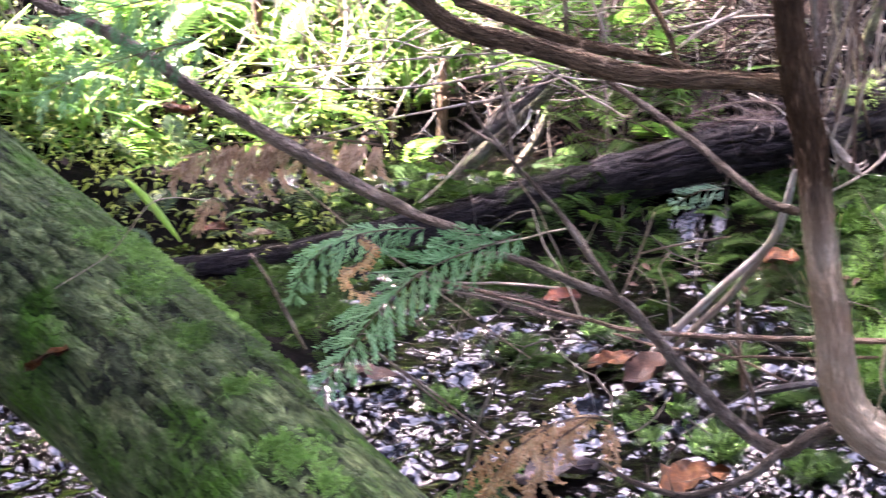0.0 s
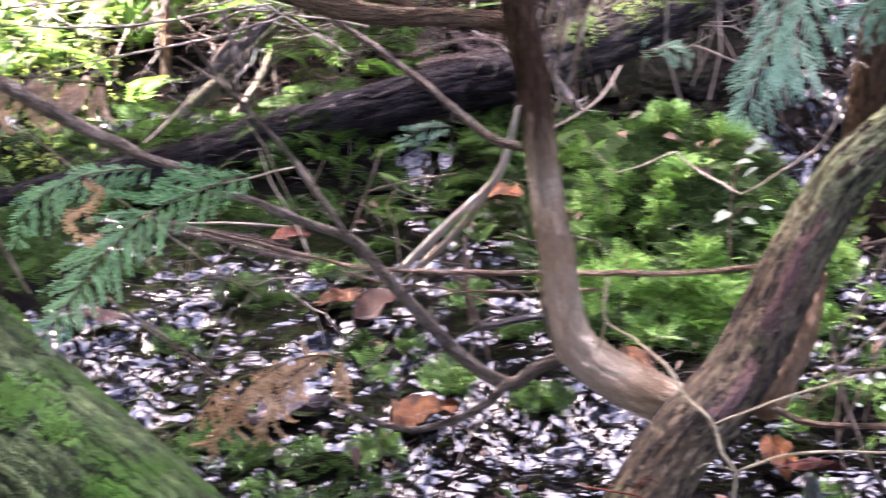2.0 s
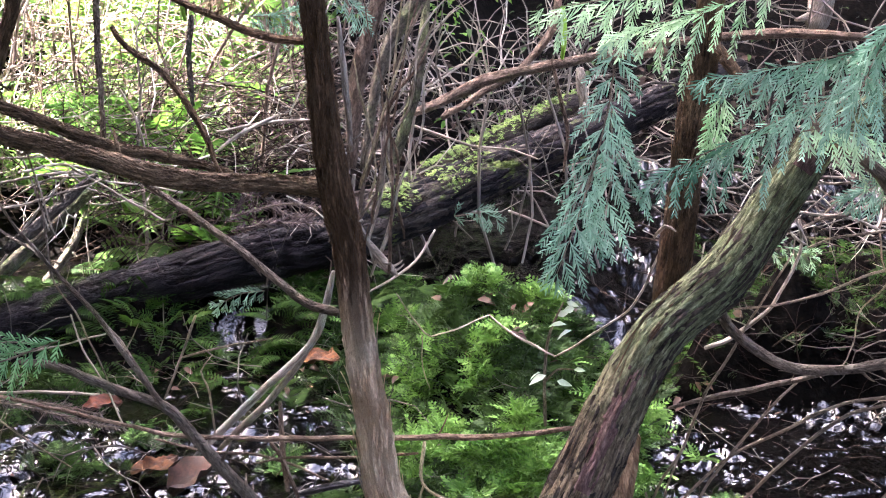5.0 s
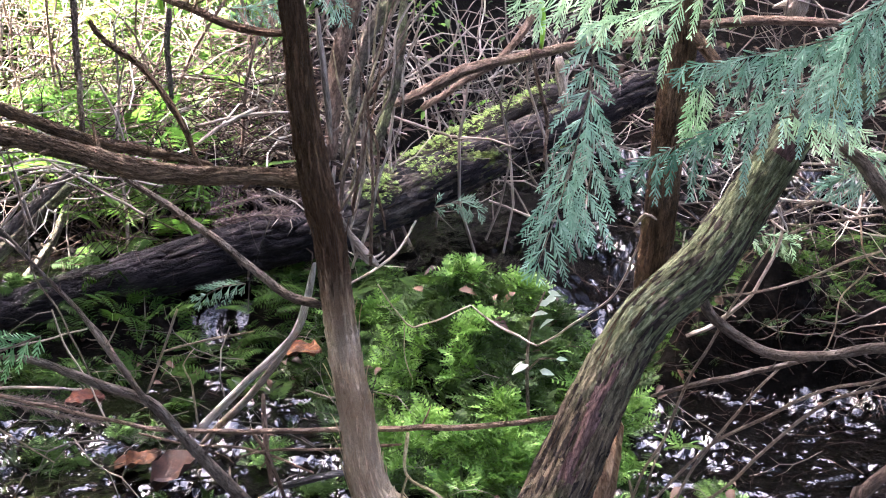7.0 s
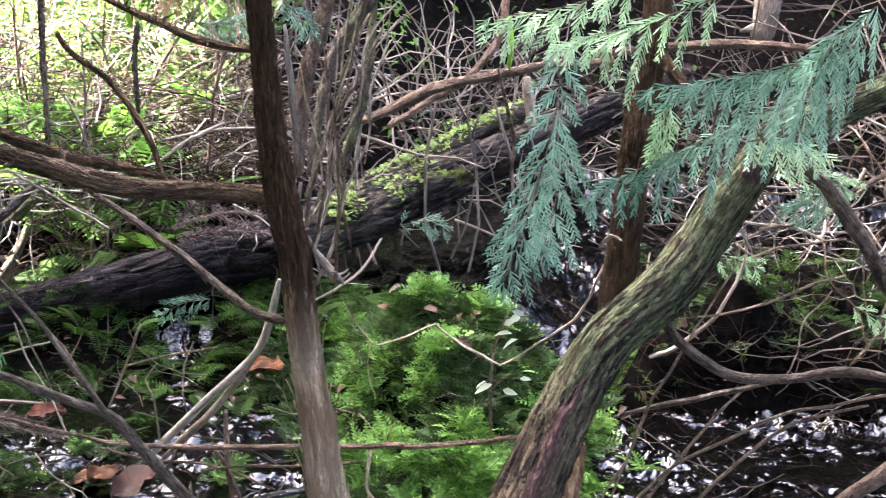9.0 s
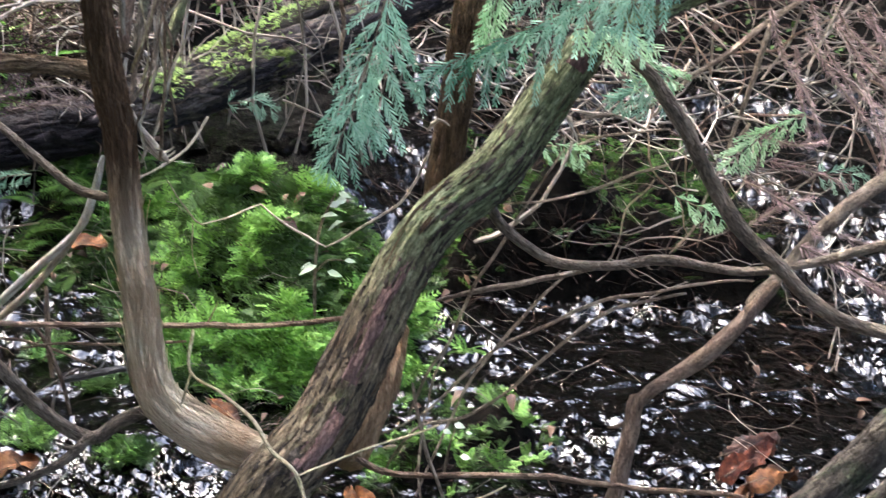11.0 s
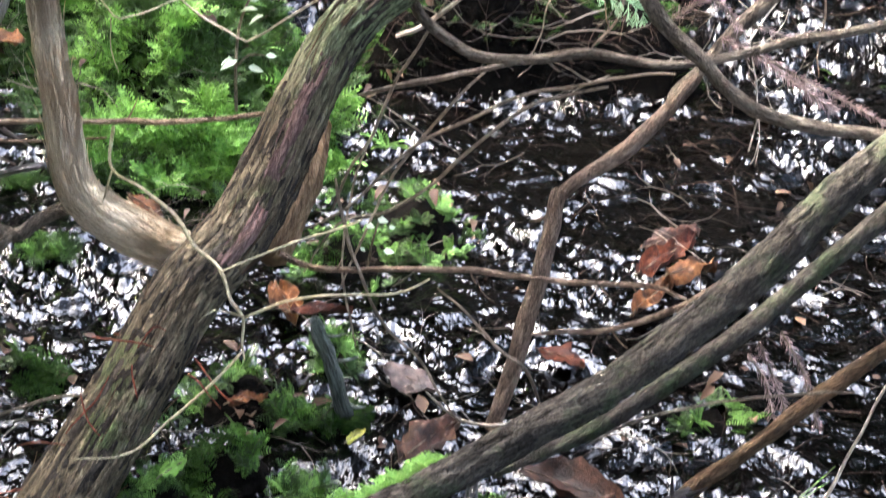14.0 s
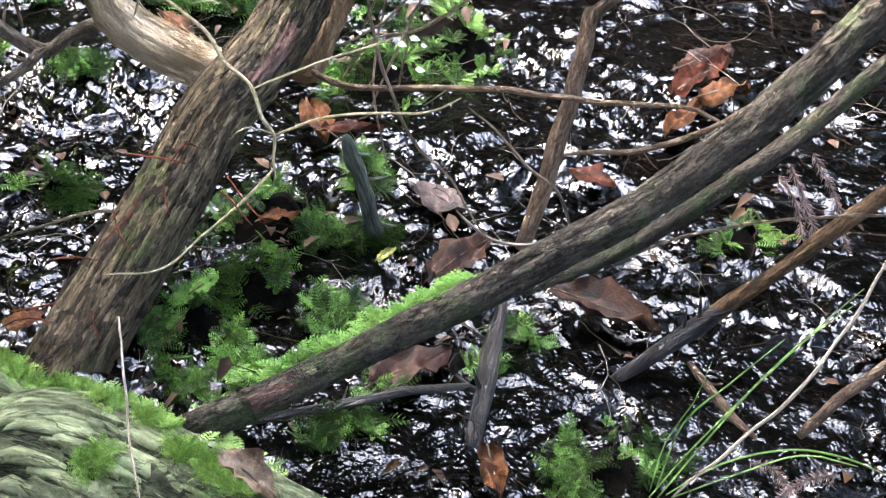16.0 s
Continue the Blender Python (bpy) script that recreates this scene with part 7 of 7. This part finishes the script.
moss_on("fresh moss along the low branch", [(0.184, 2.83, 0.123, 0.0278), (0.244, 2.848, 0.138, 0.03), (0.386, 2.89, 0.194, 0.0312), (0.519, 2.93, 0.244, 0.0325)], 520, MOSS, (0.02, 0.042), 0.35, tilt=(-0.45, 0.2, 1))
moss_on("yellow-green moss on the back of the log", [(-0.305, 6.45, 0.397, 0.0861), (-0.113, 6.634, 0.429, 0.0902), (0.048, 6.788, 0.474, 0.0869), (0.173, 6.9, 0.503, 0.083)], 900, MOSS_PALE, (0.011, 0.024), 0.5, tilt=(0, -0.35, 1))
moss_on("moss on the thinner log", [(-0.195, 6.7, 0.467, 0.0445), (0.027, 6.923, 0.544, 0.0436), (0.24, 7.124, 0.618, 0.0405), (0.44, 7.3, 0.679, 0.037)], 700, MOSS_PALE, (0.011, 0.024), 0.6)
moss_on("bright moss on the fallen tree", [(-0.383, 2.95, -0.161, 0.2293), (-0.186, 2.753, -0.116, 0.2335), (0.03, 2.5, -0.065, 0.2327)], 300, MOSS_TIP, (0.02, 0.04), 0.22, tilt=(0.35, 0.9, 0.75))
moss_on("bright moss along the edge of the fallen tree", [(-2.059, 3.8, 0.678, 0.2377), (-1.588, 3.603, 0.444, 0.2262), (-1.473, 3.55, 0.384, 0.2232)], 2600, MOSS_MID, (0.006, 0.013), 0.5, tilt=(0.55, 0.0, 0.8))



def moss_pad(label, spots, mat, size, name="moss_patch", shape=None, dense=6000):
    """Cushions of moss: centre on the bark, radius; thickest in the middle."""
    p = smooth_path(FALLEN, 0.02)
    out = []
    for x, y, z, rad in spots:
        for _ in range(int(60 + dense * rad * rad)):
            d = rng.normal(0, 1, 3)
            d *= rad * rng.random() ** 0.4 / np.linalg.norm(d)
            q = np.array((x, y, z)) + d
            if noise.noise((q[0] * 25, q[1] * 25, q[2] * 25)) < -0.25 + 0.5 * np.linalg.norm(d) / rad - 0.15:
                continue
            i = int(np.argmin(((p[:, :3] - q) ** 2).sum(1)))
            nrm = q - p[i, :3]
            nrm /= np.linalg.norm(nrm)
            q = p[i, :3] + nrm * (p[i, 3] + 0.004)
            out.append(turned(*q, rng.uniform(*size), rng.uniform(0, 6.28), rng.uniform(-1.1, 0.3), rng.normal(0, 0.6)))
    thing(name, joined(name, *(shape or CLUMP), out, mat), label, "moss", kind="stuff")


moss_pad("bright green moss cushions on the fallen tree", (
    (-1.794, 3.979, 0.679, 0.079),
    (-1.702, 3.978, 0.620, 0.085),
    (-1.572, 3.910, 0.565, 0.071),
    (-1.454, 3.836, 0.529, 0.057),
    (-1.354, 3.763, 0.493, 0.044),
    (-1.234, 3.356, 0.456, 0.079),
    (-1.369, 3.555, 0.522, 0.047),
    (-1.541, 3.690, 0.579, 0.049),
    (-1.692, 3.789, 0.643, 0.069),
    (-1.140, 3.314, 0.437, 0.045),
    (-1.218, 3.367, 0.459, 0.085),
    (-1.767, 3.923, 0.679, 0.071),
    (-1.613, 3.929, 0.573, 0.078),
    (-1.484, 3.864, 0.533, 0.070),
    (-1.684, 3.910, 0.631, 0.065),
    (-1.851, 3.902, 0.723, 0.065),
    (-1.326, 3.741, 0.492, 0.056),
    (-1.402, 3.524, 0.521, 0.035),
    (-1.115, 3.294, 0.425, 0.050),
    (-1.408, 3.722, 0.522, 0.049),
    (-1.532, 3.645, 0.571, 0.037),
    (-1.725, 3.676, 0.603, 0.037),
), MOSS, (0.011, 0.021), shape=FROND, dense=85000)
moss_pad("pale feathery moss on the end of the fallen tree", (
    (-0.133, 2.501, 0.199, 0.035),
    (-0.243, 2.834, 0.174, 0.058),
    (-0.164, 2.778, 0.169, 0.048),
    (-0.104, 2.677, 0.191, 0.047),
    (-0.284, 2.874, 0.182, 0.049),
    (0.016, 2.521, 0.194, 0.036),
    (0.095, 2.457, 0.185, 0.035),
    (-0.039, 2.624, 0.188, 0.042),
    (0.060, 2.482, 0.189, 0.027),
), MOSS_TIP, (0.018, 0.034), dense=5000)

# ---------------------------------------------------------------- litter, dead twigs and undergrowth
trng = np.random.default_rng(31)
for i in range(34):
    q = np.array((trng.uniform(0.75, 1.75), trng.uniform(4.35, 5.6), trng.uniform(0.55, 1.05)))
    d = trng.normal(0, 1, 3) * (1, 0.5, 0.8)
    d /= np.linalg.norm(d)
    step, rad, rows = trng.uniform(0.06, 0.12), trng.uniform(0.0022, 0.0052), []
    for k in range(6):
        rows.append((*q, rad * (1 - 0.12 * k)))
        d = d + trng.normal(0, 0.35, 3)
        d /= np.linalg.norm(d)
        q = q + d * step
        q[2] = max(q[2], 0.35)
    twig("dead_twig", rows, (STRAW, BARK_TWIG, BARK_RED)[i % 3], "crooked dry twig in the tangle beyond the leaning trunk", group="crooked dry twigs", wander=0.007)

STICK_V, STICK_F = [], []
for run in (((0, 0, 0, 1.0), (0.2, 0.04, 0.02, 0.9), (0.42, 0.02, 0.05, 0.85), (0.62, -0.05, 0.035, 0.7), (0.82, -0.02, 0.06, 0.55), (1.0, 0.06, 0.0, 0.3)), ((0.42, 0.02, 0.05, 0.6), (0.52, 0.1, 0.07, 0.45), (0.66, 0.15, 0.05, 0.25)), ((0.62, -0.05, 0.035, 0.5), (0.72, -0.14, 0.0, 0.35), (0.78, -0.22, -0.01, 0.2))):
    k0 = len(STICK_V)
    for x, yy, zz, r in run:
        for k in range(4):
            a = 2 * math.pi * k / 4
            STICK_V.append((x + 0.004 * r * math.cos(a), yy + 0.006 * r * math.cos(a), zz + 0.007 * r * math.sin(a)))
    for i in range(len(run) - 1):
        STICK_F += [(k0 + 4 * i + k, k0 + 4 * i + (k + 1) % 4, k0 + 4 * i + 4 + (k + 1) % 4, k0 + 4 * i + 4 + k) for k in range(4)]


def sticks(name, label, n, box, size, mat, pitch=0.5, low=0.0, high=0.05, keep=None, lean=0.0):
    out = []
    while len(out) < n:
        x, y = rng.uniform(box[0], box[1]), rng.uniform(box[2], box[3])
        if keep and not keep(x, y):
            continue
        z = max(ground_z(x, y), water_z(x, y)) + rng.uniform(low, high)
        out.append(turned(x, y, z, rng.uniform(*size), rng.uniform(0, 6.28), rng.normal(lean, pitch), rng.uniform(0, 6.28)))
    thing(name, joined(name, STICK_V, STICK_F, out, mat, True), label, "twigs", kind="stuff")


sticks("stream_litter", "dead twigs and needles caught in the stream", 1900, (-1.7, 2.0, 2.6, 6.2), (0.03, 0.24), LITTER, 0.2, -0.015, 0.035)
sticks("stream_litter", "small grey and tan twigs caught in the stream", 260, (-1.7, 2.0, 2.6, 6.0), (0.05, 0.25), DEAD_TWIG, 0.25, -0.01, 0.06)
sticks("fine_twigs", "fine dry twigs criss-crossing over the water", 32, (-1.6, -0.3, 4.6, 6.0), (0.2, 0.5), TANGLE, 0.5, 0.02, 0.3)
sticks("fine_twigs", "fine dry twigs criss-crossing beyond the leaning trunk", 14, (0.7, 1.9, 4.8, 6.2), (0.2, 0.6), DEAD_TWIG, 0.5, 0.02, 0.4)
sticks("dead_twigs", "tangle of dead grey twigs behind the log", 480, (-2.6, 0.9, 6.5, 8.8), (0.25, 0.8), DEAD_TWIG, 0.45, 0.0, 0.45, lambda x, y: y > 6.8 + 0.85 * max(0.0, x + 0.4))
sticks("dead_twigs", "tangle of dead grey twigs on the far bank", 330, (0.6, 3.2, 6.7, 9.2), (0.25, 0.9), TANGLE, 0.6, 0.0, 0.8)
sticks("dry_stems", "thin dry stems standing among the shrubs", 170, (-4.2, 0.6, 6.6, 8.6), (0.5, 1.1), DEAD_TWIG, 0.22, -0.05, 0.0, None, -1.4)
sticks("pale_twigs", "thin bleached twigs criss-crossing before the shrubs", 70, (-2.2, -0.4, 6.2, 7.2), (0.25, 0.7), PALE_TWIG, 0.5, 0.2, 0.7)
sticks("pale_twigs", "thin bleached twigs beyond the leaning trunk", 32, (0.6, 2.4, 5.6, 7.6), (0.2, 0.6), PALE_TWIG, 0.5, 0.02, 0.4)
sticks("dry_brush", "dead brown cedar twigs heaped between the limbs and the log", 520, (-1.75, -0.55, 6.75, 7.5), (0.15, 0.5), BRUSH, 0.35, 0.1, 0.62)
sticks("dry_stems", "brown upright stems among the sunlit shrubs", 120, (-3.6, -0.5, 6.9, 8.4), (0.6, 1.3), BRUSH, 0.2, -0.05, 0.0, None, -1.4)
sticks("brush_pile", "pile of dead purple-brown twigs by the log", 700, (-1.4, -0.35, 6.35, 7.3), (0.15, 0.45), LITTER, 0.4, 0.0, 0.5)

sticks("bank_roots", "dark roots and twigs hanging from the undercut bank", 170, (0.6, 1.9, 5.6, 6.5), (0.08, 0.4), LITTER, 0.7, 0.0, 0.25)
sticks("bank_twigs", "fine grey twigs before the undercut bank", 36, (0.6, 1.9, 5.3, 6.2), (0.15, 0.45), TANGLE, 0.5, 0.05, 0.4)
BROAD = leaf_shape(0.5, 0.25, 0.35)


def leaves(name, label, n, box, size, mat, high, dense=0.0, shape=BROAD, pitch=(-0.6, 0.6)):
    out = []
    while len(out) < n:
        x, y = rng.uniform(box[0], box[1]), rng.uniform(box[2], box[3])
        if noise.noise((x * 1.3, y * 1.3, 9.0)) + 0.5 * noise.noise((x * 4, y * 4, 3.0)) < dense:
            continue
        z = ground_z(x, y) + high * rng.random() ** 1.5
        out.append(turned(x, y, z, rng.uniform(*size), rng.uniform(0, 6.28), rng.uniform(*pitch), rng.uniform(-0.5, 0.5)))
    thing(name, joined(name, *shape, out, mat), label, "undergrowth", kind="stuff")


FERN_SHAPE = frond_shape(14, 0.26, 0.5, 0.03)
# Sun and shade are put into leaf colour here: yellower SHRUB, greener FERN.
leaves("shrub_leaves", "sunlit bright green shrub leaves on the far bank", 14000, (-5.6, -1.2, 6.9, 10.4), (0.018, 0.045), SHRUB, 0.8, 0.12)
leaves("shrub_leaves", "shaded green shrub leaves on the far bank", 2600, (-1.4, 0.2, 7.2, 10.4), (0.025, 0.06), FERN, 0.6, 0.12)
leaves("shrub_leaves", "green shrub leaves on the far bank", 900, (0.0, 3.4, 8.0, 10.5), (0.03, 0.055), MOSS_MID, 0.5, 0.1)
leaves("bank_ferns", "green fern fronds on the bank behind the log", 1500, (-5.0, -0.5, 6.5, 9.5), (0.14, 0.36), FERN, 0.4, -0.05, FERN_SHAPE, (-1.1, 0.1))
leaves("bank_ferns", "small green ferns beside the fallen tree", 90, (-3.6, -1.9, 5.6, 6.8), (0.08, 0.18), MOSS_MID, 0.3, -0.4, FERN_SHAPE, (-0.9, 0.1))
leaves("shrub_leaves", "bright green shrub leaves beside the fallen tree", 5000, (-4.2, -1.9, 5.8, 7.0), (0.015, 0.04), SHRUB, 0.45, -0.35)
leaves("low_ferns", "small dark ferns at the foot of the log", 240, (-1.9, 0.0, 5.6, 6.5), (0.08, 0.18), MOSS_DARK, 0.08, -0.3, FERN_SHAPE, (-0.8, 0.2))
leaves("bank_grass", "tall pale grass on the bank", 1500, (-4.6, -0.6, 6.5, 9.0), (0.25, 0.5), GRASS, 0.1, 0.0, leaf_shape(0.035, 0.1, 0.5), (-1.5, -0.9))
leaves("leaf_litter", "small brown dead leaves lodged in the stream", 900, (-1.6, 2.0, 2.7, 6.0), (0.02, 0.06), LITTER_LEAF, 0.1, -0.1)
leaves("leaf_litter", "brown dead leaf litter on the far bank", 1600, (0.4, 3.6, 7.7, 9.5), (0.04, 0.09), LITTER, 0.03, -0.6)
leaves("leaf_litter", "brown dead leaf litter under the shrubs", 2200, (-4.5, 0.2, 6.3, 9.0), (0.04, 0.09), LITTER, 0.03, -0.6)
leaves("leaf_litter", "brown dead leaf litter on the near bank", 2000, (-5.0, 5.0, -4.0, 2.6), (0.05, 0.10), LITTER, 0.03, -0.7)
leaves("bank_ferns", "dark green ferns on the near bank", 420, (-5.0, 5.0, -4.0, 1.0), (0.16, 0.34), MOSS_DARK, 0.1, 0.1, FERN_SHAPE, (-0.9, 0.1))
sticks("dead_twigs", "dark wet twigs piled on the far side of the stream", 110, (0.4, 2.9, 5.8, 7.4), (0.12, 0.45), LITTER, 0.4, 0.0, 0.2)
leaves("bank_moss", "dark moss on the far side of the stream", 700, (0.5, 2.8, 5.9, 8.4), (0.05, 0.10), MOSS_DARK, 0.05, 0.0, FROND, (-0.8, 0.1))

# ---------------------------------------------------------------- unseen trees, added to close the place, roof it over and shape its light
SUNWARD = V((-6.0, 2.5, 7.0)).normalized()
# Lanes cut through the added crowns so that sun reaches chosen spots.
OPENINGS = ((V((-4.0, 9.0, 1.5)), 2.42), (V((-3.0, 7.5, 0.8)), 1.3), (V((0.42, 3.65, 1.54)), 0.22), (V((0.72, 3.56, 1.47)), 0.2))


def roof_tree(label, x, y, height, spread, n, low, big=1.0):
    ob = tagged(new("unseen_shade_tree"), label, "tree", "forest trees")
    z = ground_z(x, y)
    part("trunk", tube("trunk", [(x, y, z - 0.2, 0.2), (x + 0.1, y, z + height * 0.4, 0.16), (x - 0.1, y + 0.1, z + height * 0.8, 0.09), (x, y, z + height, 0.03)], BARK_FOREST, 12, 0.25, 0.1), ob)
    clumps = []
    while len(clumps) < 20 + n // 90:
        a, d, h = rng.uniform(0, 6.28), spread * math.sqrt(rng.random()), rng.uniform(low, height)
        clumps.append((x + d * math.cos(a), y + d * math.sin(a), z + h))
    for c in clumps[:24:4]:
        part("limb", tube("limb", [(x, y, c[2] - 0.5, 0.05), ((x + c[0]) / 2, (y + c[1]) / 2, c[2] - 0.2, 0.035), (*c, 0.012)], BARK_FOREST, 6, 0.3, 0.1), ob)
    out = []
    while len(out) < n:
        c = clumps[rng.integers(len(clumps))]
        p = V(c) + V(rng.normal(0, 1, 3)) * 0.34 * big
        # A clear cone above the stream lets in sky light and glints.
        if (p.xy - V((0.3, 4.9 + 0.5 * (p.z - 1.0)))).length < 0.55 * (p.z - 1.0):
            continue
        if any(((p - c) - SUNWARD * (p - c).dot(SUNWARD)).length < r for c, r in OPENINGS):
            continue
        out.append(turned(*p, rng.uniform(0.12, 0.26) * big, rng.uniform(0, 6.28), rng.uniform(-0.6, 0.6), rng.uniform(-0.6, 0.6)))
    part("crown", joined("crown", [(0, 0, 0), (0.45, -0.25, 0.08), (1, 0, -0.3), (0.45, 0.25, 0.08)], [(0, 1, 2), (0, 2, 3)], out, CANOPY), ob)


rng = np.random.default_rng(77)
FT = "unseen leafy tree added to roof and shade the stream"
for x, y, h, s, n, low in ((-6.0, 7.4, 9.5, 2.6, 6500, 3.2), (-6.8, 11.2, 9.5, 2.8, 5000, 3.0), (-3.4, 11.8, 9.8, 2.3, 5000, 4.8), (-0.9, 12.2, 9.0, 2.4, 5000, 2.8), (3.0, 11.8, 8.5, 2.4, 4600, 2.5), (5.4, 7.5, 8.5, 2.6, 4200, 2.6), (-5.4, 4.5, 8.5, 3.0, 10000, 3.0), (5.2, 2.5, 8.5, 3.6, 4400, 3.0), (-3.6, -1.6, 9.0, 3.8, 8500, 4.0), (3.6, -2.0, 9.0, 3.8, 8500, 4.0), (0.3, -5.5, 8.0, 3.4, 6500, 1.5), (-3.2, 2.2, 8.5, 3.2, 9000, 5.0), (3.3, 3.4, 8.5, 3.0, 5000, 5.0)):
    roof_tree(FT, x, y, h, s, n, low)
for i in range(7):
    roof_tree("unseen leafy tree added behind to darken the reflections", -10.5 + 3.5 * i, 16 + 1.5 * (i % 2), 6.5, 2.2, 4200, 0.2, 2.2)
for i in range(7):
    roof_tree("unseen leafy tree added behind to darken the reflections", -9.0 + 3.2 * i, 20 + 1.5 * (i % 2), 14.0, 2.8, 4200, 2.0, 2.2)
for x, y in ((-9.0, -9.0), (-12.0, -4.0), (-12.5, 0.5), (-12.0, 5.0), (-12.5, 9.5), (-12.0, 14.0), (-11.5, 18.5), (-10.5, 23.0)):
    roof_tree("unseen very tall leafy tree added to block the sun", x, y, 22.0, 3.3, 6000, 2.0, 2.4)
for x, y in ((-9.5, 8), (-9.5, 2), (-8.5, -4), (9.5, 8), (9.5, 2), (8.5, -4), (-3, -9), (3, -9)):
    roof_tree("unseen leafy tree added around to cut the side light", x, y, 8.5, 2.6, 3200, 0.2, 2.0)
